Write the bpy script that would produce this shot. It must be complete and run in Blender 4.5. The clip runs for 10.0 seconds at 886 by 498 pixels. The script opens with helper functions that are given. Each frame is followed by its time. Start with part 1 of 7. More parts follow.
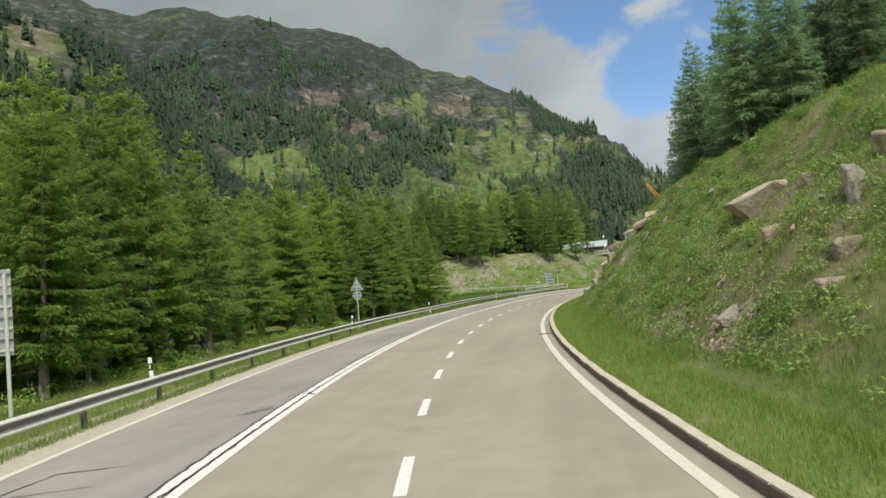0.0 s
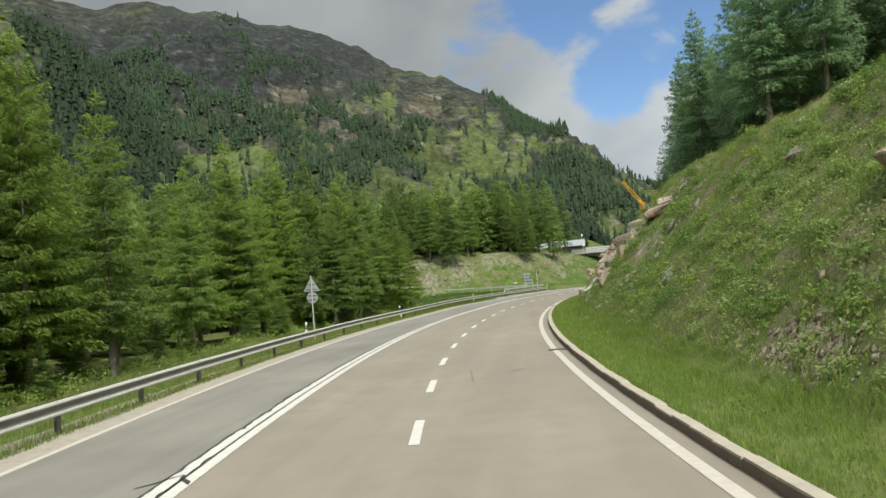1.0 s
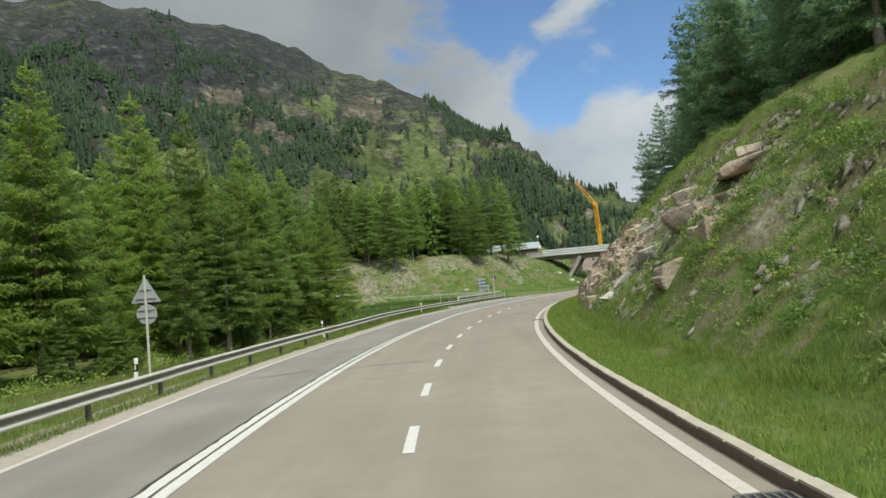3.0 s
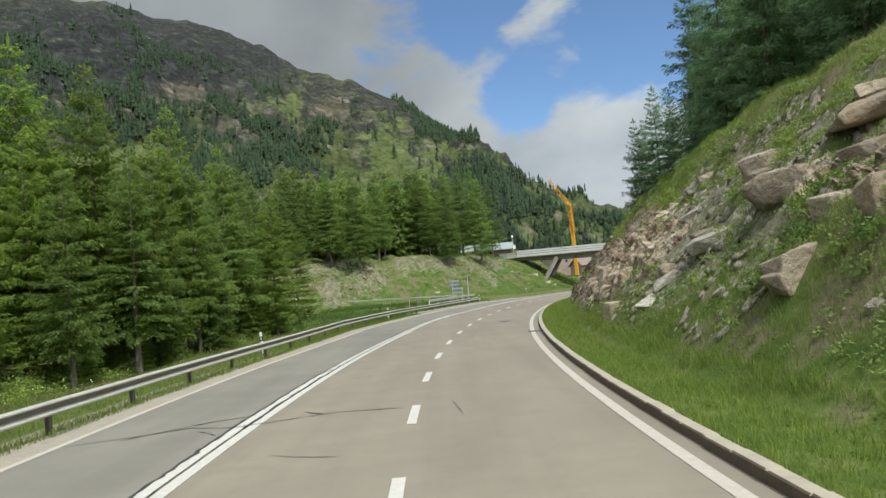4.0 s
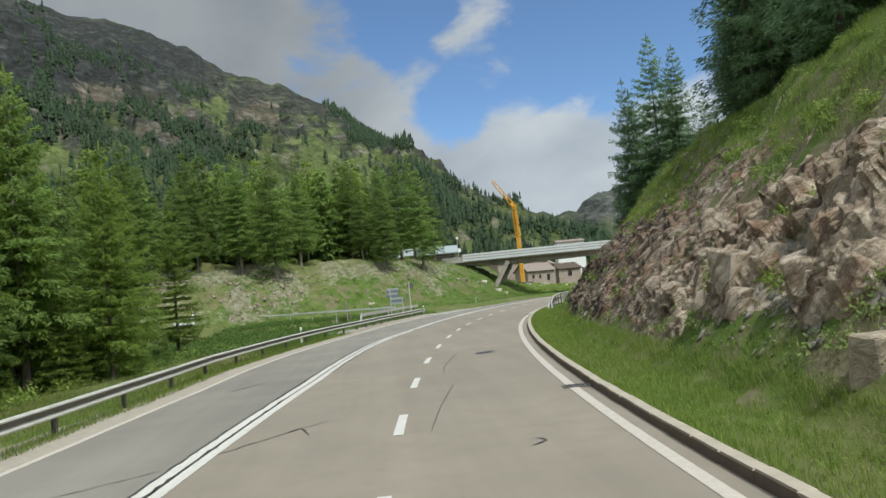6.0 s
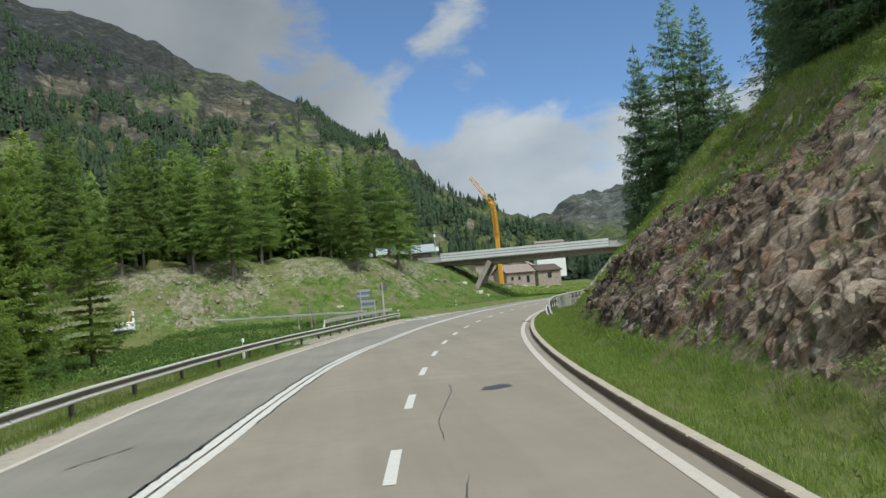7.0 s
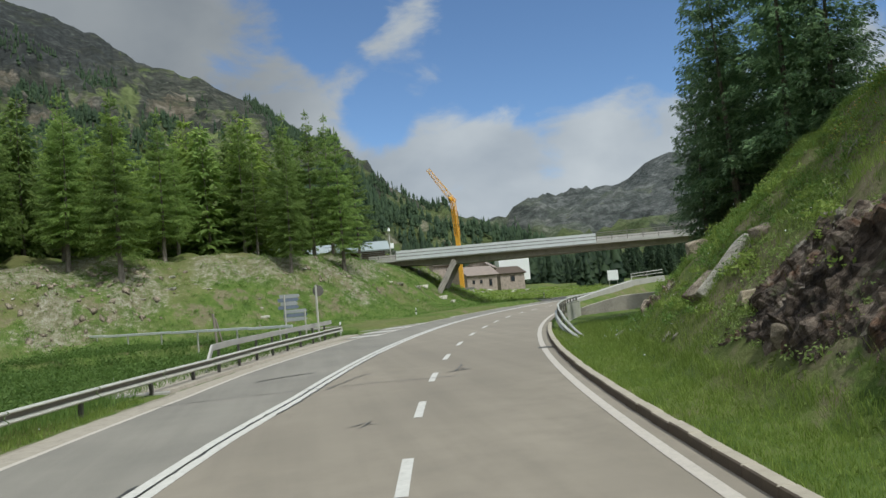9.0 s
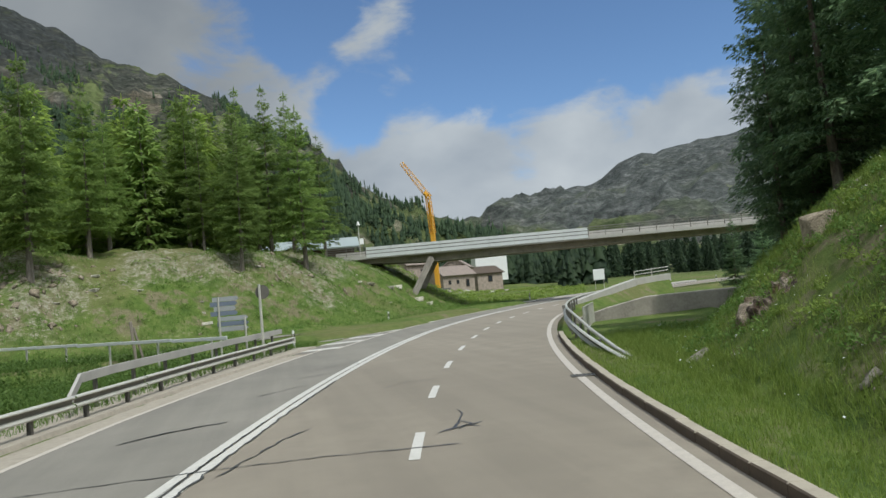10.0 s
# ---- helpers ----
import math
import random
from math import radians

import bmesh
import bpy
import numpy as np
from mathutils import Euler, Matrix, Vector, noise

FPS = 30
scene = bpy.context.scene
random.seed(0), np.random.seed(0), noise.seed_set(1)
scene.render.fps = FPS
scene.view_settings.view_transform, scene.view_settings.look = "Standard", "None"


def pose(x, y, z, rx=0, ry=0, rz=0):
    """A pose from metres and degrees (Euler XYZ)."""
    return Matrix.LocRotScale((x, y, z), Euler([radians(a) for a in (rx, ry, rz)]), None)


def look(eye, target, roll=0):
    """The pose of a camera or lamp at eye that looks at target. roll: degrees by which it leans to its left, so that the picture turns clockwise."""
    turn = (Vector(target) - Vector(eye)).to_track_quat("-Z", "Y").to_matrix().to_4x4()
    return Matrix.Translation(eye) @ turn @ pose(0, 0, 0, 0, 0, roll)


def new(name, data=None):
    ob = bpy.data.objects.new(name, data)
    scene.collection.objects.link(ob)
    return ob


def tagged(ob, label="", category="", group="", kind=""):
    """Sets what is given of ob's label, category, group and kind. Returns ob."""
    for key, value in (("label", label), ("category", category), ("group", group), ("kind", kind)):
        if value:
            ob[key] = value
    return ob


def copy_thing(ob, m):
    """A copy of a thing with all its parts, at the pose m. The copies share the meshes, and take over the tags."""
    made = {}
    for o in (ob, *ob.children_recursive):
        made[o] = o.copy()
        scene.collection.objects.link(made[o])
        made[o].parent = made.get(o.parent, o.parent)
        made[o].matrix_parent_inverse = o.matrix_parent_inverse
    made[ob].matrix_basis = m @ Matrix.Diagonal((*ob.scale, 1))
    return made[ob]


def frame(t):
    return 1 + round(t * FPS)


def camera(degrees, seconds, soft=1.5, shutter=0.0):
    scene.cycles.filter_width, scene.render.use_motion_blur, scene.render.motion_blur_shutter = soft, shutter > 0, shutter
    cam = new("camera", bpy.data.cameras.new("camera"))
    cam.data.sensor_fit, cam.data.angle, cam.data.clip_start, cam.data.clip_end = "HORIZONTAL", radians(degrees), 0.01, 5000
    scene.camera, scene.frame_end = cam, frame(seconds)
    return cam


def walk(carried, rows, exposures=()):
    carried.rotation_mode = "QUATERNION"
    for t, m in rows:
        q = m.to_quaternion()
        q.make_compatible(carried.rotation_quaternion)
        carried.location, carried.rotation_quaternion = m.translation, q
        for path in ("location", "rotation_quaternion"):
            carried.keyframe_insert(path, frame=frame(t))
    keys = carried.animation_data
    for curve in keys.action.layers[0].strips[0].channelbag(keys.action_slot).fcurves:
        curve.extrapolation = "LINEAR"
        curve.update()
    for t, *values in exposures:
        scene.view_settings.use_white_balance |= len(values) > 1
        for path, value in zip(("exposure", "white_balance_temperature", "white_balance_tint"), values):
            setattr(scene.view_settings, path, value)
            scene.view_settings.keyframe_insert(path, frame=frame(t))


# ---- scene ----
cam = camera(63.0, 10.0)
PATH = [
    (0, (0.077, 0.03, 2.748), (0.149, 2.027, 2.847), -4.6),
    (0.5, (0.074, 4.566, 2.734), (0.188, 6.561, 2.83), -4.5),
    (1, (0.149, 9.125, 2.679), (0.303, 11.117, 2.775), -4.6),
    (1.5, (0.426, 13.721, 2.607), (0.619, 15.71, 2.705), -5.1),
    (2, (0.643, 18.339, 2.561), (0.878, 20.323, 2.66), -5.0),
    (2.5, (0.999, 22.939, 2.53), (1.276, 24.917, 2.632), -4.5),
    (3.8, (2.456, 35.04, 2.617), (2.843, 37.0, 2.721), -5.1),
    (4, (2.716, 36.916, 2.591), (3.122, 38.871, 2.694), -4.7),
    (4.5, (3.465, 41.622, 2.494), (3.917, 43.568, 2.6), -4.5),
    (5, (4.355, 46.289, 2.523), (4.852, 48.223, 2.63), -4.8),
    (5.5, (5.325, 50.895, 2.551), (5.866, 52.817, 2.661), -5.0),
    (6.8, (8.173, 63.149, 2.608), (8.816, 65.039, 2.723), -5.3),
    (7, (8.695, 65.011, 2.616), (9.349, 66.897, 2.728), -5.0),
    (7.5, (10.044, 69.648, 2.621), (10.73, 71.523, 2.731), -5.0),
    (8, (11.575, 74.29, 2.693), (12.287, 76.156, 2.8), -5.2),
    (8.5, (12.987, 78.91, 2.721), (13.732, 80.763, 2.83), -5.0),
    (9, (14.504, 83.576, 2.694), (15.282, 85.415, 2.807), -5.0),
    (9.5, (16.166, 88.21, 2.72), (16.978, 90.034, 2.831), -4.9),
    (10, (18.072, 92.955, 2.693), (18.918, 94.764, 2.802), -5.2),
]
walk(cam, [(t, look(*row)) for t, *row in PATH], exposures=((0, 0.36, 6450, 4), (2.5, 0.26, 6250, 4), (5, 0.19, 6150, 4.5), (7.5, 0.05, 5950, 4), (10, -0.05, 6000, 5)))

# ---------------------------------------------------------------- world and sun
SUN_EL, SUN_AZ = radians(59.5), radians(162)   # azimuth clockwise from +y
SUN_DIR = Vector((math.sin(SUN_AZ) * math.cos(SUN_EL), math.cos(SUN_AZ) * math.cos(SUN_EL), math.sin(SUN_EL)))
sun = new("sun", bpy.data.lights.new("sun", "SUN"))
sun.data.energy, sun.data.angle, sun.data.color = 2.9, radians(0.6), (1.0, 0.95, 0.86)
sun.matrix_world = look((0, 0, 0), tuple(-SUN_DIR))
tagged(sun, kind="structure")


def sky_world():
    w = bpy.data.worlds.new("world")
    scene.world = w
    w.use_nodes = True
    nt = w.node_tree
    nt.nodes.clear()
    out = nt.nodes.new("ShaderNodeOutputWorld")
    sky = nt.nodes.new("ShaderNodeTexSky")
    sky.sky_type, sky.sun_disc = "NISHITA", False
    sky.sun_elevation, sky.sun_rotation = SUN_EL, SUN_AZ
    sky.altitude, sky.dust_density, sky.ozone_density = 1800, 0.25, 3.0
    bsky = nt.nodes.new("ShaderNodeBackground")
    bsky.inputs["Strength"].default_value = 0.128
    nt.links.new(sky.outputs[0], bsky.inputs["Color"])
    tc = nt.nodes.new("ShaderNodeTexCoord")

    def math_node(op, a, b=None, clamp=False):
        n = nt.nodes.new("ShaderNodeMath")
        n.operation, n.use_clamp = op, clamp
        for i, v in enumerate((a, b)):
            if v is None:
                continue
            if isinstance(v, (int, float)):
                n.inputs[i].default_value = v
            else:
                nt.links.new(v, n.inputs[i])
        return n.outputs[0]

    def mapped(scale, loc=(0, 0, 0)):
        m = nt.nodes.new("ShaderNodeMapping")
        m.inputs["Scale"].default_value, m.inputs["Location"].default_value = scale, loc
        nt.links.new(tc.outputs["Generated"], m.inputs["Vector"])
        return m.outputs[0]

    def noise_tex(vec, scale, detail, rough=0.55, dist=0.0):
        n = nt.nodes.new("ShaderNodeTexNoise")
        n.inputs["Scale"].default_value, n.inputs["Detail"].default_value = scale, detail
        n.inputs["Roughness"].default_value, n.inputs["Distortion"].default_value = rough, dist
        nt.links.new(vec, n.inputs["Vector"])
        return n.outputs["Fac"]

    def toward(az, el):
        d = nt.nodes.new("ShaderNodeVectorMath")
        d.operation = "DOT_PRODUCT"
        a, e = radians(az), radians(el)
        d.inputs[1].default_value = (math.sin(a) * math.cos(e), math.cos(a) * math.cos(e), math.sin(e))
        nt.links.new(tc.outputs["Generated"], d.inputs[0])
        return d.outputs["Value"]

    def blob(az, el, half, gain):
        # a soft cloud bank or clearing round one direction of the sky
        r = nt.nodes.new("ShaderNodeMapRange")
        r.interpolation_type = "SMOOTHSTEP"
        r.inputs["From Min"].default_value = math.cos(radians(half))
        r.inputs["From Max"].default_value = math.cos(radians(half * 0.25))
        r.inputs["To Max"].default_value = gain
        nt.links.new(toward(az, el), r.inputs["Value"])
        return r.outputs[0]

    wisps = noise_tex(mapped((1, 1, 1.9)), 7.5, 9, 0.58, 0.5)
    fine = noise_tex(mapped((1, 1, 2.0), (3, 1, 0)), 19, 6, 0.6)
    v = math_node("ADD", math_node("MULTIPLY", math_node("SUBTRACT", wisps, 0.18), 1.15), math_node("MULTIPLY", fine, 0.36))
    for az, el, half, gain in CLOUDS:
        v = math_node("ADD", v, blob(az, el, half, gain))
    fac = nt.nodes.new("ShaderNodeMapRange")
    fac.interpolation_type = "SMOOTHSTEP"
    fac.inputs["From Min"].default_value, fac.inputs["From Max"].default_value = 0.48, 0.86
    nt.links.new(v, fac.inputs["Value"])
    shade = nt.nodes.new("ShaderNodeValToRGB")
    shade.color_ramp.elements[0].position, shade.color_ramp.elements[0].color = 0.32, (0.62, 0.66, 0.72, 1)
    shade.color_ramp.elements[1].position, shade.color_ramp.elements[1].color = 0.66, (0.96, 0.97, 0.98, 1)
    low = noise_tex(mapped((1, 1, 1.6), (7, 2, 5)), 4.2, 5, 0.5, 0.2)
    nt.links.new(low, shade.inputs["Fac"])
    bcloud = nt.nodes.new("ShaderNodeBackground")
    # clouds near the sun are brighter than those opposite, raised for fill light
    glow = nt.nodes.new("ShaderNodeMapRange")
    glow.interpolation_type = "SMOOTHSTEP"
    for key, val in zip(("From Min", "From Max", "To Min", "To Max"), (0.05, 0.95, 0.36, 1.5)):
        glow.inputs[key].default_value = val
    nt.links.new(toward(math.degrees(SUN_AZ), math.degrees(SUN_EL)), glow.inputs["Value"])
    # the low sunlit bank over the pass is the whitest
    lit = math_node("ADD", glow.outputs[0], blob(36, 8, 30, 0.27))
    nt.links.new(lit, bcloud.inputs["Strength"])
    nt.links.new(shade.outputs[0], bcloud.inputs["Color"])
    mix = nt.nodes.new("ShaderNodeMixShader")
    nt.links.new(fac.outputs[0], mix.inputs[0])
    nt.links.new(bsky.outputs[0], mix.inputs[1])
    nt.links.new(bcloud.outputs[0], mix.inputs[2])
    nt.links.new(mix.outputs[0], out.inputs[0])


# cloud banks (positive) and clearings (negative): azimuth, elevation, half width, weight
CLOUDS = (
    (-14, 26, 25, 0.45), (0, 19, 9, 0.30), (11.0, 15.0, 5.0, 0.30), *((14.5 + 0.95 * i, 15.6 + 0.72 * i, 1.9, 0.062) for i in range(11)),
    (16, 7, 8, 0.34), (24, 7, 8, 0.36), (32, 8, 8, 0.36), (40, 9, 8, 0.36), (50, 10, 9, 0.34), (44, 12, 4, 0.16),
    (18.6, 14.0, 3.6, -0.26), (15.5, 21.5, 5, -0.24), (31, 17.8, 8, -0.34), (45, 19, 10, -0.36), (36, 27, 15, -0.30),
    # unseen banks behind and overhead, added to lighten the shadows
    (-150, 45, 65, 0.36), (140, 50, 65, 0.36), (75, 62, 40, 0.25), (-75, 55, 45, 0.25),
)
sky_world()


# ---------------------------------------------------------------- materials
class Mat:
    """A small builder of node materials."""

    def __init__(self, name, rough=0.8, metal=0.0, spec=0.4):
        self.m = bpy.data.materials.new(name)
        self.m.use_nodes = True
        self.nt = self.m.node_tree
        self.b = self.nt.nodes["Principled BSDF"]
        self.b.inputs["Roughness"].default_value = rough
        self.b.inputs["Metallic"].default_value = metal
        self.b.inputs["Specular IOR Level"].default_value = spec
        self.tc = self.nt.nodes.new("ShaderNodeTexCoord")
        self.geo = self.nt.nodes.new("ShaderNodeNewGeometry")

    def put(self, socket, v):
        if hasattr(v, "is_output"):
            self.nt.links.new(v, socket)
        else:
            socket.default_value = v

    def at(self, scale=(1, 1, 1), world=False, rot=(0, 0, 0)):
        m = self.nt.nodes.new("ShaderNodeMapping")
        m.inputs["Scale"].default_value = scale
        m.inputs["Rotation"].default_value = rot
        self.nt.links.new(self.geo.outputs["Position"] if world else self.tc.outputs["Object"], m.inputs["Vector"])
        return m.outputs[0]

    def strata(self, scale, rot):
        """World coordinates turned first and stretched after: oblique beds."""
        m = self.nt.nodes.new("ShaderNodeMapping")
        m.inputs["Scale"].default_value = scale
        self.nt.links.new(self.at((1, 1, 1), True, rot), m.inputs["Vector"])
        return m.outputs[0]

    def noise(self, scale, detail=4, rough=0.55, vec=None, dist=0.0):
        n = self.nt.nodes.new("ShaderNodeTexNoise")
        n.inputs["Scale"].default_value, n.inputs["Detail"].default_value = scale, detail
        n.inputs["Roughness"].default_value, n.inputs["Distortion"].default_value = rough, dist
        self.nt.links.new(vec or self.at(), n.inputs["Vector"])
        return n.outputs["Fac"]

    def voro(self, scale, vec=None, feature="F1", out="Distance"):
        n = self.nt.nodes.new("ShaderNodeTexVoronoi")
        n.feature = feature
        n.inputs["Scale"].default_value = scale
        self.nt.links.new(vec or self.at(), n.inputs["Vector"])
        return n.outputs[out]

    def ramp(self, fac, stops):
        r = self.nt.nodes.new("ShaderNodeValToRGB")
        el = r.color_ramp.elements
        while len(el) < len(stops):
            el.new(0.5)
        for e, (p, c) in zip(el, stops):
            e.position, e.color = p, (*c, 1) if len(c) == 3 else c
        self.nt.links.new(fac, r.inputs["Fac"])
        return r.outputs["Color"]

    def step(self, fac, lo, hi, a=0.0, b=1.0):
        r = self.nt.nodes.new("ShaderNodeMapRange")
        r.interpolation_type = "SMOOTHSTEP"
        for k, v in zip(("From Min", "From Max", "To Min", "To Max"), (lo, hi, a, b)):
            r.inputs[k].default_value = v
        self.nt.links.new(fac, r.inputs["Value"])
        return r.outputs[0]

    def math(self, op, a, b=0.0):
        n = self.nt.nodes.new("ShaderNodeMath")
        n.operation = op
        self.put(n.inputs[0], a), self.put(n.inputs[1], b)
        return n.outputs[0]

    def mix(self, fac, a, b, mode="MIX"):
        n = self.nt.nodes.new("ShaderNodeMix")
        n.data_type, n.blend_type = "RGBA", mode
        self.put(n.inputs["Factor"], fac)
        cols = [s for s in n.inputs if s.type == "RGBA"]
        for s, v in zip(cols, (a, b)):
            if hasattr(v, "is_output"):
                self.nt.links.new(v, s)
            else:
                s.default_value = (*v, 1) if len(v) == 3 else v
        return [s for s in n.outputs if s.type == "RGBA"][0]

    def sep(self, vec, axis):
        n = self.nt.nodes.new("ShaderNodeSeparateXYZ")
        self.nt.links.new(vec, n.inputs[0])
        return n.outputs[axis]

    def random(self, island=False):
        if island:
            return self.geo.outputs["Random Per Island"]
        return self.nt.nodes.new("ShaderNodeObjectInfo").outputs["Random"]

    def vary(self, fac, col, amount=0.25):
        """col lightened and darkened by fac."""
        v = self.nt.nodes.new("ShaderNodeHueSaturation")
        self.put(v.inputs["Value"], self.step(fac, 0, 1, 1 - amount, 1 + amount))
        self.put(v.inputs["Color"], col if hasattr(col, "is_output") else (*col, 1))
        return v.outputs[0]

    def color(self, v):
        self.put(self.b.inputs["Base Color"], v if hasattr(v, "is_output") else (*v, 1))
        return self

    def rough(self, v):
        self.put(self.b.inputs["Roughness"], v)
        return self

    def bump(self, height, strength=0.4, dist=0.02):
        n = self.nt.nodes.new("ShaderNodeBump")
        n.inputs["Strength"].default_value, n.inputs["Distance"].default_value = strength, dist
        self.nt.links.new(height, n.inputs["Height"])
        self.nt.links.new(n.outputs[0], self.b.inputs["Normal"])
        return self

    def leafy(self, col, amount=0.35):
        """Light through thin leaves: a translucent share."""
        t = self.nt.nodes.new("ShaderNodeBsdfTranslucent")
        self.put(t.inputs["Color"], col)
        mx = self.nt.nodes.new("ShaderNodeMixShader")
        mx.inputs[0].default_value = amount
        out = self.nt.nodes["Material Output"]
        self.nt.links.new(self.b.outputs[0], mx.inputs[1])
        self.nt.links.new(t.outputs[0], mx.inputs[2])
        self.nt.links.new(mx.outputs[0], out.inputs["Surface"])
        return self


def mat_asphalt():
    m = Mat("asphalt", 0.86, 0, 0.35)
    p = m.at((1, 1, 1))
    big = m.noise(0.13, 5, 0.6, p)
    mid = m.noise(1.1, 4, 0.6, p)
    grain = m.noise(70, 3, 0.7, p)
    base = m.ramp(big, [(0.30, (0.204, 0.176, 0.138)), (0.52, (0.246, 0.212, 0.165)), (0.75, (0.283, 0.244, 0.190))])
    base = m.mix(m.step(mid, 0.35, 0.75), base, (0.221, 0.190, 0.149))
    col = m.mix(m.step(grain, 0.35, 0.68, 0.0, 0.4), base, (0.13, 0.125, 0.12), "MULTIPLY")
    col = m.mix(m.step(grain, 0.62, 0.8, 0.0, 0.5), base, (0.36, 0.34, 0.31))
    tracks = m.noise(1.0, 5, 0.6, m.strata((0.9, 0.035, 1.0), (0, 0, 0.2)))
    col = m.vary(m.step(tracks, 0.3, 0.7), col, 0.05)
    m.color(col).bump(grain, 0.35, 0.006)
    return m.m


def mat_asphalt_old():
    m = Mat("asphalt_grey", 0.88, 0, 0.35)
    p = m.at()
    big = m.noise(0.2, 5, 0.6, p)
    grain = m.noise(75, 3, 0.7, p)
    base = m.ramp(big, [(0.3, (0.172, 0.158, 0.134)), (0.7, (0.236, 0.216, 0.181))])
    col = m.mix(m.step(grain, 0.55, 0.8, 0.0, 0.5), base, (0.34, 0.33, 0.31))
    tracks = m.noise(1.0, 5, 0.6, m.strata((0.9, 0.035, 1.0), (0, 0, 0.2)))
    col = m.vary(m.step(tracks, 0.3, 0.7), col, 0.06)
    m.color(col).bump(grain, 0.35, 0.006)
    return m.m


def mat_paint_line(name, tint):
    m = Mat(name, 0.6, 0, 0.4)
    p = m.at()
    worn = m.noise(6, 6, 0.7, p)
    fine = m.noise(45, 4, 0.7, p)
    w = m.math("ADD", m.math("MULTIPLY", worn, 0.6), m.math("MULTIPLY", fine, 0.4))
    m.color(m.ramp(w, [(0.30, (0.29, 0.265, 0.23)), (0.42, tuple(c * 0.78 for c in tint)), (0.7, tint)])).bump(fine, 0.2, 0.004)
    return m.m


def mat_tar():
    m = Mat("bitumen", 0.45, 0, 0.5)
    m.color(m.ramp(m.noise(20, 4), [(0.3, (0.030, 0.029, 0.028)), (0.7, (0.075, 0.072, 0.068))]))
    return m.m


def mat_ground():
    """Alpine ground: meadow, dry grass, bare earth; scree and rock on the high slopes."""
    m = Mat("alpine_ground", 0.95, 0, 0.1)
    p = m.at(world=True)
    z = m.sep(m.geo.outputs["Position"], 2)
    nz = m.sep(m.geo.outputs["Normal"], 2)
    n1 = m.noise(0.07, 6, 0.6, p)
    n2 = m.noise(0.6, 6, 0.65, p)
    n3 = m.noise(6, 5, 0.7, p)
    n4 = m.noise(1.7, 7, 0.7, p)
    grass = m.ramp(m.math("ADD", m.math("MULTIPLY", n2, 0.5), m.math("MULTIPLY", n4, 0.5)), [(0.36, (0.048, 0.084, 0.018)), (0.5, (0.094, 0.136, 0.030)), (0.64, (0.165, 0.186, 0.060))])
    dry = m.ramp(n3, [(0.3, (0.120, 0.112, 0.048)), (0.7, (0.190, 0.172, 0.082))])
    earth = m.ramp(n3, [(0.3, (0.110, 0.086, 0.055)), (0.7, (0.240, 0.200, 0.140))])
    near = m.mix(m.step(n1, 0.44, 0.62, 0, 0.7), grass, dry)
    near = m.mix(m.step(m.math("ADD", n2, m.math("MULTIPLY", m.step(nz, 0.95, 0.6), 0.16)), 0.57, 0.70, 0, 0.75), near, earth)
    near = m.mix(m.step(n3, 0.3, 0.7, 0.0, 0.12), near, (0.35, 0.40, 0.25), "MULTIPLY")
    at = m.nt.nodes.new("ShaderNodeAttribute")
    at.attribute_name = "cover"
    meadow, scree_at, crag = (m.sep(at.outputs["Color"], k) for k in range(3))
    stony = m.ramp(m.math("ADD", m.math("MULTIPLY", n4, 0.6), m.math("MULTIPLY", n3, 0.4)), [(0.34, (0.075, 0.078, 0.034)), (0.47, (0.165, 0.152, 0.092)), (0.56, (0.260, 0.245, 0.180)), (0.68, (0.410, 0.390, 0.330))])
    near = m.mix(m.step(m.math("ADD", at.outputs["Alpha"], m.math("MULTIPLY", m.math("SUBTRACT", m.math("ADD", m.math("MULTIPLY", n4, 0.6), m.math("MULTIPLY", n3, 0.4)), 0.5), 2.4)), 0.30, 0.70, 0, 0.9), near, stony)
    k1 = m.noise(0.011, 7, 0.62, p)
    k2 = m.noise(0.05, 7, 0.7, m.at((1, 1, 2.2), True))
    alp = m.ramp(k2, [(0.3, (0.044, 0.060, 0.022)), (0.55, (0.084, 0.102, 0.038)), (0.75, (0.145, 0.150, 0.078))])
    # high rock extra dark: a cloud's shadow on it is mixed into the colour
    rock = m.ramp(k2, [(0.28, (0.018, 0.022, 0.017)), (0.5, (0.042, 0.045, 0.035)), (0.74, (0.115, 0.110, 0.090))])
    hi = m.math("ADD", k1, m.step(z, 50, 260, -0.08, 0.16))
    hi = m.math("ADD", hi, m.step(m.sep(m.geo.outputs["Position"], 0), 260, 620, 0.0, 0.22))
    hi = m.math("ADD", hi, m.step(nz, 0.92, 0.7, 0.0, 0.14))
    far = m.mix(m.step(hi, 0.53, 0.66), alp, rock)
    scree = m.ramp(k2, [(0.3, (0.13, 0.105, 0.085)), (0.7, (0.34, 0.30, 0.25))])
    far = m.mix(m.step(m.math("ADD", m.noise(0.035, 7, 0.7, m.at((1, 1, 0.5), True)), m.math("MULTIPLY", k2, 0.25)), 0.66, 0.80, 0, 0.55), far, m.mix(m.step(z, 150, 260, 0, 0.8), scree, rock))
    east = m.step(m.sep(m.geo.outputs["Position"], 0), 300, 480)
    far = m.mix(m.math("MULTIPLY", east, m.step(k1, 0.3, 0.5, 0.55, 0.95)), far, m.ramp(k2, [(0.3, (0.034, 0.040, 0.038)), (0.5, (0.074, 0.080, 0.074)), (0.64, (0.140, 0.144, 0.138)), (0.76, (0.27, 0.27, 0.26))]))
    k3 = m.noise(0.045, 8, 0.72, m.at((1, 1, 1.6), True), 0.6)
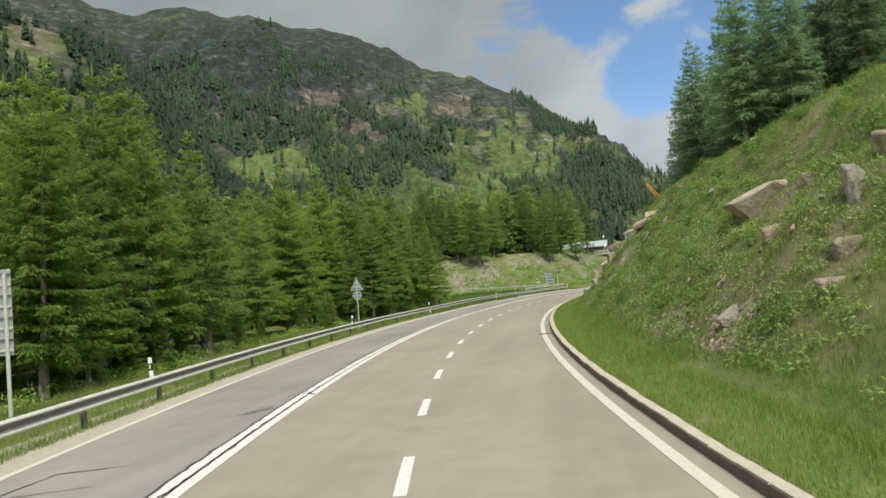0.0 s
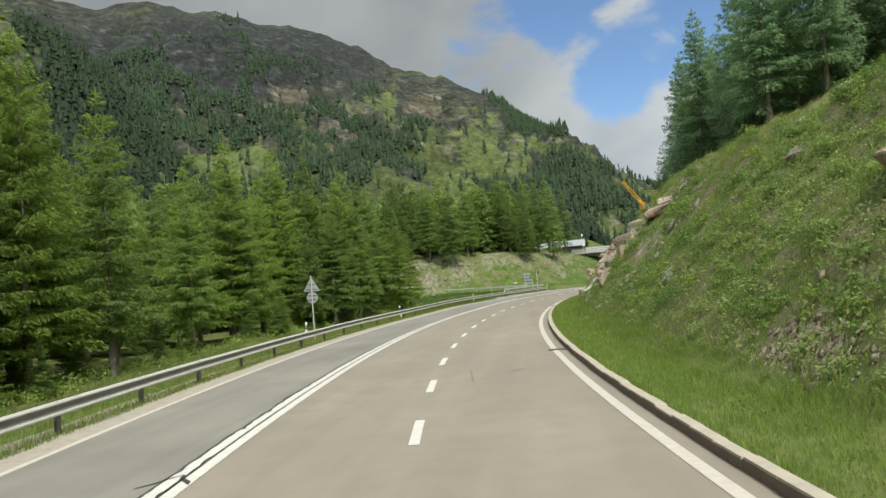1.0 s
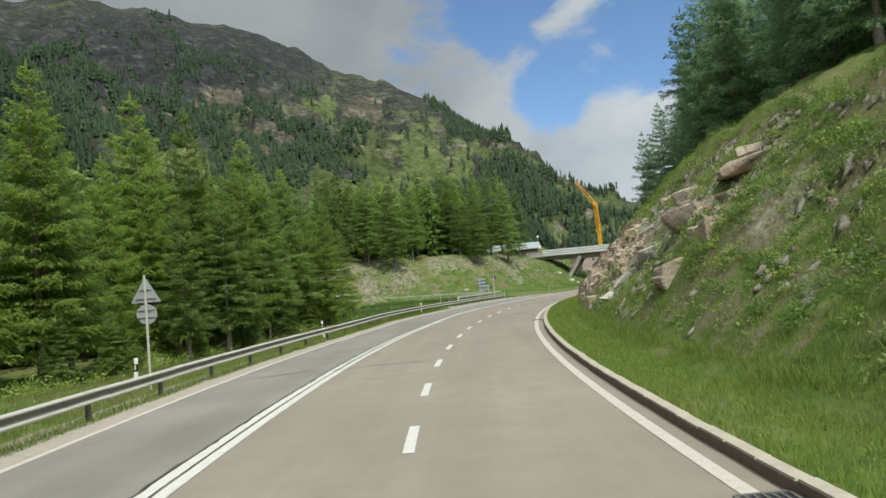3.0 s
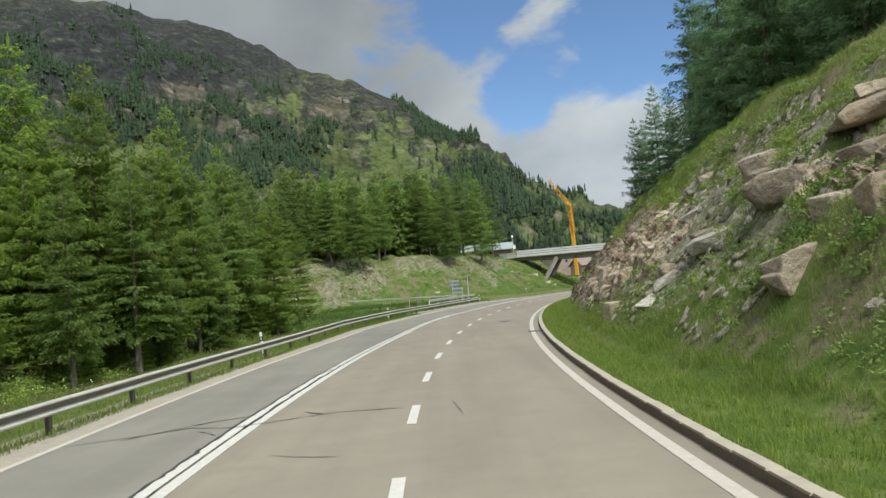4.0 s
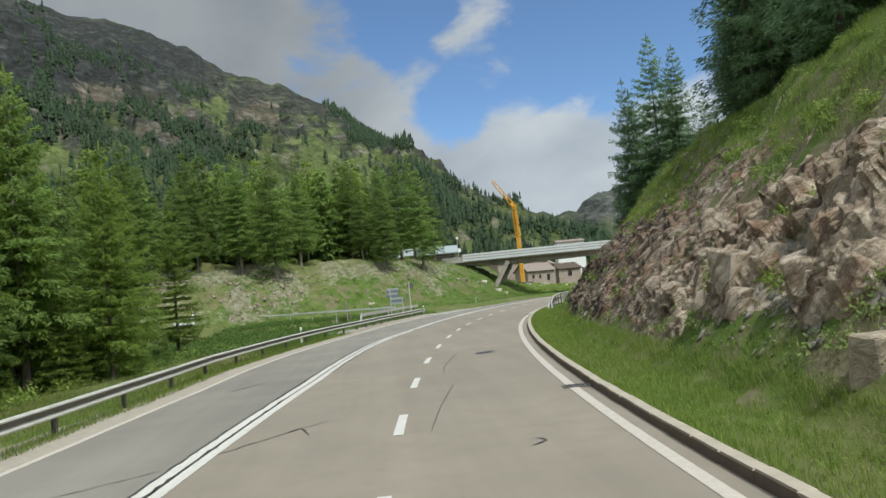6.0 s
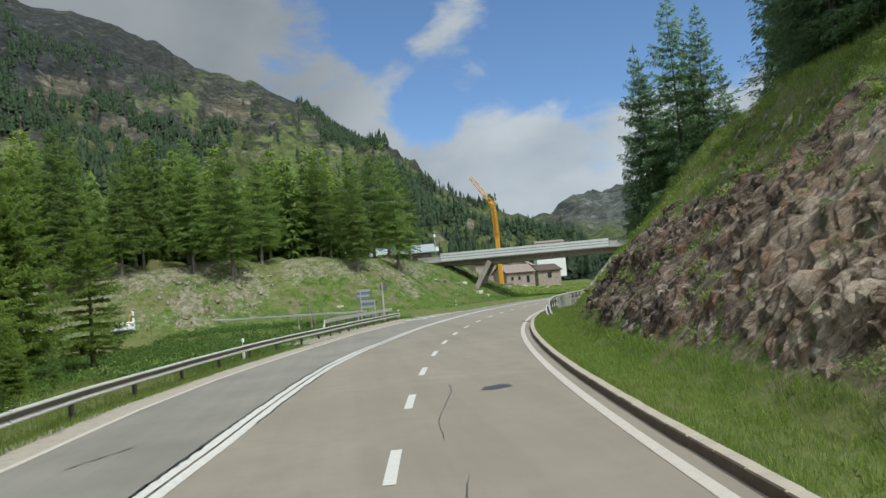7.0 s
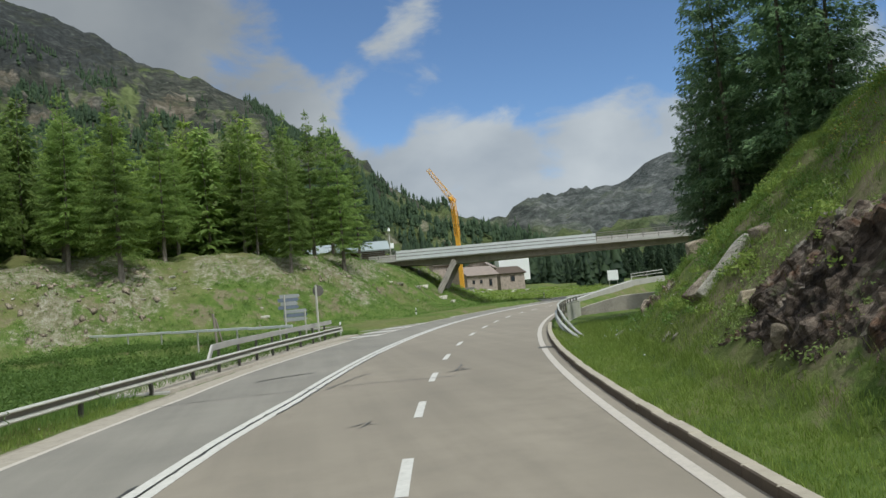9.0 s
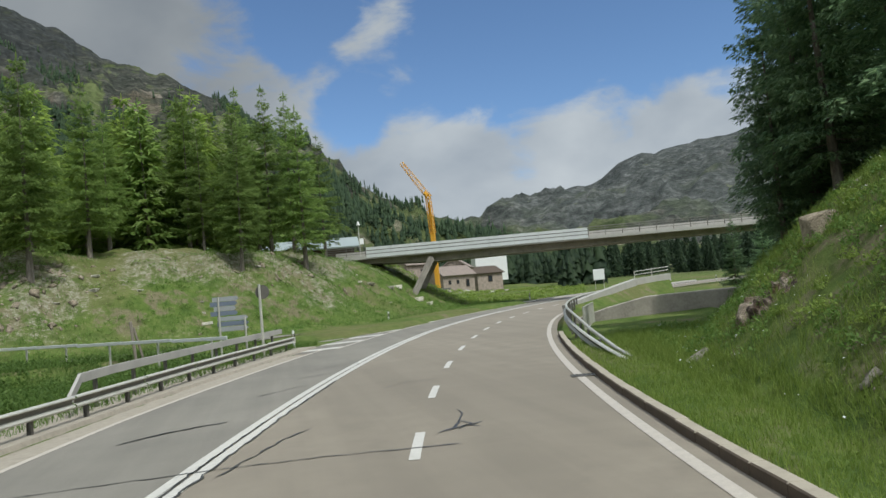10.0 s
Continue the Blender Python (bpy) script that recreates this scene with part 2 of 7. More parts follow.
    edge = m.math("MULTIPLY", m.math("SUBTRACT", k3, 0.5), 3.2)
    # crags: dark grey rock, with the cloud shadow up there painted in
    far = m.mix(m.step(m.math("ADD", crag, edge), 0.20, 0.60, 0, 0.9), far, m.ramp(k3, [(0.32, (0.013, 0.015, 0.014)), (0.52, (0.036, 0.039, 0.038)), (0.64, (0.074, 0.076, 0.072)), (0.74, (0.180, 0.178, 0.168))]))
    far = m.mix(m.step(m.math("ADD", meadow, edge), 0.30, 0.75, 0, 0.8), far, m.ramp(k3, [(0.34, (0.068, 0.096, 0.028)), (0.62, (0.138, 0.162, 0.058))]))
    far = m.mix(m.step(m.math("ADD", scree_at, edge), 0.55, 0.95, 0, 0.8), far, m.ramp(k3, [(0.40, (0.060, 0.060, 0.034)), (0.54, (0.120, 0.100, 0.072)), (0.68, (0.250, 0.215, 0.175))]))
    far = m.vary(m.step(m.noise(0.16, 6, 0.7, m.at((1, 1, 1.6), True)), 0.36, 0.64), far, 0.22)
    high = m.math("MAXIMUM", m.step(z, 24, 46), m.step(m.sep(m.geo.outputs["Position"], 0), 150, 210))
    col = m.mix(high, near, far)
    relief = m.math("MULTIPLY", high, m.math("MULTIPLY", m.math("ADD", k3, m.math("MULTIPLY", k2, 0.8)), 70.0))
    m.color(col).bump(m.math("ADD", relief, m.math("ADD", n3, m.math("MULTIPLY", n2, 2.0))), 0.6, 0.12)
    return m.m


def mat_leaf(name, dark, light, amount=0.3):
    m = Mat(name, 0.6, 0, 0.25)
    r = m.random(True)
    col = m.ramp(r, [(0.0, dark), (1.0, light)])
    col = m.vary(m.random(), col, 0.22)
    m.color(col)
    m.leafy(col, amount)
    return m.m


def mat_bark():
    m = Mat("bark", 0.95, 0, 0.1)
    n = m.noise(9, 6, 0.7, m.at((1, 1, 0.25)))
    m.color(m.ramp(n, [(0.3, (0.095, 0.078, 0.064)), (0.7, (0.30, 0.26, 0.22))])).bump(n, 0.8, 0.04)
    return m.m


def mat_rock(name, stops, rust=0.0):
    m = Mat(name, 0.9, 0, 0.25)
    p = m.at((1, 1, 1.0), True)
    a = m.noise(0.55, 7, 0.65, p, 0.6)
    b = m.noise(3.2, 8, 0.7, m.at((1, 1, 1.5), True, (0.5, 0.3, 0.2)), 0.8)
    c = m.noise(22, 5, 0.7, p)
    col = m.ramp(m.math("ADD", m.math("MULTIPLY", a, 0.45), m.math("MULTIPLY", b, 0.55)), stops)
    if rust:
        col = m.mix(m.step(m.noise(0.9, 5, 0.6, p), 0.55, 0.72, 0, rust), col, (0.26, 0.145, 0.075))
    crack = m.noise(1.6, 9, 0.75, m.at((1, 1, 2.4), True, (0.5, 0.3, 0.2)), 1.5)
    col = m.mix(m.step(m.math("ABSOLUTE", m.math("SUBTRACT", crack, 0.5)), 0.0, 0.018, 0.55, 0.0), col, (0.045, 0.040, 0.034))
    col = m.vary(m.random(), col, 0.18)
    m.color(col).bump(m.math("ADD", m.math("MULTIPLY", b, 1.6), m.math("MULTIPLY", c, 0.35)), 0.9, 0.09)
    return m.m


def mat_plain(name, col, rough=0.6, metal=0.0, amount=0.14, scale=3.0, bump=0.0):
    m = Mat(name, rough, metal, 0.4)
    a, b = m.noise(scale, 6, 0.65), m.noise(scale * 14, 4, 0.6)
    f = m.math("ADD", m.math("MULTIPLY", a, 0.7), m.math("MULTIPLY", b, 0.3))
    m.color(m.ramp(f, [(0.25, tuple(c * (1 - amount * 1.6) for c in col)), (0.5, col), (0.75, tuple(min(1, c * (1 + amount)) for c in col))]))
    m.rough(m.step(a, 0.2, 0.8, max(0.05, rough - 0.12), min(1, rough + 0.12)))
    if bump:
        m.bump(b, bump, 0.01)
    return m.m


def mat_cliff():
    """Pale pinkish broken rock that passes into dark grey-brown slaty rock along the cutting."""
    m = Mat("cutting_rock", 0.9, 0, 0.25)
    p = m.at((1, 1, 1), True)
    lean = m.strata((0.75, 0.75, 2.0), (0.75, 0.25, 0.0))
    a = m.noise(0.5, 6, 0.6, p, 0.5)
    b = m.noise(2.0, 9, 0.66, lean, 0.5)
    c = m.noise(24, 5, 0.7, p)
    tone = m.math("ADD", m.math("MULTIPLY", m.sep(m.voro(1.3, lean, "F1", "Color"), 0), 0.55), m.math("MULTIPLY", m.sep(m.voro(4.5, lean, "F1", "Color"), 1), 0.45))
    f = m.math("ADD", m.math("MULTIPLY", a, 0.22), m.math("ADD", m.math("MULTIPLY", b, 0.46), m.math("MULTIPLY", tone, 0.32)))
    pale = m.ramp(f, [(0.30, (0.085, 0.062, 0.040)), (0.44, (0.310, 0.238, 0.165)), (0.60, (0.60, 0.50, 0.385))])
    slate = m.ramp(f, [(0.32, (0.024, 0.019, 0.016)), (0.46, (0.088, 0.066, 0.050)), (0.57, (0.190, 0.148, 0.114)), (0.67, (0.42, 0.35, 0.28))])
    along = m.math("ADD", m.sep(p, 1), m.math("MULTIPLY", m.math("SUBTRACT", a, 0.5), 22))
    col = m.mix(m.step(along, 66, 84), pale, slate)
    col = m.mix(m.step(m.noise(0.8, 6, 0.65, p), 0.50, 0.66, 0, 0.6), col, (0.27, 0.140, 0.078))
    col = m.mix(m.step(m.noise(0.7, 7, 0.7, m.at((1, 1, 1), True, (1, 2, 0.4))), 0.56, 0.66, 0, 0.8), col, (0.085, 0.120, 0.038))
    crack = m.noise(1.5, 9, 0.75, lean, 1.6)
    col = m.mix(m.step(m.math("ABSOLUTE", m.math("SUBTRACT", crack, 0.5)), 0.0, 0.014, 0.7, 0.0), col, (0.04, 0.035, 0.03))
    m.color(col).bump(m.math("ADD", m.math("MULTIPLY", b, 2.2), m.math("MULTIPLY", c, 0.35)), 1.0, 0.12)
    return m.m


ASPHALT, ASPHALT_OLD, LINE, TAR, GROUND = mat_asphalt(), mat_asphalt_old(), mat_paint_line("road_paint", (0.65, 0.62, 0.56)), mat_tar(), mat_ground()
LINE_DUSTY = mat_paint_line("dusty_road_paint", (0.57, 0.51, 0.435))
NEEDLE_LIGHT = mat_leaf("needles_larch", (0.162, 0.240, 0.046), (0.312, 0.398, 0.090), 0.64)
NEEDLE_MID = mat_leaf("needles_spruce", (0.146, 0.224, 0.060), (0.286, 0.372, 0.106), 0.64)
NEEDLE_DARK = mat_leaf("needles_dark_spruce", (0.138, 0.226, 0.116), (0.278, 0.382, 0.190), 0.64)
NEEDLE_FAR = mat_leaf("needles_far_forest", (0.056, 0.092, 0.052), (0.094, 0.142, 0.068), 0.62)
GRASS_LEAF = mat_leaf("grass_blades", (0.138, 0.208, 0.033), (0.278, 0.345, 0.082), 0.5)
GRASS_DRY = mat_leaf("dry_grass", (0.150, 0.160, 0.045), (0.320, 0.300, 0.120), 0.4)
HERB = mat_leaf("herb_leaves", (0.142, 0.206, 0.052), (0.285, 0.345, 0.115), 0.45)
LUSH = mat_leaf("lush_meadow_leaves", (0.088, 0.162, 0.030), (0.200, 0.300, 0.076), 0.5)
SHRUB = mat_leaf("bright_shrub_leaves", (0.200, 0.290, 0.052), (0.380, 0.480, 0.120), 0.5)
BARK = mat_bark()
ROCK_PALE = mat_rock("pale_rock", [(0.34, (0.125, 0.100, 0.070)), (0.5, (0.345, 0.285, 0.205)), (0.66, (0.56, 0.475, 0.36))], 0.4)
ROCK_SLAB = mat_rock("slab_rock", [(0.30, (0.33, 0.30, 0.245)), (0.5, (0.50, 0.465, 0.39)), (0.7, (0.62, 0.58, 0.50))], 0.12)
ROCK_STONE = mat_rock("field_stone", [(0.30, (0.170, 0.150, 0.115)), (0.5, (0.315, 0.285, 0.230)), (0.7, (0.46, 0.42, 0.345))], 0.15)
ROCK_CLIFF = mat_rock("cliff_rock", [(0.32, (0.085, 0.068, 0.050)), (0.48, (0.260, 0.210, 0.155)), (0.66, (0.52, 0.45, 0.35))], 0.6)
ROCK_FACE = mat_cliff()
CONCRETE = mat_plain("concrete", (0.40, 0.38, 0.345), 0.88, 0, 0.16, 1.2, 0.3)
CONCRETE_DARK = mat_plain("weathered_concrete", (0.255, 0.228, 0.195), 0.9, 0, 0.3, 0.8, 0.3)
WALL_STAINED = mat_plain("stained_wall_concrete", (0.36, 0.32, 0.275), 0.9, 0, 0.45, 0.6, 0.3)
KERB = mat_plain("kerb_stone", (0.37, 0.325, 0.255), 0.9, 0, 0.25, 1.5, 0.4)
GALV = mat_plain("galvanised_steel", (0.50, 0.485, 0.425), 0.5, 0.2, 0.16, 2.0)
# darker steel; in the rail's groove it carries shade as well as grime
GALV_DULL = mat_plain("dark_galvanised_steel", (0.19, 0.18, 0.15), 0.8, 0.1, 0.3, 2.0)
# kerb front: soil stain and the face's own shade in one dark colour
KERB_FACE = mat_plain("soiled_shaded_kerb_face", (0.115, 0.088, 0.064), 0.95, 0, 0.3, 1.5, 0.4)
PARAPET = mat_plain("pale_parapet", (0.60, 0.61, 0.60), 0.6, 0.1, 0.08, 0.6)
STEEL_DARK = mat_plain("weathered_steel", (0.16, 0.15, 0.13), 0.7, 0.4, 0.3, 3.0)
SIGN_BACK = mat_plain("sign_back_aluminium", (0.42, 0.43, 0.44), 0.5, 0.5, 0.1, 3.0)
SIGN_BLUE = mat_plain("weathered_blue_sign", (0.17, 0.20, 0.26), 0.6, 0.2, 0.15, 4.0)
WHITE = mat_plain("white_plastic", (0.80, 0.80, 0.78), 0.5, 0, 0.06, 5.0)
BLACK = mat_plain("black_plastic", (0.025, 0.025, 0.027), 0.5, 0, 0.2, 5.0)
REFLECT = mat_plain("reflector", (0.75, 0.72, 0.55), 0.2, 0, 0.05, 9.0)
YELLOW = mat_plain("crane_yellow", (0.72, 0.36, 0.035), 0.45, 0, 0.12, 0.8)
ROOF_METAL = mat_plain("grey_green_roofing", (0.36, 0.40, 0.38), 0.5, 0.2, 0.12, 0.7)
WOOD_DARK = mat_plain("dark_timber", (0.085, 0.062, 0.045), 0.85, 0, 0.3, 2.0)
WOOD_GREY = mat_plain("weathered_wood", (0.24, 0.205, 0.165), 0.9, 0, 0.2, 3.0)
STONE_WALL = mat_plain("stone_masonry", (0.345, 0.280, 0.230), 0.92, 0, 0.4, 1.6, 0.5)
ROOF_STONE = mat_plain("stone_slab_roof", (0.235, 0.190, 0.160), 0.9, 0, 0.25, 1.4, 0.4)
PLASTER = mat_plain("white_plaster", (0.80, 0.79, 0.76), 0.85, 0, 0.05, 1.0)
DARK_GLASS = mat_plain("window_dark", (0.03, 0.035, 0.04), 0.12, 0, 0.2, 2.0)
GRAVEL = mat_plain("gravel", (0.33, 0.290, 0.232), 0.95, 0, 0.25, 4.0, 0.6)


# ---------------------------------------------------------------- the road's line
DS = 0.5
S_ALL = np.arange(-120, 330, DS)


def bend(s):
    return np.where(s < 100, 0.00404, np.where(s < 142, 0.0052, np.where(s < 235, 0.0078, 0.003)))


HEAD = np.cumsum(bend(S_ALL)) * DS
HEAD -= np.interp(0, S_ALL, HEAD)
CX = np.cumsum(np.sin(HEAD)) * DS
CY = np.cumsum(np.cos(HEAD)) * DS
CX -= np.interp(0, S_ALL, CX)
CY -= np.interp(0, S_ALL, CY)


def on_road(s, o, z=0.0):
    """The place s metres along the road's line and o metres to its right."""
    h = np.interp(s, S_ALL, HEAD)
    return Vector((float(np.interp(s, S_ALL, CX) + o * np.cos(h)), float(np.interp(s, S_ALL, CY) - o * np.sin(h)), z))


def heading(s):
    return float(np.interp(s, S_ALL, HEAD))


def road_pose(s, o, z=0.0, turn=0.0):
    """A pose whose y axis runs along the road."""
    p = on_road(s, o, z)
    return Matrix.Translation(p) @ Matrix.Rotation(-heading(s) + radians(turn), 4, "Z")


def to_road(x, y):
    """s and o of many places at once."""
    x, y = np.asarray(x, float), np.asarray(y, float)
    shape = x.shape
    x, y = x.ravel(), y.ravel()
    idx = np.empty(len(x), int)
    cs, cx, cy = S_ALL[::4], CX[::4], CY[::4]
    for a in range(0, len(x), 20000):
        d = (x[a:a + 20000, None] - cx) ** 2 + (y[a:a + 20000, None] - cy) ** 2
        idx[a:a + 20000] = d.argmin(1) * 4
    h = HEAD[idx]
    dx, dy = x - CX[idx], y - CY[idx]
    along = dx * np.sin(h) + dy * np.cos(h)
    o = dx * np.cos(h) - dy * np.sin(h)
    return (S_ALL[idx] + along).reshape(shape), o.reshape(shape)


# ---------------------------------------------------------------- land forms
def lattice(ix, iy, seed):
    v = np.sin(ix * 127.1 + iy * 311.7 + seed * 74.7) * 43758.5453
    return v - np.floor(v)


def value_noise(x, y, seed=0):
    ix, iy = np.floor(x), np.floor(y)
    fx, fy = x - ix, y - iy
    fx, fy = fx * fx * (3 - 2 * fx), fy * fy * (3 - 2 * fy)
    a, b = lattice(ix, iy, seed), lattice(ix + 1, iy, seed)
    c, d = lattice(ix, iy + 1, seed), lattice(ix + 1, iy + 1, seed)
    return (a + (b - a) * fx) * (1 - fy) + (c + (d - c) * fx) * fy - 0.5


def fbm(x, y, octaves=5, seed=0, gain=0.5):
    t, amp = 0.0, 1.0
    for k in range(octaves):
        t = t + amp * value_noise(x * 2.03 ** k + 17.3 * k, y * 2.03 ** k - 9.1 * k, seed + k)
        amp *= gain
    return t


def ease(v, lo, hi):
    t = np.clip((v - lo) / (hi - lo), 0, 1)
    return t * t * (3 - 2 * t)


# skyline of the big mountain: azimuth from the road's start, height angle; then the far ridge to its right
RIDGE_AZ = (-180, -110, -60, -40, -30, -24.5, -21.6, -20, -19, -16.8, -14, -11.8, -9.3, -6.2, -5, -3.1, -0.5, 1.5, 3.8, 5.7, 7, 8.4, 9.2, 10.7, 12.3, 14.2, 16.4, 17, 17.2, 18.7, 20.4, 22.9, 25, 26.4, 28.5, 31, 33.5, 36.2, 37.9, 39.6, 40.4, 42, 44.7, 49, 55, 80, 120, 180)
RIDGE_EL = (6, 8, 16, 20.5, 22.5, 21.8, 20.8, 20.5, 20.9, 21.4, 21.0, 21.0, 20.5, 20.0, 19.8, 19.0, 18.1, 16.7, 16.1, 15.5, 14.8, 14.3, 13.95, 12.9, 11.5, 10.45, 9.55, 8.8, 7.9, 6.45, 5.55, 4.75, 4.0, 4.0, 5.4, 5.7, 6.2, 6.75, 7.75, 8.4, 8.15, 8.6, 8.9, 9.6, 10.4, 12, 9, 6)
SPUR_AZ = (-80, -40, -29, -25, -22, -20, -18, -16, -14, -9, -4)
SPUR_EL = (15, 17, 18.8, 18.4, 17.0, 15.4, 12.8, 10.2, 8.0, 5, 2)

# foot of the bank that closes the meadow on the left, walked from west to east
BANK = ((-160, 96), (-60, 124), (-5, 140), (12, 143.6), (24.6, 145.2), (35.6, 150.3), (45.0, 158.7), (52.8, 167.2), (63.4, 180), (76, 198), (92, 220), (112, 250))


def bank_distance(x, y):
    """Metres behind the foot of the bank (positive on the hill's side)."""
    best = np.full(np.shape(x), 1e9)
    sign = np.zeros(np.shape(x))
    for (ax, ay), (bx, by) in zip(BANK, BANK[1:]):
        ex, ey = bx - ax, by - ay
        ln = math.hypot(ex, ey)
        t = np.clip(((x - ax) * ex + (y - ay) * ey) / ln ** 2, 0, 1)
        dx, dy = x - ax - t * ex, y - ay - t * ey
        d = np.hypot(dx, dy)
        sg = np.sign(ex * (y - ay) - ey * (x - ax))
        near = d < best
        best, sign = np.where(near, d, best), np.where(near, sg, sign)
    return best * sign


def foot_right(s):
    """Where the hill on the right begins."""
    return np.interp(s, (-60, 0, 40, 60, 80, 105, 113, 118, 122, 140, 165, 200, 260), (6.2, 6.0, 5.7, 5.4, 5.6, 5.5, 6.0, 7.0, 8.6, 13.5, 19, 34, 70))


def land(x, y, fine=True):
    """Height of the ground."""
    x, y = np.asarray(x, float), np.asarray(y, float)
    s, o = to_road(x, y)
    r = np.hypot(x, y)
    # right of the road: verge, cutting, wooded hill
    f = foot_right(s)
    d = o - f
    cliff = ease(s, 52, 64) * (1 - ease(s, 108, 116))
    steep = 1.02 + 0.08 * cliff - 0.17 * ease(s, 101, 109)
    hill = np.where(d < 0, 0.10 + 0.05 * np.clip(o - 4.0, 0, 9), 0.20 + d * steep)
    rim = 13.4 - f
    over = np.clip(d - rim, 0, None)
    hill = hill - over * (steep - 0.42)
    over2 = np.clip(d - 45, 0, None)
    hill = hill - over2 * 0.32
    hill = np.minimum(hill, 60 + 0.1 * np.clip(d, 0, 800))
    # beyond the cutting the hill steps back and is lower
    hill = hill * (1 - 0.35 * ease(s, 150, 240))
    if fine:
        b = ease(d, 0.2, 3.0)
        hill = hill + b * (fbm(x * 0.30, y * 0.30, 4, 3) * 0.9 + fbm(x * 1.3, y * 1.3, 3, 8) * 0.55)
    # left of the road: verge, forest floor, meadow
    q = -o
    left = np.interp(q, (0, 9.3, 9.8, 12.5, 16, 24, 60, 200), (-0.06, -0.06, 0.0, 0.05, -0.35, -0.5, 1.5, 16))
    if fine:
        left = left + ease(q, 10, 14) * fbm(x * 0.25, y * 0.25, 3, 5) * 0.5
    bd = bank_distance(x, y)
    bank = 0.38 + np.interp(bd, (-9, -6.6, 0, 2.5, 5.0, 10.5, 13.5, 60, 300), (-0.9, -0.02, 0.0, 0.75, 2.2, 6.5, 7.6, 12, 40))
    if fine:
        bank = bank + ease(bd, 0, 4) * (fbm(x * 0.22, y * 0.22, 4, 11) * 1.6 + fbm(x * 1.1, y * 1.1, 2, 12) * 0.25)
    # beyond the bridge the bank sinks to a low terrace along the road
    along, behind = (x - 54.5) * 0.907 - (y - 171.9) * 0.42, (x - 54.5) * 0.42 + (y - 171.9) * 0.907
    fall = ease(behind, -4, 42) * ease(along, -13, -8)
    bank = bank * (1 - 0.72 * fall)
    left = np.where(bd > -9, np.maximum(left, bank * ease(bd, -9, -6.6) + left * (1 - ease(bd, -9, -6.6))), left)
    # valley ground beyond the bridge, on both sides of the road
    low = -0.06 + 0.03 * np.clip(np.abs(o) - 9, 0, None)
    z = np.where(o > 4.55, hill, np.where(q > 8.2, left, -0.06))
    z = z + ease(s, 200, 260) * (np.where(np.abs(o) > 9, low, -0.06) - z) * (1 - ease(bd, 2, 8)) * 0.6
    # mountains
    az = np.degrees(np.arctan2(x, y))
    el = np.interp(az, RIDGE_AZ, RIDGE_EL)
    jag = fbm(az * 1.1, az * 0.0 + 2.0, 4, 21) * 0.28 * ease(r, 800, 1050)
    top = 1080 * np.tan(np.radians(el + jag))
    far_right = ease(az, 26, 34)
    dist = 1080 + 520 * far_right
    top = top * dist / 1080
    start = 235 + 150 * ease(az, 8, 26)
    u = np.clip((r - start) / (dist - start), 0, 1)
    mount = top * u ** 1.45 - np.clip(r - dist, 0, None) * 0.28
    folds = fbm(x * 0.006, y * 0.006, 5, 31, 0.58) * 60 - np.abs(fbm(x * 0.013, y * 0.013, 5, 35, 0.6)) * 42 + 12
    crags = (0.5 - np.abs(fbm(x * 0.022, y * 0.022, 4, 37, 0.6))) * 26 - 11
    mount = mount + (folds + crags) * np.sin(np.pi * np.clip(u, 0, 1)) ** 0.7
    sp = 430 * np.tan(np.radians(np.interp(az, SPUR_AZ, SPUR_EL))) * (az < 0)
    spur = sp * np.exp(-((r - 430) / 120) ** 2) * ease(az, -95, -70) * (1 - ease(az, -6, -2))
    spur = spur + fbm(x * 0.015, y * 0.015, 4, 41) * 16 * (spur > 8)
    m = np.maximum(mount, spur)
    w = ease(r, 215, 300)
    return np.maximum(z, 0) * w * 0.25 + z * (1 - w) + np.maximum(m, 0) * w


# what covers the mountain: heading, height angle and half sizes, in degrees from the road's start
MEADOWS = ((-10.7, 9.9, 3.5, 1.8), (7.9, 10.0, 2.2, 2.6), (5.4, 7.3, 1.8, 2.0), (12.8, 10.1, 2.6, 0.7), (0.8, 14.1, 1.0, 1.7), (10.0, 8.4, 1.8, 1.3))
SCREES = ((-6.8, 15.0, 2.4, 1.2), (-4.6, 12.3, 1.3, 0.9), (-2.5, 11.2, 1.1, 0.6), (3.7, 13.8, 2.2, 1.3), (-15.2, 13.8, 1.4, 0.6), (-1.7, 13.9, 1.0, 0.6), (16.5, 6.1, 0.8, 0.9), (-26.8, 19.1, 1.6, 1.3), (9.2, 9.2, 0.7, 1.0))
WOODS = ((-0.9, 12.5, 2.0, 2.4), (-11.1, 13.4, 3.3, 1.8), (-3.5, 8.9, 5.8, 2.4), (2.8, 11.7, 1.8, 1.6), (12.5, 6.6, 5.9, 2.2), (10.7, 11.3, 3.7, 0.9), (-20.9, 13.0, 4.8, 4.4))
CRAGS = ((-11.6, 17.9, 12.9, 3.0),)
# bare stony places on the cutting's slope: along the road, across it, half sizes
BARE = ((22.5, 6.6, 1.6, 0.6), (17.4, 6.8, 1.4, 0.6), (55.5, 8.6, 2.4, 1.4), (63.5, 10.6, 3.2, 2.0), (70.5, 12.0, 3.4, 1.4), (58.5, 12.0, 2.4, 1.6), (47.5, 9.4, 1.8, 1.0), (52.0, 11.4, 2.2, 1.3), (66.0, 9.2, 3.0, 1.6), (61.0, 8.6, 3.8, 1.9), (19.0, 9.2, 1.6, 0.7))


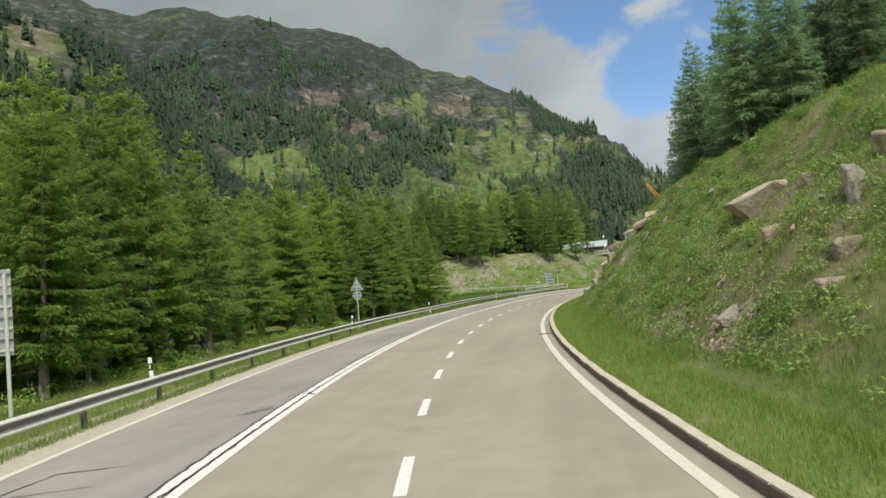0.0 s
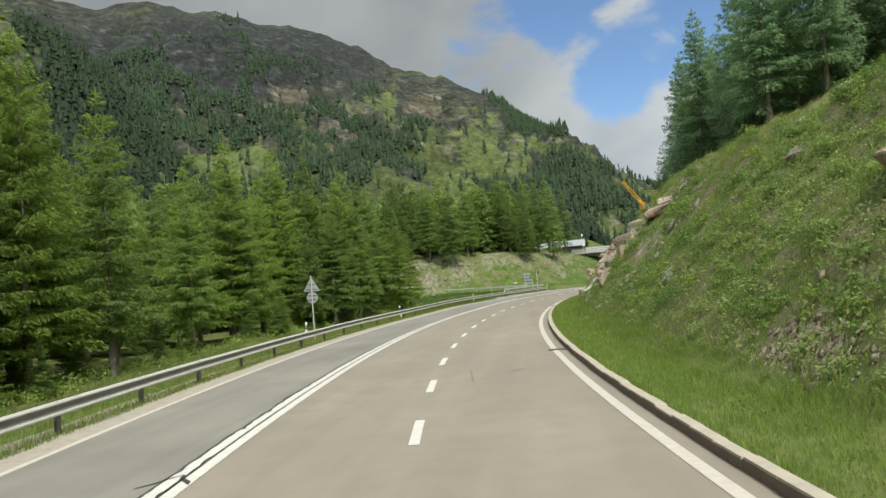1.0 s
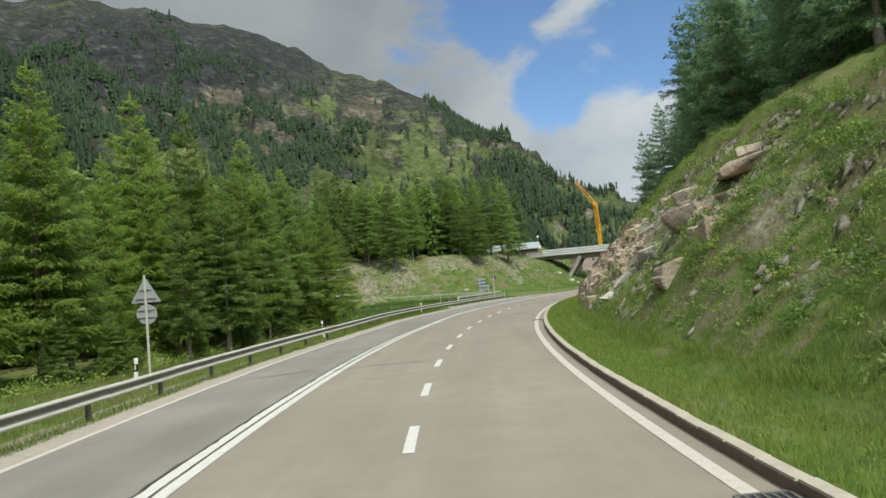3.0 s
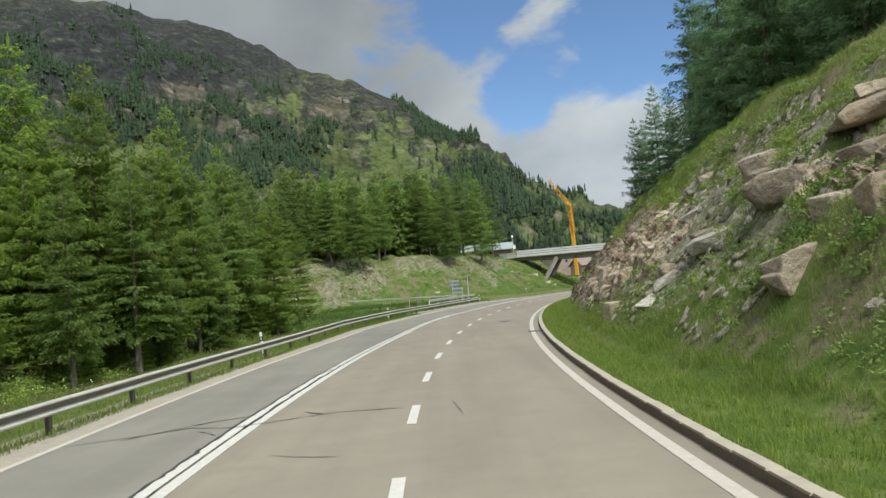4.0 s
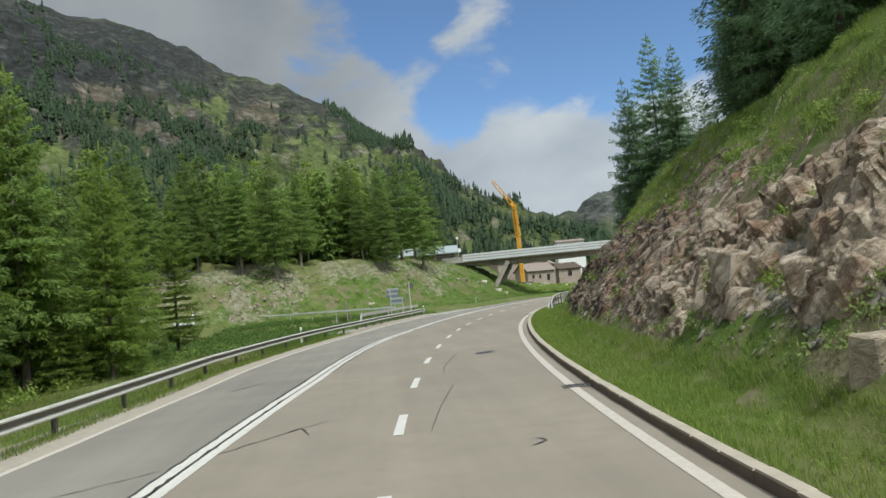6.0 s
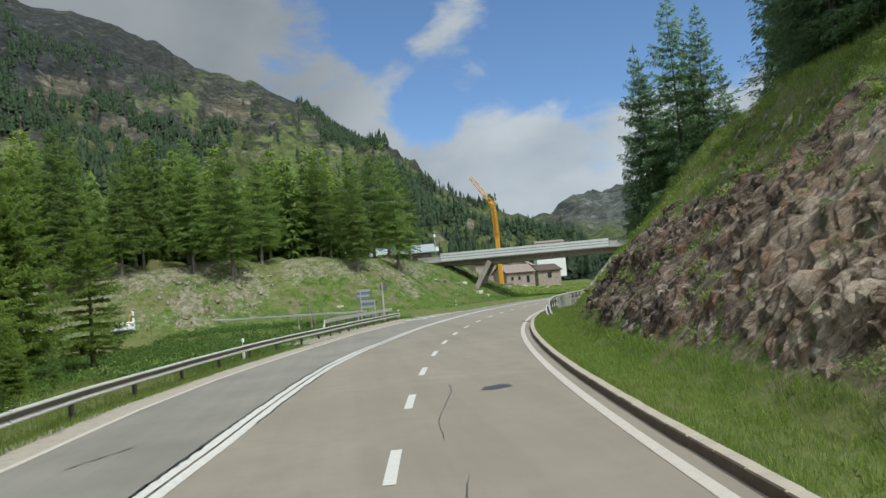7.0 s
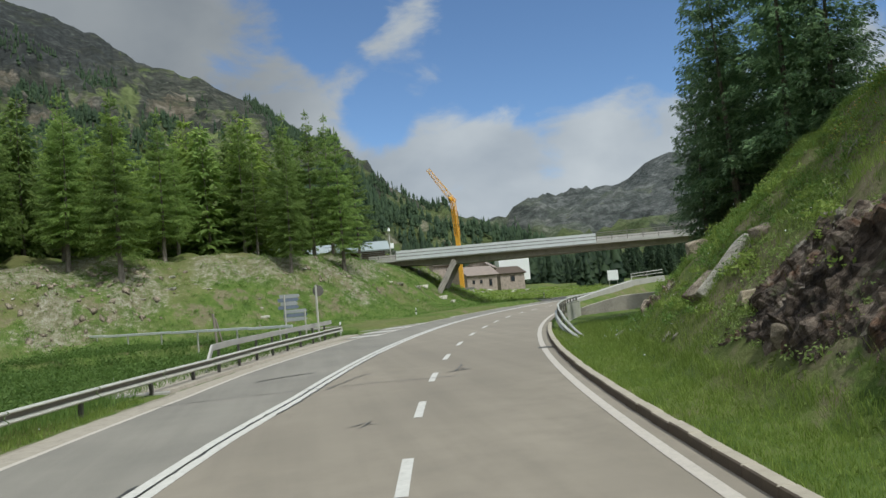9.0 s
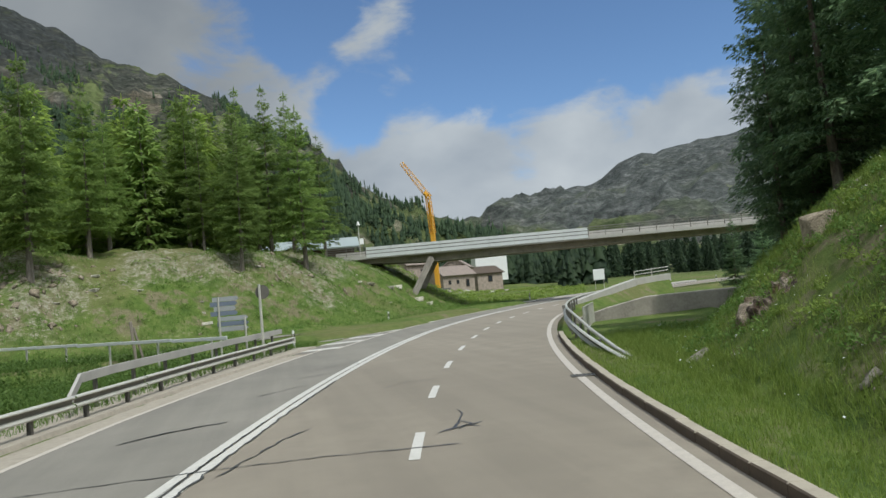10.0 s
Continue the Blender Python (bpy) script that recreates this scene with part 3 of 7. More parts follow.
def spots(rows, a, b):
    """The strongest of several soft oval spots."""
    out = np.zeros(np.shape(a))
    for ca, cb, ra, rb in rows:
        out = np.maximum(out, np.exp(-(((a - ca) / ra) ** 2 + ((b - cb) / rb) ** 2) ** 1.5))
    return out


def mountain_view(x, y, z):
    """Heading and height angle from the road's start."""
    return np.degrees(np.arctan2(x, y)), np.degrees(np.arctan2(z - 2.7, np.hypot(x, y)))


def cover(x, y, z):
    """Shares of meadow, scree, crag and bare stony earth on the ground."""
    az, el = mountain_view(x, y, z)
    far = ease(np.hypot(x, y), 235, 300)
    wa, we = az + fbm(x * 0.02, y * 0.02, 4, 81) * 1.6, el + fbm(x * 0.02, y * 0.02, 4, 83) * 1.0
    s, o = to_road(x, y)
    d = bank_distance(x, y)
    rough = fbm(x * 0.16, y * 0.16, 5, 87)
    bare = ease(d, 1.0, 3.5) * (1 - ease(d, 13, 18)) * np.clip(0.50 + 0.9 * rough + 0.15 * ease(d, 6, 10), 0, 1) * (1 - 0.8 * ease(x, 30, 40) * (1 - ease(d, 6, 9)))
    bare = np.maximum(bare, np.exp(-((x - 8.0) / 1.8) ** 2 - ((y - 147.4) / 3.2) ** 2) * 1.2)
    bare = np.where(o > 4.6, spots(BARE, s, o) * 0.8 + 0.25 * fbm(x * 0.4, y * 0.4, 3, 89), bare)
    return np.stack([spots(MEADOWS, wa, we) * far, spots(SCREES, wa, we) * far, spots(CRAGS, wa, we) * far, bare * (1 - far)], -1)


# ---------------------------------------------------------------- mesh helpers
def mesh_object(name, verts, faces, material, parent=None, label="", smooth=False):
    me = bpy.data.meshes.new(name)
    me.from_pydata([tuple(v) for v in verts], [], [tuple(f) for f in faces])
    me.materials.append(material)
    if material is GROUND:
        me.color_attributes.new("cover", "FLOAT_COLOR", "POINT").data.foreach_set("color", [0.0] * 4 * len(me.vertices))
    if smooth:
        me.polygons.foreach_set("use_smooth", [True] * len(me.polygons))
    me.update()
    ob = new(name, me)
    if parent is not None:
        ob.parent = parent
    if label:
        ob["label"] = label
    return ob


def part(name, bm, material, parent=None, label="", smooth=False):
    """Links a bmesh as one mesh object under a thing or a part."""
    me = bpy.data.meshes.new(name)
    if smooth:
        for f in bm.faces:
            f.smooth = True
    bm.to_mesh(me)
    bm.free()
    me.materials.append(material)
    ob = new(name, me)
    if parent is not None:
        ob.parent = parent
    if label:
        ob["label"] = label
    return ob


def share(name, me, m, parent=None):
    """One more object on an existing mesh."""
    ob = new(name, me)
    ob.matrix_basis = m
    if parent is not None:
        ob.parent = parent
    return ob


def thing(name, label, category, group="", kind="", m=None):
    ob = new(name)
    ob.empty_display_size = 0.2
    if m is not None:
        ob.matrix_basis = m
    return tagged(ob, label, category, group, kind)


def box(bm, sx, sy, sz, m=None, bevel=0.0):
    """A box of that size about its middle, edges bevelled."""
    vs = bmesh.ops.create_cube(bm, size=1.0)["verts"]
    bmesh.ops.scale(bm, vec=(sx, sy, sz), verts=vs)
    if bevel:
        es = list({e for v in vs for e in v.link_edges})
        vs = list({v for f in bmesh.ops.bevel(bm, geom=es, offset=bevel, segments=1, affect="EDGES", profile=0.5)["faces"] for v in f.verts} | {v for v in vs if v.is_valid})
    if m is not None:
        bmesh.ops.transform(bm, matrix=m, verts=vs)
    return vs


def rod(bm, a, b, r0, r1=None, seg=8):
    """A round bar from a to b."""
    a, b = Vector(a), Vector(b)
    d = b - a
    if d.length < 1e-6:
        return
    m = Matrix.Translation((a + b) / 2) @ d.to_track_quat("Z", "Y").to_matrix().to_4x4()
    bmesh.ops.create_cone(bm, cap_ends=True, segments=seg, radius1=r0, radius2=r0 if r1 is None else r1, depth=d.length, matrix=m)


def beam(bm, a, b, w, h):
    """A square bar from a to b."""
    a, b = Vector(a), Vector(b)
    d = b - a
    m = Matrix.Translation((a + b) / 2) @ d.to_track_quat("Y", "Z").to_matrix().to_4x4()
    box(bm, w, d.length, h, m)


def strip(name, s0, s1, profile, material, step=1.0, kind="structure", parent=None, label="", wobble=0.0):
    """A ribbon along the road: profile is a row of (o, z)."""
    n = max(2, int(round((s1 - s0) / step)) + 1)
    ss = np.linspace(s0, s1, n)
    verts, faces, k = [], [], len(profile)
    for i, s in enumerate(ss):
        for j, (o, z) in enumerate(profile):
            w = wobble * float(fbm(np.array(s * 0.9), np.array(j * 7.3), 3, 60)) if wobble and j in (0, k - 1) else 0
            verts.append(on_road(s, o + w, z))
    for i in range(n - 1):
        for j in range(k - 1):
            a = i * k + j
            faces.append((a, a + 1, a + k + 1, a + k))
    ob = mesh_object(name, verts, faces, material, parent, label)
    if kind and parent is None:
        ob["kind"] = kind
    return ob


# ---------------------------------------------------------------- ground
def graded(lo, hi, step, reach, below, above):
    """Grid lines: even from lo to hi, ever wider beyond."""
    a, b = [lo], [hi]
    d = step
    while a[-1] > -reach:
        d *= below
        a.append(a[-1] - d)
    d = step
    while b[-1] < reach:
        d *= above
        b.append(b[-1] + d)
    return np.array(a[:0:-1] + list(np.arange(lo, hi, step)) + b)


def build_ground():
    xs = graded(-24, 66, 0.75, 2600, 1.024, 1.028)
    ys = graded(-6, 200, 0.75, 2600, 1.09, 1.021)
    gx, gy = np.meshgrid(xs, ys)
    z = land(gx, gy)
    nx, ny = len(xs), len(ys)
    co = np.stack([gx, gy, z], -1).reshape(-1, 3)
    i = np.arange(nx * ny).reshape(ny, nx)
    quads = np.stack([i[:-1, :-1], i[:-1, 1:], i[1:, 1:], i[1:, :-1]], -1).reshape(-1, 4)
    me = bpy.data.meshes.new("ground")
    me.vertices.add(len(co))
    me.vertices.foreach_set("co", co.ravel())
    me.loops.add(quads.size)
    me.loops.foreach_set("vertex_index", quads.ravel().astype(np.int32))
    me.polygons.add(len(quads))
    me.polygons.foreach_set("loop_start", np.arange(0, quads.size, 4, dtype=np.int32))
    me.polygons.foreach_set("use_smooth", np.ones(len(quads), bool))
    me.update(calc_edges=True)
    share_of = me.color_attributes.new("cover", "FLOAT_COLOR", "POINT")
    share_of.data.foreach_set("color", cover(gx, gy, z).astype(np.float32).ravel())
    me.materials.append(GROUND)
    tagged(new("ground", me), "grassy alpine valley ground rising to rocky forested mountain slopes", "ground", kind="structure")


build_ground()

# ---------------------------------------------------------------- road
road = strip("road", -40, 320, ((-9.9, -0.03), (-9.2, 0.0), (3.5, 0.0), (3.76, -0.01)), ASPHALT, 1.0)
tagged(road, "worn pinkish-grey asphalt road with three lanes bending to the right", "road", kind="structure")
lane = strip("oncoming_lane", -40, 320, ((-8.75, 0.004), (-4.42, 0.004)), ASPHALT_OLD, 1.0)
tagged(lane, "greyer older asphalt of the oncoming lane", "road", kind="structure")


def ground_z(x, y):
    return float(land(np.array([x]), np.array([y]))[0])


def left_shift(s):
    """The left edge swings out a little at the culvert."""
    return float(np.interp(s, (72, 80, 86, 92, 108, 114, 121, 138), (0, -0.2, -0.62, -0.8, -0.74, -1.0, -0.97, -1.0)))


def centre_shift(s):
    """So does the double line in the bend's middle."""
    return float(np.interp(s, (72, 80, 86, 94, 100, 106, 120, 140), (0, -0.05, -0.28, -0.55, -0.48, -0.2, -0.3, -0.4)))


def line(name, s0, s1, o, w, label, step=1.0, z=0.009):
    ob = strip(name, s0, s1, ((o - w / 2, z), (o + w / 2, z)), LINE_DUSTY, step)
    return tagged(ob, label, "road marking", kind="structure")


line("edge_line", -40, 300, 3.33, 0.22, "white edge line along the kerb")
n_edge = 174
vs = [on_road(-40 + i, -7.78 + left_shift(-40 + i) + w, 0.009) for i in range(n_edge) for w in (-0.085, 0.085)]
tagged(mesh_object("edge_line", vs, [(2 * i, 2 * i + 1, 2 * i + 3, 2 * i + 2) for i in range(n_edge - 1)], LINE_DUSTY), "white edge line beside the gravel shoulder", "road marking", kind="structure")
line("edge_line", 133, 300, -7.9, 0.17, "white edge line beyond the junction")
for off in (-4.27, -3.98):
    vs = [on_road(-40 + i, off + centre_shift(-40 + i) + w, 0.009) for i in range(340) for w in (-0.11, 0.11)]
    tagged(mesh_object("centre_line", vs, [(2 * i, 2 * i + 1, 2 * i + 3, 2 * i + 2) for i in range(339)], LINE), "worn solid white stripe of the double centre line", "road marking", kind="structure")

DASH_N = (-6, 0, 4, 6, 8, 10, 12, 14, 16, 18, 20, 46)
DASH_S = (-25.5, 9.75, 33.2, 45.0, 57.2, 69.5, 82.3, 95.0, 107.0, 119.9, 132.8, 290)
lane_line = thing("lane_line", "dashed white line between the two uphill lanes", "road marking", kind="structure")
for n in range(-6, 46):
    a = float(np.interp(n, DASH_N, DASH_S))
    o = float(np.interp(a, (100, 132), (-0.61, -0.60)))
    strip("dash", a, a + 2.2, ((o - 0.095, 0.009), (o + 0.095, 0.009)), LINE, 0.55, parent=lane_line)

# hatched area where the side road joins
hatching = thing("hatching", "white hatched triangle at the side road's mouth", "road marking", kind="structure")
for n in range(6):
    a = 133.4 + 4.2 * n
    w = 2.3 - 0.25 * n
    vs = [on_road(a, -8.0, 0.010), on_road(a + 1.3, -8.0, 0.010), on_road(a + 1.3 - 1.3, -8.0 - w, 0.010), on_road(a - 1.3, -8.0 - w, 0.010)]
    mesh_object("hatch_bar", vs, [(0, 3, 2, 1)], LINE, hatching)
mouth = strip("junction", 131.5, 178, ((-11.6, 0.002), (-8.7, 0.002)), ASPHALT_OLD, 1.0)
tagged(mouth, "grey asphalt apron of the side road's mouth", "road", kind="structure")

# sealed cracks: thin bitumen bands on the asphalt
rnd = random.Random(5)


def crack(points, w, seed=0):
    """A bitumen band through places (s, o)."""
    r = random.Random(seed)
    pts = []
    for (s0, o0), (s1, o1) in zip(points, points[1:]):
        k = max(2, int(math.hypot(s1 - s0, o1 - o0) / 0.22))
        for i in range(k):
            t = i / k
            pts.append((s0 + (s1 - s0) * t + r.gauss(0, 0.02), o0 + (o1 - o0) * t + r.gauss(0, 0.4 * min(w, 0.05))))
    pts.append(points[-1])
    vs, fs = [], []
    for i, (s, o) in enumerate(pts):
        a, b = pts[max(0, i - 1)], pts[min(len(pts) - 1, i + 1)]
        ds, do = b[0] - a[0], b[1] - a[1]
        ln = math.hypot(ds, do) or 1
        hw = w * (0.35 + 0.65 * r.random()) * (0.3 if i in (0, len(pts) - 1) else 1) / 2
        for sg in (-1, 1):
            vs.append(on_road(s - do / ln * hw * sg, o + ds / ln * hw * sg, 0.0145))
        if i:
            k = 2 * i
            fs.append((k - 2, k - 1, k + 1, k))
    ob = mesh_object("sealed_crack", vs, fs, TAR)
    return tagged(ob, "black bitumen sealed crack in the asphalt", "road crack", kind="structure")


crack([(-20 + 4 * i, -4.125 + centre_shift(-20 + 4 * i)) for i in range(37)], 0.022, 1)
for s0, s1, side, w in ((6, 22, 0, 0.06), (40, 60, -1, 0.10), (60, 80, -1, 0.07), (76, 97, -1, 0.11), (82, 92, 1, 0.05), (88, 112, 0, 0.06), (103, 119, 1, 0.07), (24, 40, -1, 0.10), (8, 24, -1, 0.07), (52, 64, 0, 0.10), (64, 76, 0, 0.08)):
    o = -4.13 if side == 0 else -4.40 if side < 0 else -3.86
    crack([(s0 + (s1 - s0) * i / 8, o + centre_shift(s0 + (s1 - s0) * i / 8) + 0.02 * math.sin(i * 2.2)) for i in range(9)], w, s0)
def cracks(*rows):
    for pts, w in rows:
        crack(pts, w, int(pts[0][0] * 7))


cracks(
    ([(10.0, -8.0), (11.0, -7.1), (12.6, -6.8), (12.9, -5.6)], 0.05), ([(9.2, -7.4), (10.1, -6.4)], 0.05), ([(11.2, -7.0), (11.6, -5.6)], 0.04),
    ([(17.4, -5.1), (18.2, -4.5)], 0.05), ([(18.6, -5.6), (18.4, -4.6), (17.3, -5.3)], 0.04), ([(20.0, -4.7), (20.6, -4.2), (20.0, -3.9)], 0.10),
    ([(16.6, -6.6), (16.8, -6.0)], 0.03), ([(51.6, -7.6), (52.6, -5.4), (52.3, -4.4), (53.2, -2.4), (53.1, -0.9)], 0.06), ([(51.7, -6.6), (53.0, -5.4), (53.6, -4.4)], 0.08),
)
cracks(
    ([(53.6, -3.2), (53.0, -2.6)], 0.06), ([(51.8, 0.4), (53.4, 0.2)], 0.022), ([(62.6, -6.9), (63.6, -4.6)], 0.05),
    ([(66.2, -6.9), (68.4, -4.5)], 0.04), ([(69.3, -3.9), (71.2, -2.7), (70.4, -2.4)], 0.06), ([(71.0, -2.9), (71.8, -2.2)], 0.05),
    ([(76.0, 0.5), (72.6, 0.2), (69.5, 0.0)], 0.02), ([(67.6, 1.6), (67.9, 1.9), (68.2, 1.7)], 0.06), ([(86.0, 0.3), (84.6, 0.4), (80.5, 0.1), (78.6, 0.2)], 0.02),
)
cracks(
    ([(78.9, -6.6), (80.6, -6.0)], 0.05), ([(100.4, -2.05), (100.8, -1.75), (100.6, -1.4)], 0.05), ([(100.2, -1.8), (101.1, -1.6)], 0.05),
    ([(106.2, -9.0), (106.9, -6.8), (107.5, -4.2), (107.8, -2.2), (107.9, 0.2)], 0.06), ([(107.0, -3.8), (109.9, -3.3), (110.6, -3.0)], 0.07), ([(109.0, -0.25), (109.4, 0.05), (110.1, 0.12), (109.7, 0.38), (109.2, 0.12)], 0.08),
    ([(109.1, -0.1), (109.6, 0.3), (109.3, 0.55)], 0.07), ([(109.9, 0.1), (110.9, 0.2), (111.5, 0.05)], 0.05), ([(109.4, 0.2), (109.8, 0.6)], 0.06),
)
cracks(
    ([(110.6, -7.2), (111.6, -6.5), (112.4, -5.4)], 0.16), ([(111.0, -7.0), (112.2, -5.8)], 0.10), ([(116.5, -6.0), (118.0, -5.2), (118.2, -4.8)], 0.06),
    ([(120.3, -5.9), (121.6, -4.6)], 0.06), ([(122.6, -6.3), (124.8, -4.9), (124.1, -4.5)], 0.06), ([(115.9, -2.2), (117.4, -1.4)], 0.04),
    ([(117.0, -1.5), (117.3, -0.6)], 0.04), ([(124.6, -1.5), (125.4, -0.5)], 0.04),
)
cracks(
    ([(63.4, -3.78), (63.7, -3.55), (63.5, -3.42)], 0.05), ([(61.0, -4.5), (62.2, -4.2), (62.6, -4.45)], 0.07), ([(52.2, -5.1), (51.5, -4.5)], 0.04), ([(49.3, -2.9), (49.0, -2.3), (48.8, -1.65)], 0.035), ([(31.2, 0.4), (28.5, 0.5)], 0.015), ([(30.3, 1.5), (30.6, 2.1)], 0.06),
)


def tar_patch(s, o, ls, lo, seed):
    r = random.Random(seed)
    vs = []
    for i in range(18):
        a = 2 * math.pi * i / 18
        k = 0.75 + 0.35 * r.random()
        vs.append(on_road(s + math.sin(a) * ls * k + math.cos(a) * lo * 0.35, o + math.cos(a) * lo * k, 0.013))
    ob = mesh_object("tar_patch", vs, [tuple(range(18))[::-1]], TAR)
    return tagged(ob, "dark bitumen patch on the asphalt", "road patch", kind="structure")


tar_patch(84.6, 1.55, 0.42, 0.42, 3)

# ---------------------------------------------------------------- kerb and verge
kerb = thing("kerb", "weathered grey stone kerb along the road's inner edge", "kerb", kind="structure")
bm = bmesh.new()
box(bm, 0.24, 0.985, 0.44, pose(0, 0, -0.05), 0.022)
kerb_me = bpy.data.meshes.new("kerb_stone")
bm.to_mesh(kerb_me)
bm.free()
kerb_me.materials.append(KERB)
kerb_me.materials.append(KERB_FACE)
# faces towards the road take the soiled colour with shade painted in
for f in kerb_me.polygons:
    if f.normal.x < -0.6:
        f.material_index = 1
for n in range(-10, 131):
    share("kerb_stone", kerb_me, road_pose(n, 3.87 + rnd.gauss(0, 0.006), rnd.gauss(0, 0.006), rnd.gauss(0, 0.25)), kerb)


def verge_strip(name, s0, s1, offsets, lift, label):
    n = int((s1 - s0) / 0.5) + 1
    ss = np.linspace(s0, s1, n)
    pts = [[on_road(s, o) for o in offsets] for s in ss]
    xy = np.array([[(p.x, p.y) for p in row] for row in pts])
    z = land(xy[..., 0], xy[..., 1])
    vs, fs, k = [], [], len(offsets)
    for i in range(n):
        for j in range(k):
            zz = lift(offsets[j], z[i, j])
            vs.append((xy[i, j, 0], xy[i, j, 1], zz + 0.03 * math.sin(i * 1.7 + j * 2.1) * (0 < j < k - 1)))
    for i in range(n - 1):
        for j in range(k - 1):
            a = i * k + j
            fs.append((a, a + 1, a + k + 1, a + k))
    ob = mesh_object(name, vs, fs, GROUND, smooth=True)
    return tagged(ob, label, "verge", kind="structure")


verge_strip("verge", -20, 124, (3.98, 4.04, 4.3, 4.7, 5.1, 5.5), lambda o, z: 0.09 if o < 4.05 else max(z, 0.14) + 0.03, "grassy verge between the kerb and the slope")
vs = []
for i in range(245):
    sv = -40 + 0.7 * i
    w = 0.3 * float(fbm(np.array(sv * 0.9), np.array(2.0), 3, 60))
    for o, z in ((-8.72 + w, 0.0), (-8.5 + w * 0.5, 0.014), (-8.2, 0.014), (-7.87, 0.005)):
        vs.append(on_road(sv, o + left_shift(sv), z))
shoulder = mesh_object("shoulder", vs, [(4 * i + j, 4 * i + j + 1, 4 * i + j + 5, 4 * i + j + 4) for i in range(244) for j in range(3)], GRAVEL)
tagged(shoulder, "pale gravel shoulder under the guard rail", "shoulder", kind="structure")


# drains beside the kerb
def drain(s):
    g = thing("drain_grate", "dark cast-iron drain grate in the gutter", "drain", "gutter drains", m=road_pose(s, 3.42, 0.008))
    bm = bmesh.new()
    for a, b in (((-0.3, -0.2), (-0.3, 0.2)), ((0.3, -0.2), (0.3, 0.2)), ((-0.3, -0.2), (0.3, -0.2)), ((-0.3, 0.2), (0.3, 0.2))):
        beam(bm, (*a, 0.01), (*b, 0.01), 0.05, 0.02)
    part("frame", bm, STEEL_DARK, g)
    for i in range(5):
        bm = bmesh.new()
        box(bm, 0.035, 0.4, 0.016, pose(-0.2 + 0.1 * i, 0, 0.010), 0.004)
        part("bar", bm, STEEL_DARK, g)
    # flat black sheet in place of the shaft's darkness below the bars
    bm = bmesh.new()
    box(bm, 0.6, 0.4, 0.004, pose(0, 0, 0.002))
    part("black_pit_sheet", bm, BLACK, g)
    return g


for s in (35.4, 73.5, 115.2):
    drain(s)


# ---------------------------------------------------------------- guard rails
def w_profile():
    return ((-0.02, -0.165), (0.05, -0.155), (0.08, -0.125), (0.08, -0.105), (0.045, -0.075), (-0.02, -0.040), (-0.025, 0.0), (-0.02, 0.050), (0.055, 0.090), (0.08, 0.110), (0.08, 0.130), (0.045, 0.158), (-0.03, 0.165))


def rail_mesh(length, dark_groove=True):
    """A pressed steel W-beam along y, with thickness."""
    bm = bmesh.new()
    prof = w_profile()
    loops = []
    for y in (-length / 2, length / 2):
        front = [bm.verts.new((x, y, z)) for x, z in prof]
        back = [bm.verts.new((x - 0.012, y, z)) for x, z in prof]
        loops.append(front + back[::-1])
    n = len(loops[0])
    for i in range(n):
        bm.faces.new((loops[0][i], loops[0][(i + 1) % n], loops[1][(i + 1) % n], loops[1][i]))
    bm.faces.new(loops[0][::-1])
    bm.faces.new(loops[1])
    bmesh.ops.recalc_face_normals(bm, faces=bm.faces)
    me = bpy.data.meshes.new("rail_beam")
    bm.to_mesh(me)
    bm.free()
    me.materials.append(GALV)
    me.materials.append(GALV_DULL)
    # groove faces coloured dark: the shade in the hollow, with some grime
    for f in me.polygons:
        if dark_groove and abs(f.normal.x) > 0.3 and -0.03 < f.center.z < 0.10:
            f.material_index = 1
    return me


def post_mesh(height):
    bm = bmesh.new()
    for x, sy, sx in ((-0.05, 0.11, 0.012), (0.05, 0.11, 0.012), (0, 0.012, 0.10)):
        box(bm, sx, sy, height, pose(x, 0, height / 2 - 0.3))
    me = bpy.data.meshes.new("rail_post")
    bm.to_mesh(me)
    bm.free()
    me.materials.append(STEEL_DARK)
    return me


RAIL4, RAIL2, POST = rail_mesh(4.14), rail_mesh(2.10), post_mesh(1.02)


def rail_shift(s):
    """The rail leaves the shoulder a little more than the edge line does."""
    return float(np.interp(s, (72, 80, 86, 95, 104, 115, 125, 137), (0, -0.5, -1.05, -1.35, -1.5, -1.25, -1.6, -2.0)))


def rail_pose(s, half=2.0, z=0.60):
    """A beam between two places of the rail's line."""
    a, b = (on_road(q, RAIL_O + 0.05 + rail_shift(q), z) for q in (s - half, s + half))
    d = b - a
    return Matrix.Translation((a + b) / 2) @ Matrix.Rotation(math.atan2(-d.x, d.y), 4, "Z")


guard = thing("guard_rail", "galvanised steel W-beam guard rail on dark posts beside the shoulder", "guard rail")
RAIL_O = -8.82
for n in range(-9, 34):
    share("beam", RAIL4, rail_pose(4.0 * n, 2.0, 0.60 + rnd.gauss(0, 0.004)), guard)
for n in range(-9, 28):
    share("post", POST, road_pose(4.0 * n + 1.3, RAIL_O - 0.06 + rail_shift(4.0 * n + 1.3), 0, 0) @ pose(0, 0, 0, rnd.gauss(0, 1.2), rnd.gauss(0, 1.2), 0), guard)
for n in range(10):
    share("post", POST, road_pose(112.4 + 2.3 * n, RAIL_O - 0.06 + rail_shift(112.4 + 2.3 * n), 0, 0), guard)
bm = bmesh.new()
bmesh.ops.create_cone(bm, cap_ends=True, segments=12, radius1=0.17, radius2=0.17, depth=0.32, matrix=pose(0, 0, 0))
bmesh.ops.scale(bm, vec=(0.6, 1, 1), verts=bm.verts)
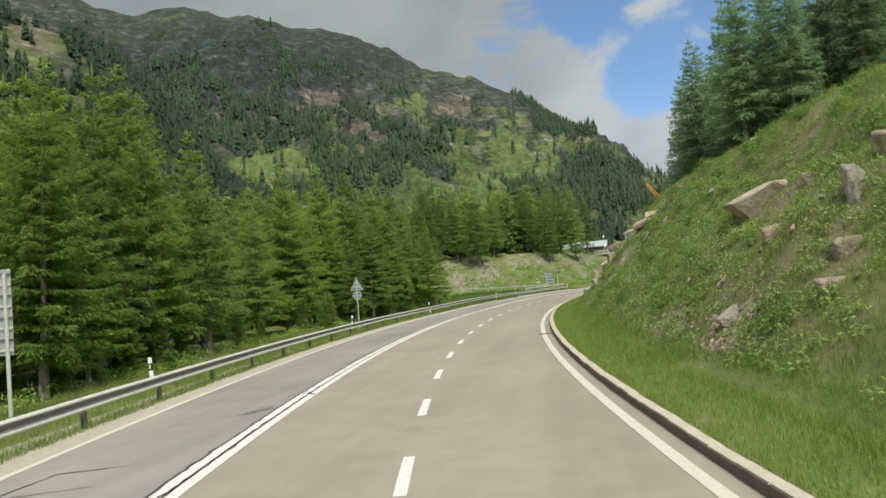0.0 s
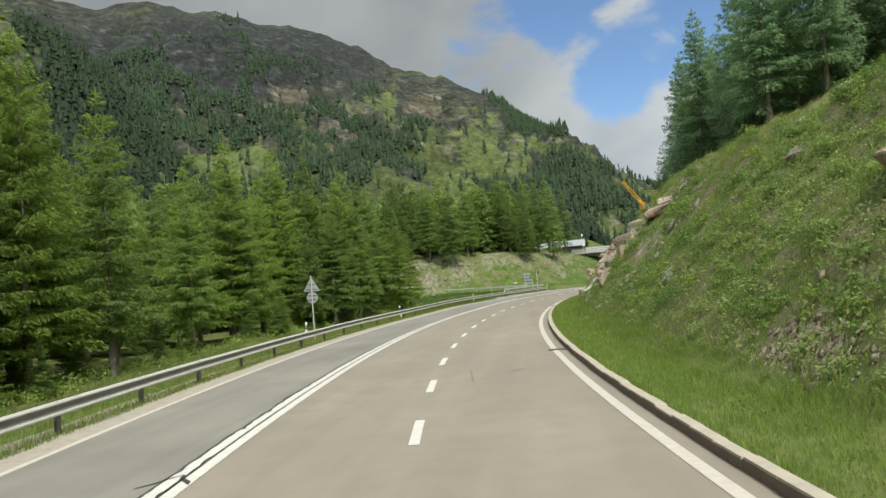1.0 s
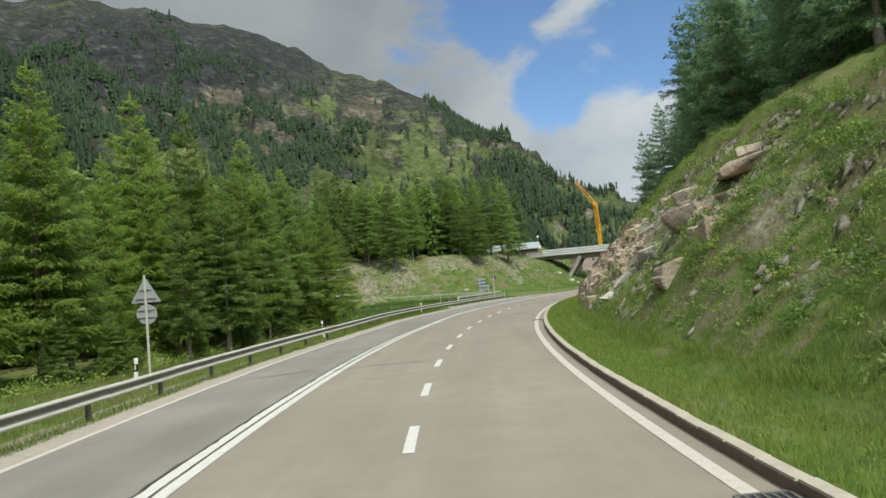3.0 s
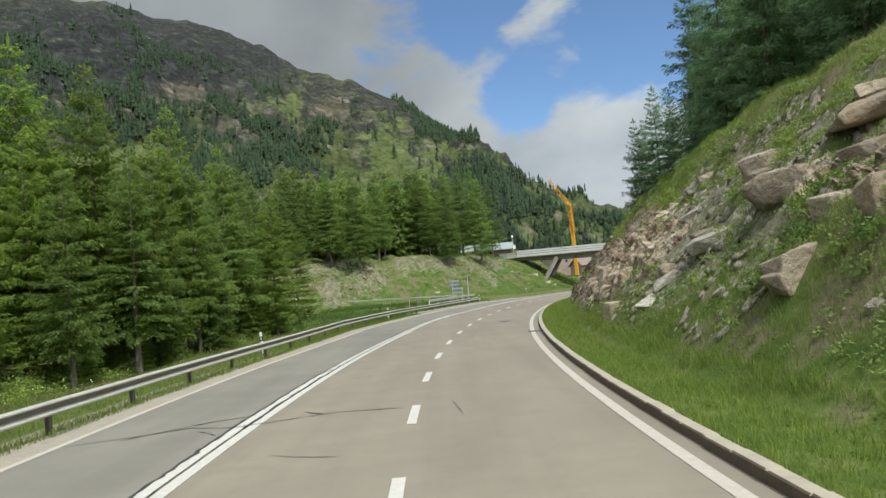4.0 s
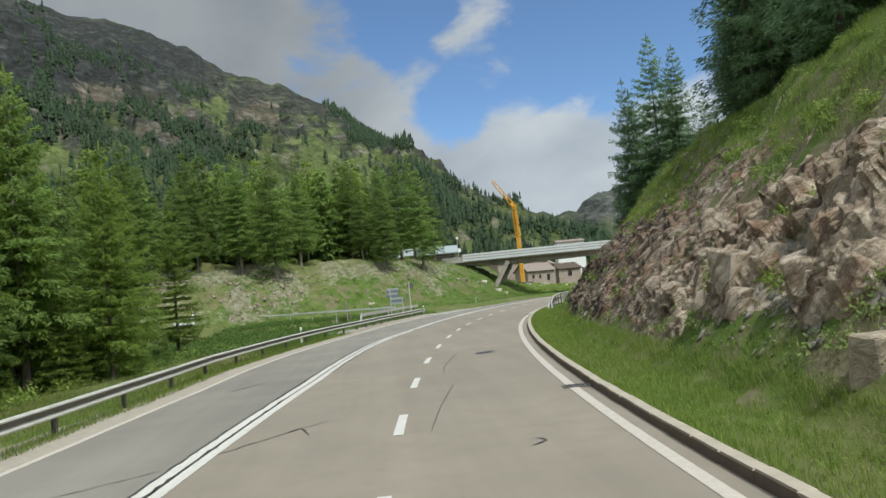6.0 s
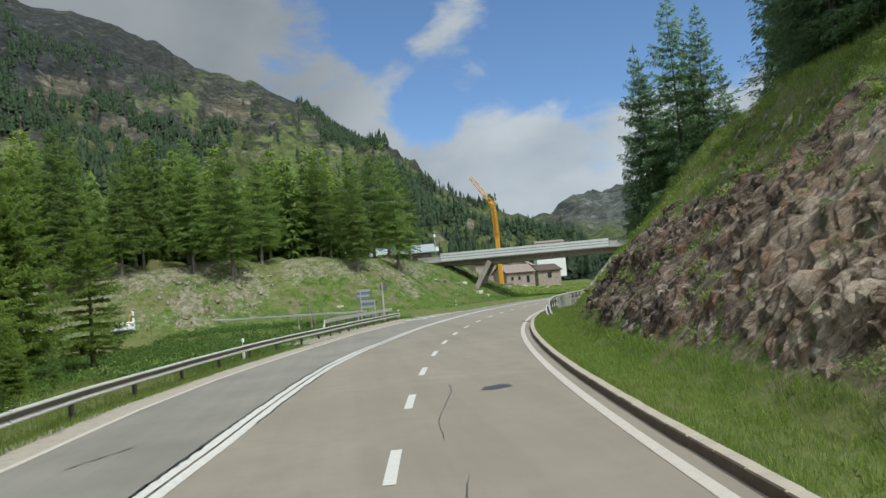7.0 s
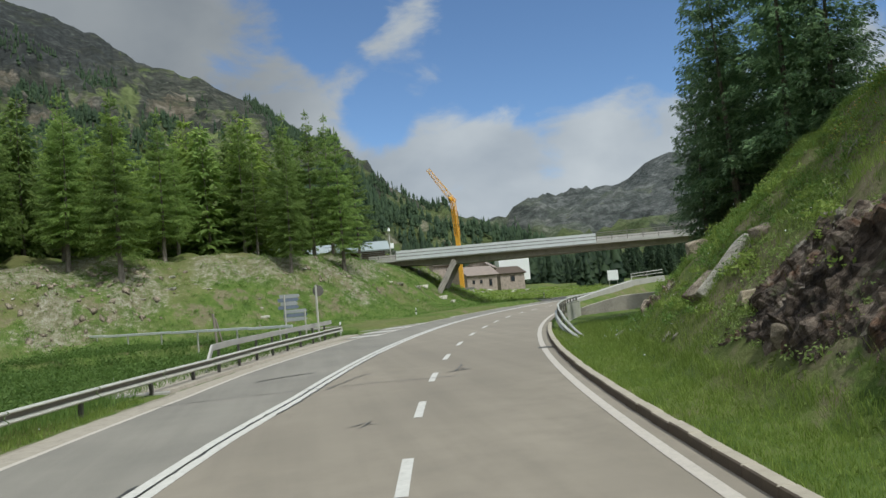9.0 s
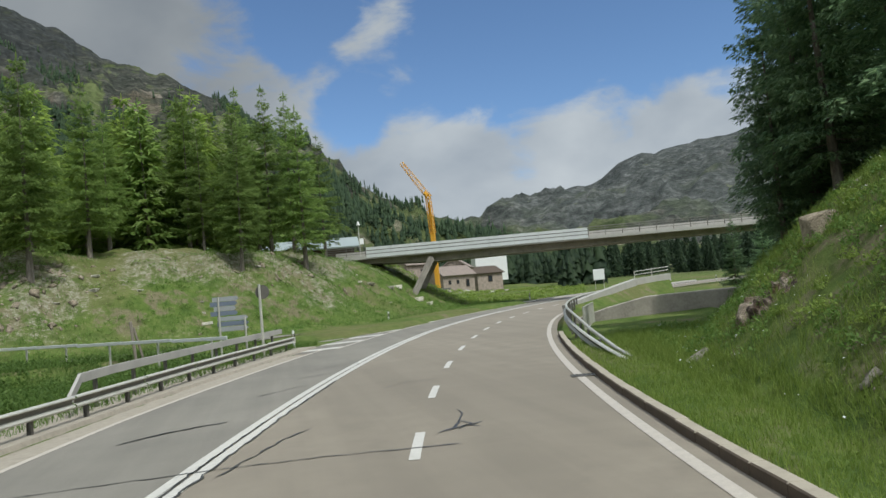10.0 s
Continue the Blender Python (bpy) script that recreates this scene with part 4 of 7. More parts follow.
cap = part("end_cap", bm, GALV, guard)
cap.matrix_basis = road_pose(134.05, RAIL_O + 0.03 + rail_shift(134), 0.60)

# second rail with a flat box beam on the culvert, behind the first one
par = thing("culvert_rail", "light grey flat-beam parapet rail behind the guard rail on the culvert", "guard rail")
bm = bmesh.new()
path = [(114.6, -10.55, 0.55), (115.6, -10.8, 1.08)] + [(115.6 + i * 1.9, -10.8 - 0.08 * i, 1.12) for i in range(1, 11)]
ring = [(-0.05, -0.13), (0.05, -0.13), (0.05, 0.13), (-0.05, 0.13)]
loops = [[bm.verts.new(on_road(s, o + q, z + w)) for q, w in ring] for s, o, z in path]
for a, b in zip(loops, loops[1:]):
    for k in range(4):
        bm.faces.new((a[k], a[(k + 1) % 4], b[(k + 1) % 4], b[k]))
bm.faces.new(loops[0]), bm.faces.new(loops[-1])
bmesh.ops.recalc_face_normals(bm, faces=bm.faces)
part("flat_beam", bm, CONCRETE, par)
for n in range(8):
    bm = bmesh.new()
    box(bm, 0.10, 0.10, 1.15, road_pose(116.6 + 2.4 * n, -10.95 - 0.1 * n, 0.40))
    part("post", bm, STEEL_DARK, par)
culvert = strip("culvert_slab", 109.5, 135, ((-11.9, -0.5), (-11.85, 0.10), (-9.78, 0.10), (-9.72, -0.03)), GRAVEL, 1.0)
tagged(culvert, "sandy slab of the culvert under the rails", "culvert", kind="structure")


bm = bmesh.new()
box(bm, 2.15, 0.3, 0.6, road_pose(109.45, -10.82, -0.21), 0.02)
tagged(part("culvert_edge", bm, CONCRETE), "pale concrete edge of the culvert slab", "culvert", kind="structure")


# side road behind the meadow, with its own rail
SIDE = ((36.5, 151.0), (31.0, 146.6), (26.0, 142.6), (20.5, 140.6), (15.5, 142.4), (8, 148))


def side_at(d):
    """Place and direction d metres along the side road."""
    for (ax, ay), (bx, by) in zip(SIDE, SIDE[1:]):
        ln = math.hypot(bx - ax, by - ay)
        if d <= ln or (bx, by) == SIDE[-1]:
            t = d / ln
            return Vector((ax + (bx - ax) * t, ay + (by - ay) * t, 0)), Vector(((bx - ax) / ln, (by - ay) / ln, 0))
        d -= ln


vs, fs = [], []
for i in range(18):
    p, d = side_at(i * 1.6)
    n = Vector((-d.y, d.x, 0))
    for k in (-1.7, 1.7):
        vs.append(p + n * k + Vector((0, 0, 0.42 if i > 6 else 0.05 + 0.06 * i)))
    if i:
        fs.append((2 * i - 2, 2 * i - 1, 2 * i + 1, 2 * i))
tagged(mesh_object("side_road", vs, fs, ASPHALT_OLD), "narrow grey side road along the foot of the bank", "road", kind="structure")
guard2 = thing("guard_rail", "galvanised guard rail across the meadow beside the side road", "guard rail")
a, b = Vector((23.1, 128.8, 1.27)), Vector((9.6, 148.3, 1.44))
d = (b - a).normalized()
turn = Matrix.Rotation(math.atan2(-d.x, d.y), 4, "Z")
for i in range(6):
    bm = bmesh.new()
    q = (b - a).length / 6
    box(bm, 0.07, q - 0.02, 0.17, Matrix.Translation(a.lerp(b, (i + 0.5) / 6) + Vector((0, 0, 0.015 * (i % 2)))) @ turn, 0.015)
    part("beam", bm, PARAPET, guard2)
    bm = bmesh.new()
    box(bm, 0.09, 0.09, 1.5, Matrix.Translation(a.lerp(b, (i + 0.3) / 6) + Vector((0, 0, -0.72))) @ turn @ pose(0.08, 0, 0), 0.01)
    part("post", bm, GALV, guard2)


# ---------------------------------------------------------------- marker posts and signs
def marker_post(s, o, z=0.0, lean=0.0):
    t = thing("marker_post", "white plastic roadside marker post with a black band", "marker post", "marker posts along the road", m=road_pose(s, o, z) @ pose(0, 0, 0, 0, lean, 0))
    bm = bmesh.new()
    box(bm, 0.12, 0.10, 0.62, pose(0, 0, 0.31), 0.02)
    box(bm, 0.12, 0.10, 0.20, pose(0, 0, 0.96), 0.02)
    part("post", bm, WHITE, t)
    bm = bmesh.new()
    box(bm, 0.124, 0.104, 0.24, pose(0, 0, 0.74, 0, 0, 0), 0.012)
    part("black_band", bm, BLACK, t)
    bm = bmesh.new()
    box(bm, 0.05, 0.012, 0.15, pose(0, -0.056, 0.76), 0.004)
    part("reflector", bm, REFLECT, t)
    return t


for s, o, lean in ((24.4, -10.6, -4), (51.2, -10.6, 3), (72.2, -10.0, -5), (101.2, -10.6, 0), (135.6, -11.3, 0), (158, -13.3, 0), (190, -11.5, 0), (215, 5.2, 0)):
    marker_post(s, o, 0.0, lean)


def ngon_plate(bm, pts, thick, m):
    vs = [bm.verts.new(m @ Vector((x, 0, z))) for x, z in pts]
    f = bm.faces.new(vs)
    r = bmesh.ops.extrude_face_region(bm, geom=[f])
    off = (m.to_3x3() @ Vector((0, thick, 0)))
    bmesh.ops.translate(bm, vec=off, verts=[v for v in r["geom"] if isinstance(v, bmesh.types.BMVert)])
    bmesh.ops.recalc_face_normals(bm, faces=bm.faces)


def sign_pair(s, o):
    t = thing("traffic_sign", "backs of triangular and round traffic signs on grey pole", "traffic sign", m=road_pose(s, o, 0.0, 6))
    bm = bmesh.new()
    rod(bm, (0, 0, -0.2), (0, 0, 3.78), 0.042)
    part("pole", bm, GALV, t)
    bm = bmesh.new()
    ngon_plate(bm, [(-0.46, 2.86), (0.46, 2.86), (0.47, 2.89), (0.02, 3.68), (-0.02, 3.68), (-0.47, 2.89)], 0.02, pose(0, 0.05, 0))
    tri = part("warning_plate", bm, SIGN_BACK, t)
    for z, w in ((2.98, 0.66), (3.27, 0.40)):
        bm = bmesh.new()
        box(bm, w, 0.03, 0.045, pose(0, 0.035, z), 0.006)
        part("bracket", bm, STEEL_DARK, tri)
    bm = bmesh.new()
    ngon_plate(bm, [(0.33 * math.cos(a), 2.48 + 0.33 * math.sin(a)) for a in [2 * math.pi * i / 28 for i in range(28)]], 0.02, pose(0, 0.05, 0))
    disc = part("round_plate", bm, SIGN_BACK, t)
    for z in (2.36, 2.60):
        bm = bmesh.new()
        box(bm, 0.56, 0.03, 0.045, pose(0, 0.035, z), 0.006)
        part("bracket", bm, STEEL_DARK, disc)
    return t


sign_pair(51.0, -10.0)

# tall board seen from behind
board = thing("sign_board", "back of a tall ribbed aluminium sign board on two posts", "road sign", m=road_pose(19.0, -11.85, 0.0, 8))
bm = bmesh.new()
box(bm, 1.5, 0.03, 2.32, pose(-0.75 + 0.14, 0.06, 2.95), 0.01)
part("panel", bm, SIGN_BACK, board)
for i in range(8):
    bm = bmesh.new()
    box(bm, 1.46, 0.05, 0.06, pose(-0.59, 0.03, 1.92 + 0.295 * i), 0.008)
    part("rib", bm, STEEL_DARK if i % 2 else GALV, board)
for x in (0.0, -1.15):
    bm = bmesh.new()
    rod(bm, (x, 0, -0.3), (x, 0, 4.0), 0.055)
    part("post", bm, GALV, board)

# direction signs by the side road's mouth
direction = thing("direction_signs", "stack of dark direction sign backs on two grey posts", "road sign", m=Matrix.Translation((23.55, 130.7, 0.0)) @ Matrix.Rotation(radians(-18), 4, "Z"))
for x in (-0.5, 0.75):
    bm = bmesh.new()
    rod(bm, (x, 0, -0.2), (x, 0, 3.3 if x < 0 else 2.2), 0.05)
    part("post", bm, GALV, direction)
for i, (x, w, z) in enumerate(((-0.15, 1.3, 3.06), (-0.25, 1.35, 2.82), (-0.2, 1.1, 2.58), (-0.25, 1.35, 2.34), (0.15, 1.5, 2.06), (0.15, 1.55, 1.80), (0.15, 1.5, 1.54))):
    bm = bmesh.new()
    ngon_plate(bm, [(x - w / 2, z), (x + w / 2 - 0.12, z), (x + w / 2, z + 0.11), (x + w / 2 - 0.12, z + 0.22), (x - w / 2, z + 0.22)], 0.025, pose(0, 0.06, 0))
    part("arm", bm, SIGN_BLUE if i % 2 else SIGN_BACK, direction)

pole = thing("traffic_sign", "round traffic sign seen from behind on a tall grey pole", "traffic sign", m=Matrix.Translation((25.05, 130.3, 0)) @ Matrix.Rotation(radians(-25), 4, "Z"))
bm = bmesh.new()
rod(bm, (0, 0, -0.3), (0, 0, 3.75), 0.07)
part("pole", bm, GALV, pole)
bm = bmesh.new()
ngon_plate(bm, [(0.12 + 0.36 * math.cos(a), 3.35 + 0.36 * math.sin(a)) for a in [2 * math.pi * i / 24 for i in range(24)]], 0.02, pose(0, 0.08, 0))
part("round_plate", bm, STEEL_DARK, pole)

# ---------------------------------------------------------------- bridge
BR0, BRX, BRY = Vector((54.5, 171.9, 0)), Vector((0.907, -0.42, 0)).normalized(), Vector((0.42, 0.907, 0)).normalized()


def br(l, d, z):
    """Along the bridge, behind its near face, height."""
    return BR0 + BRX * l + BRY * d + Vector((0, 0, z))


def bridge_solid(bm, l0, l1, d0, d1, prof0, prof1):
    """A bar along the bridge with (z0, z1) at both ends."""
    v = []
    for l, (za, zb) in ((l0, prof0), (l1, prof1)):
        for d, z in ((d0, za), (d1, za), (d1, zb), (d0, zb)):
            v.append(bm.verts.new(br(l, d, z)))
    for f in ((0, 1, 2, 3), (7, 6, 5, 4), (0, 4, 5, 1), (1, 5, 6, 2), (2, 6, 7, 3), (3, 7, 4, 0)):
        bm.faces.new([v[i] for i in f])
    bmesh.ops.recalc_face_normals(bm, faces=bm.faces)


bridge = thing("road_bridge", "slender concrete road bridge with a pale parapet and a slanted leg", "bridge")
bm = bmesh.new()
bridge_solid(bm, -14, 47.6, 0.0, 7.2, (7.05, 7.42), (7.05, 7.42))
part("deck", bm, CONCRETE, bridge)
bm = bmesh.new()
for a, b in ((-13, 0), (0, 20), (20, 47)):
    za = {-13: 6.7, 0: 6.1, 20: 6.3, 47: 6.6}
    bridge_solid(bm, a, b, 1.2, 6.0, (za[a], 7.05), (za[b], 7.05))
part("girder", bm, CONCRETE_DARK, bridge, "shaded grey concrete girder")
for i in range(9):
    a = -8.8 + 2.98 * i
    bm = bmesh.new()
    bridge_solid(bm, a, a + 2.97, 0.03, 0.06, (7.2, 8.40), (7.2, 8.40))
    part("parapet_backing", bm, GALV_DULL, bridge, "dull metal sheet behind the pale slats")
    for z0, z1 in ((7.2, 7.60), (7.69, 8.02), (8.11, 8.45)):
        bm = bmesh.new()
        bridge_solid(bm, a, a + 2.95, -0.07, 0.02, (z0, z1), (z0, z1))
        part("parapet_slat", bm, PARAPET, bridge, "pale smooth parapet slat")
for l0, l1, mat in ((-13.5, -8.9, STEEL_DARK), (18.1, 47, STEEL_DARK)):
    n = int((l1 - l0) / 2.0)
    for i in range(n + 1):
        bm = bmesh.new()
        rod(bm, br(l0 + i * (l1 - l0) / n, 0.05, 7.4), br(l0 + i * (l1 - l0) / n, 0.05, 8.5), 0.05)
        part("railing_post", bm, mat, bridge)
    for z in (7.75, 8.0, 8.25, 8.5):
        bm = bmesh.new()
        rod(bm, br(l0, 0.05, z), br(l1, 0.05, z), 0.035 if z < 8.5 else 0.05)
        part("railing_bar", bm, mat, bridge)
bm = bmesh.new()
for l0, l1 in ((-13.5, 47),):
    bridge_solid(bm, l0, l1, 7.1, 7.22, (7.3, 8.4), (7.3, 8.4))
part("far_parapet", bm, CONCRETE, bridge)
bm = bmesh.new()
beam(bm, (49.4, 171.3, 0.6), (53.6, 172.4, 6.5), 0.48, 0.6)
part("leg", bm, CONCRETE_DARK, bridge, "slanted square concrete leg")
bm = bmesh.new()
beam(bm, (52.4, 176.4, 0.6), (56.4, 177.4, 6.5), 0.48, 0.6)
part("leg", bm, CONCRETE_DARK, bridge)
bm = bmesh.new()
box(bm, 1.2, 6.8, 2.4, Matrix.Translation(br(-15.2, 3.6, 6.0)) @ Matrix.Rotation(math.atan2(-BRY.x, BRY.y), 4, "Z"), 0.05)
part("abutment", bm, CONCRETE_DARK, bridge)

low_wall = strip("low_wall", 166, 235, ((-9.55, -0.3), (-9.5, 0.2), (-9.2, 0.2), (-9.15, -0.05)), CONCRETE, 1.0)
tagged(low_wall, "low pale concrete kerb wall beyond the junction", "wall", kind="structure")
lamp = thing("lamp_post", "white lamp post with a small bell-shaped head by the bridge", "street lamp", m=Matrix.Translation(br(-9.6, 0.8, 7.4)))
bm = bmesh.new()
rod(bm, (0, 0, 0), (0, 0, 3.9), 0.07, 0.05)
part("pole", bm, GALV, lamp)
bm = bmesh.new()
rod(bm, (0, 0, 3.9), (0, 0, 4.35), 0.22, 0.10, 10)
part("head", bm, WHITE, lamp)
bm = bmesh.new()
box(bm, 0.5, 0.06, 0.7, pose(0.25, -0.1, 1.9), 0.01)
part("plate", bm, WHITE, lamp)


# ---------------------------------------------------------------- crane
def lattice_bar(bm, a, b, w0, w1, bays, r):
    """A square lattice girder from a to b."""
    a, b = Vector(a), Vector(b)
    q = (b - a).to_track_quat("Z", "Y").to_matrix()
    ux, uy = q.col[0], q.col[1]
    rings = []
    for i in range(bays + 1):
        t = i / bays
        w = (w0 + (w1 - w0) * t) / 2
        c = a.lerp(b, t)
        rings.append([c + ux * w * i1 + uy * w * i2 for i1, i2 in ((-1, -1), (1, -1), (1, 1), (-1, 1))])
    for i in range(bays + 1):
        for k in range(4):
            rod(bm, rings[i][k], rings[i][(k + 1) % 4], r * 0.6, None, 4)
            if i < bays:
                rod(bm, rings[i][k], rings[i + 1][k], r, None, 5)
                rod(bm, rings[i][k], rings[i + 1][(k + 1) % 4], r * 0.6, None, 4)


crane = thing("tower_crane", "orange-yellow self-erecting crane with a raised folded jib", "crane")
bm = bmesh.new()
beam(bm, (86.3, 243.2, 2.0), (85.9, 242.7, 15.5), 0.95, 0.95)
part("lower_mast", bm, YELLOW, crane)
bm = bmesh.new()
lattice_bar(bm, (85.9, 242.7, 15.5), (85.2, 242.1, 24.4), 1.0, 0.9, 9, 0.09)
beam(bm, (85.9, 242.7, 15.5), (85.35, 242.2, 22.6), 0.4, 0.4)
part("upper_mast", bm, YELLOW, crane)
bm = bmesh.new()
lattice_bar(bm, (85.6, 242.2, 23.6), (79.9, 243.2, 31.8), 1.1, 0.7, 9, 0.055)
part("jib", bm, YELLOW, crane)
bm = bmesh.new()
beam(bm, (85.2, 242.1, 24.0), (84.4, 242.0, 24.8), 0.6, 0.8)
part("head_block", bm, YELLOW, crane)
bm = bmesh.new()
box(bm, 4.2, 4.2, 1.2, pose(86.3, 243.2, 2.2, 0, 0, 25), 0.05)
part("base", bm, STEEL_DARK, crane)


# ---------------------------------------------------------------- houses
def house(name, label, m, w, d, wall_h, roof_h, wall, roof, windows=(), over=0.45, thick=0.28):
    """A gabled house: ridge along local x, front at -y."""
    t = thing(name, label, "house", m=m)
    bm = bmesh.new()
    pts = [(-d / 2, -4.0), (d / 2, -4.0), (d / 2, wall_h), (0, wall_h + roof_h), (-d / 2, wall_h)]
    a = [bm.verts.new((-w / 2, y, z)) for y, z in pts]
    b = [bm.verts.new((w / 2, y, z)) for y, z in pts]
    bm.faces.new(a), bm.faces.new(b[::-1])
    for i in range(5):
        bm.faces.new((a[i], b[i], b[(i + 1) % 5], a[(i + 1) % 5]))
    bmesh.ops.recalc_face_normals(bm, faces=bm.faces)
    part("wall", bm, wall, t)
    for sg in (-1, 1):
        bm = bmesh.new()
        n = Vector((0, sg * roof_h, d / 2)).normalized() * thick
        y1, z1 = sg * (d / 2 + over), wall_h - over * roof_h / (d / 2)
        quad = [Vector((-w / 2 - over, 0, wall_h + roof_h)), Vector((w / 2 + over, 0, wall_h + roof_h)), Vector((w / 2 + over, y1, z1)), Vector((-w / 2 - over, y1, z1))]
        lo = [bm.verts.new(v + n * 0.06) for v in quad]
        hi = [bm.verts.new(v + n) for v in quad]
        bm.faces.new(lo), bm.faces.new(hi)
        for i in range(4):
            bm.faces.new((lo[i], lo[(i + 1) % 4], hi[(i + 1) % 4], hi[i]))
        bmesh.ops.recalc_face_normals(bm, faces=bm.faces)
        part("roof", bm, roof, t)
    for x, z, ww, wh in windows:
        bm = bmesh.new()
        box(bm, ww, 0.12, wh, pose(x, -d / 2 - 0.02, z), 0.01)
        win = part("window", bm, WOOD_DARK, t)
        bm = bmesh.new()
        box(bm, ww * 0.8, 0.03, wh * 0.8, pose(x, -d / 2 - 0.085, z))
        part("pane", bm, DARK_GLASS, win)
    return t


house("stone_house", "old stone house with a slab roof and pale shutters", pose(94.6, 253.6, 2.1, 0, 0, 11), 9.5, 6.5, 3.6, 2.1, STONE_WALL, ROOF_STONE, ((-2.8, 1.9, 0.8, 1.0), (-0.4, 1.9, 0.8, 1.0), (2.6, 1.5, 1.0, 1.9)))
house("stone_house", "tall gabled stone house beside a lower one", pose(101.9, 264.9, 2.8, 0, 0, 56), 9, 7.6, 4.9, 2.4, STONE_WALL, ROOF_STONE, ((-1.5, 3.4, 0.8, 0.9), (1.6, 3.4, 0.8, 0.9)))
house("stone_house", "small pale stone house up the bank behind the bridge", pose(87.6, 262.0, 5.6, 0, 0, 20), 8, 6, 3.6, 1.9, STONE_WALL, ROOF_STONE, ((1.0, 2.0, 0.8, 0.9),))
house("barn", "dark-roofed timber barn in front of a white house", pose(113.6, 273.0, 2.7, 0, 0, 11), 9, 7, 3.2, 1.8, STONE_WALL, WOOD_DARK, ((0.0, 1.6, 1.6, 1.8),))
house("white_house", "white plastered house standing on a terrace", pose(123.0, 285.6, 7.7, 0, 0, -18), 9.5, 8, 7.4, 0.8, PLASTER, ROOF_STONE, (), 0.3)
shed = house("shed", "low shed with a long grey-green metal roof and open dark front", pose(38.0, 196.6, 6.9, 0, 0, -16), 26, 11, 2.7, 1.5, WOOD_DARK, ROOF_METAL, ((-5.0, 1.3, 2.6, 1.6), (0.5, 1.3, 2.6, 1.6), (5.5, 1.3, 2.2, 1.6)), 0.8, 0.22)

# ---------------------------------------------------------------- wall, fence and rail end on the right
wall = thing("retaining_wall", "weathered grey concrete retaining wall beside the road", "wall", kind="structure")
bm = bmesh.new()
TOP = ((41.0, 125.9, 0.35), (42.4, 124.8, 0.85), (44.0, 123.5, 1.28), (46.6, 121.4, 1.36), (49.0, 119.4, 1.40))
rows = []
for x, y, z in TOP:
    rows.append([bm.verts.new((x + q * 0.63, y + q * 0.78, zz)) for q, zz in ((-0.22, -1.9), (-0.22, z), (-0.18, z + 0.04), (0.18, z + 0.04), (0.22, z), (0.22, -1.9))])
for a, b in zip(rows, rows[1:]):
    for k in range(5):
        bm.faces.new((a[k], b[k], b[k + 1], a[k + 1]))
bm.faces.new(rows[0]), bm.faces.new(rows[-1])
bmesh.ops.recalc_face_normals(bm, faces=bm.faces)
part("wall_face", bm, WALL_STAINED, wall)

fence = thing("guard_rail", "galvanised guard rail and handrail tube sloping down beside the kerb", "guard rail")
TUBE = [(115.9, 5.3, 0.02), (119.0, 4.98, 0.30), (123.0, 4.70, 0.66), (127.5, 4.50, 0.98), (131, 4.42, 1.08)] + [(134 + 2.2 * i, 4.36, 1.10) for i in range(21)]
bm = bmesh.new()
loops = []
for i, p in enumerate(TUBE):
    d = (on_road(*TUBE[min(i + 1, len(TUBE) - 1)]) - on_road(*TUBE[max(i - 1, 0)])).normalized()
    side = d.cross(Vector((0, 0, 1))).normalized()
    loops.append([bm.verts.new(on_road(*p) + (side * math.cos(k * 0.6283) + side.cross(d) * math.sin(k * 0.6283)) * 0.065) for k in range(10)])
for a, b in zip(loops, loops[1:]):
    for k in range(10):
        bm.faces.new((a[k], a[(k + 1) % 10], b[(k + 1) % 10], b[k]))
bm.faces.new(loops[0]), bm.faces.new(loops[-1])
bmesh.ops.recalc_face_normals(bm, faces=bm.faces)
part("tube", bm, GALV, fence)
BEAM_S, BEAM_O, BEAM_Z = (116.6, 119, 123, 127.5, 131, 134, 180), (4.95, 4.72, 4.50, 4.34, 4.28, 4.25, 4.25), (0.02, 0.16, 0.36, 0.54, 0.60, 0.62, 0.62)


def right_rail(s, dz=0.0):
    return on_road(s, float(np.interp(s, BEAM_S, BEAM_O)), float(np.interp(s, BEAM_S, BEAM_Z)) + dz)


for i in range(30):
    a, b = right_rail(116.6 + 2.05 * i), right_rail(118.65 + 2.05 * i)
    d = (b - a).normalized()
    side = Vector((-d.y, d.x, 0)).normalized()
    m = Matrix((side, -d, side.cross(-d))).transposed().to_4x4()
    share("beam", RAIL2, Matrix.Translation((a + b) / 2) @ m, fence)
for i in range(24):
    q = 118.6 + 2.3 * i
    top = float(np.interp(q, [p[0] for p in TUBE], [p[2] for p in TUBE]))
    bm = bmesh.new()
    box(bm, 0.10, 0.12, top + 0.34, road_pose(q, float(np.interp(q, BEAM_S, BEAM_O)) + 0.12, (top - 0.36) / 2), 0.01)
    part("post", bm, STEEL_DARK, fence)
mesh_f = thing("bar_fence", "short grey fence panels of upright bars before the wall", "fence")
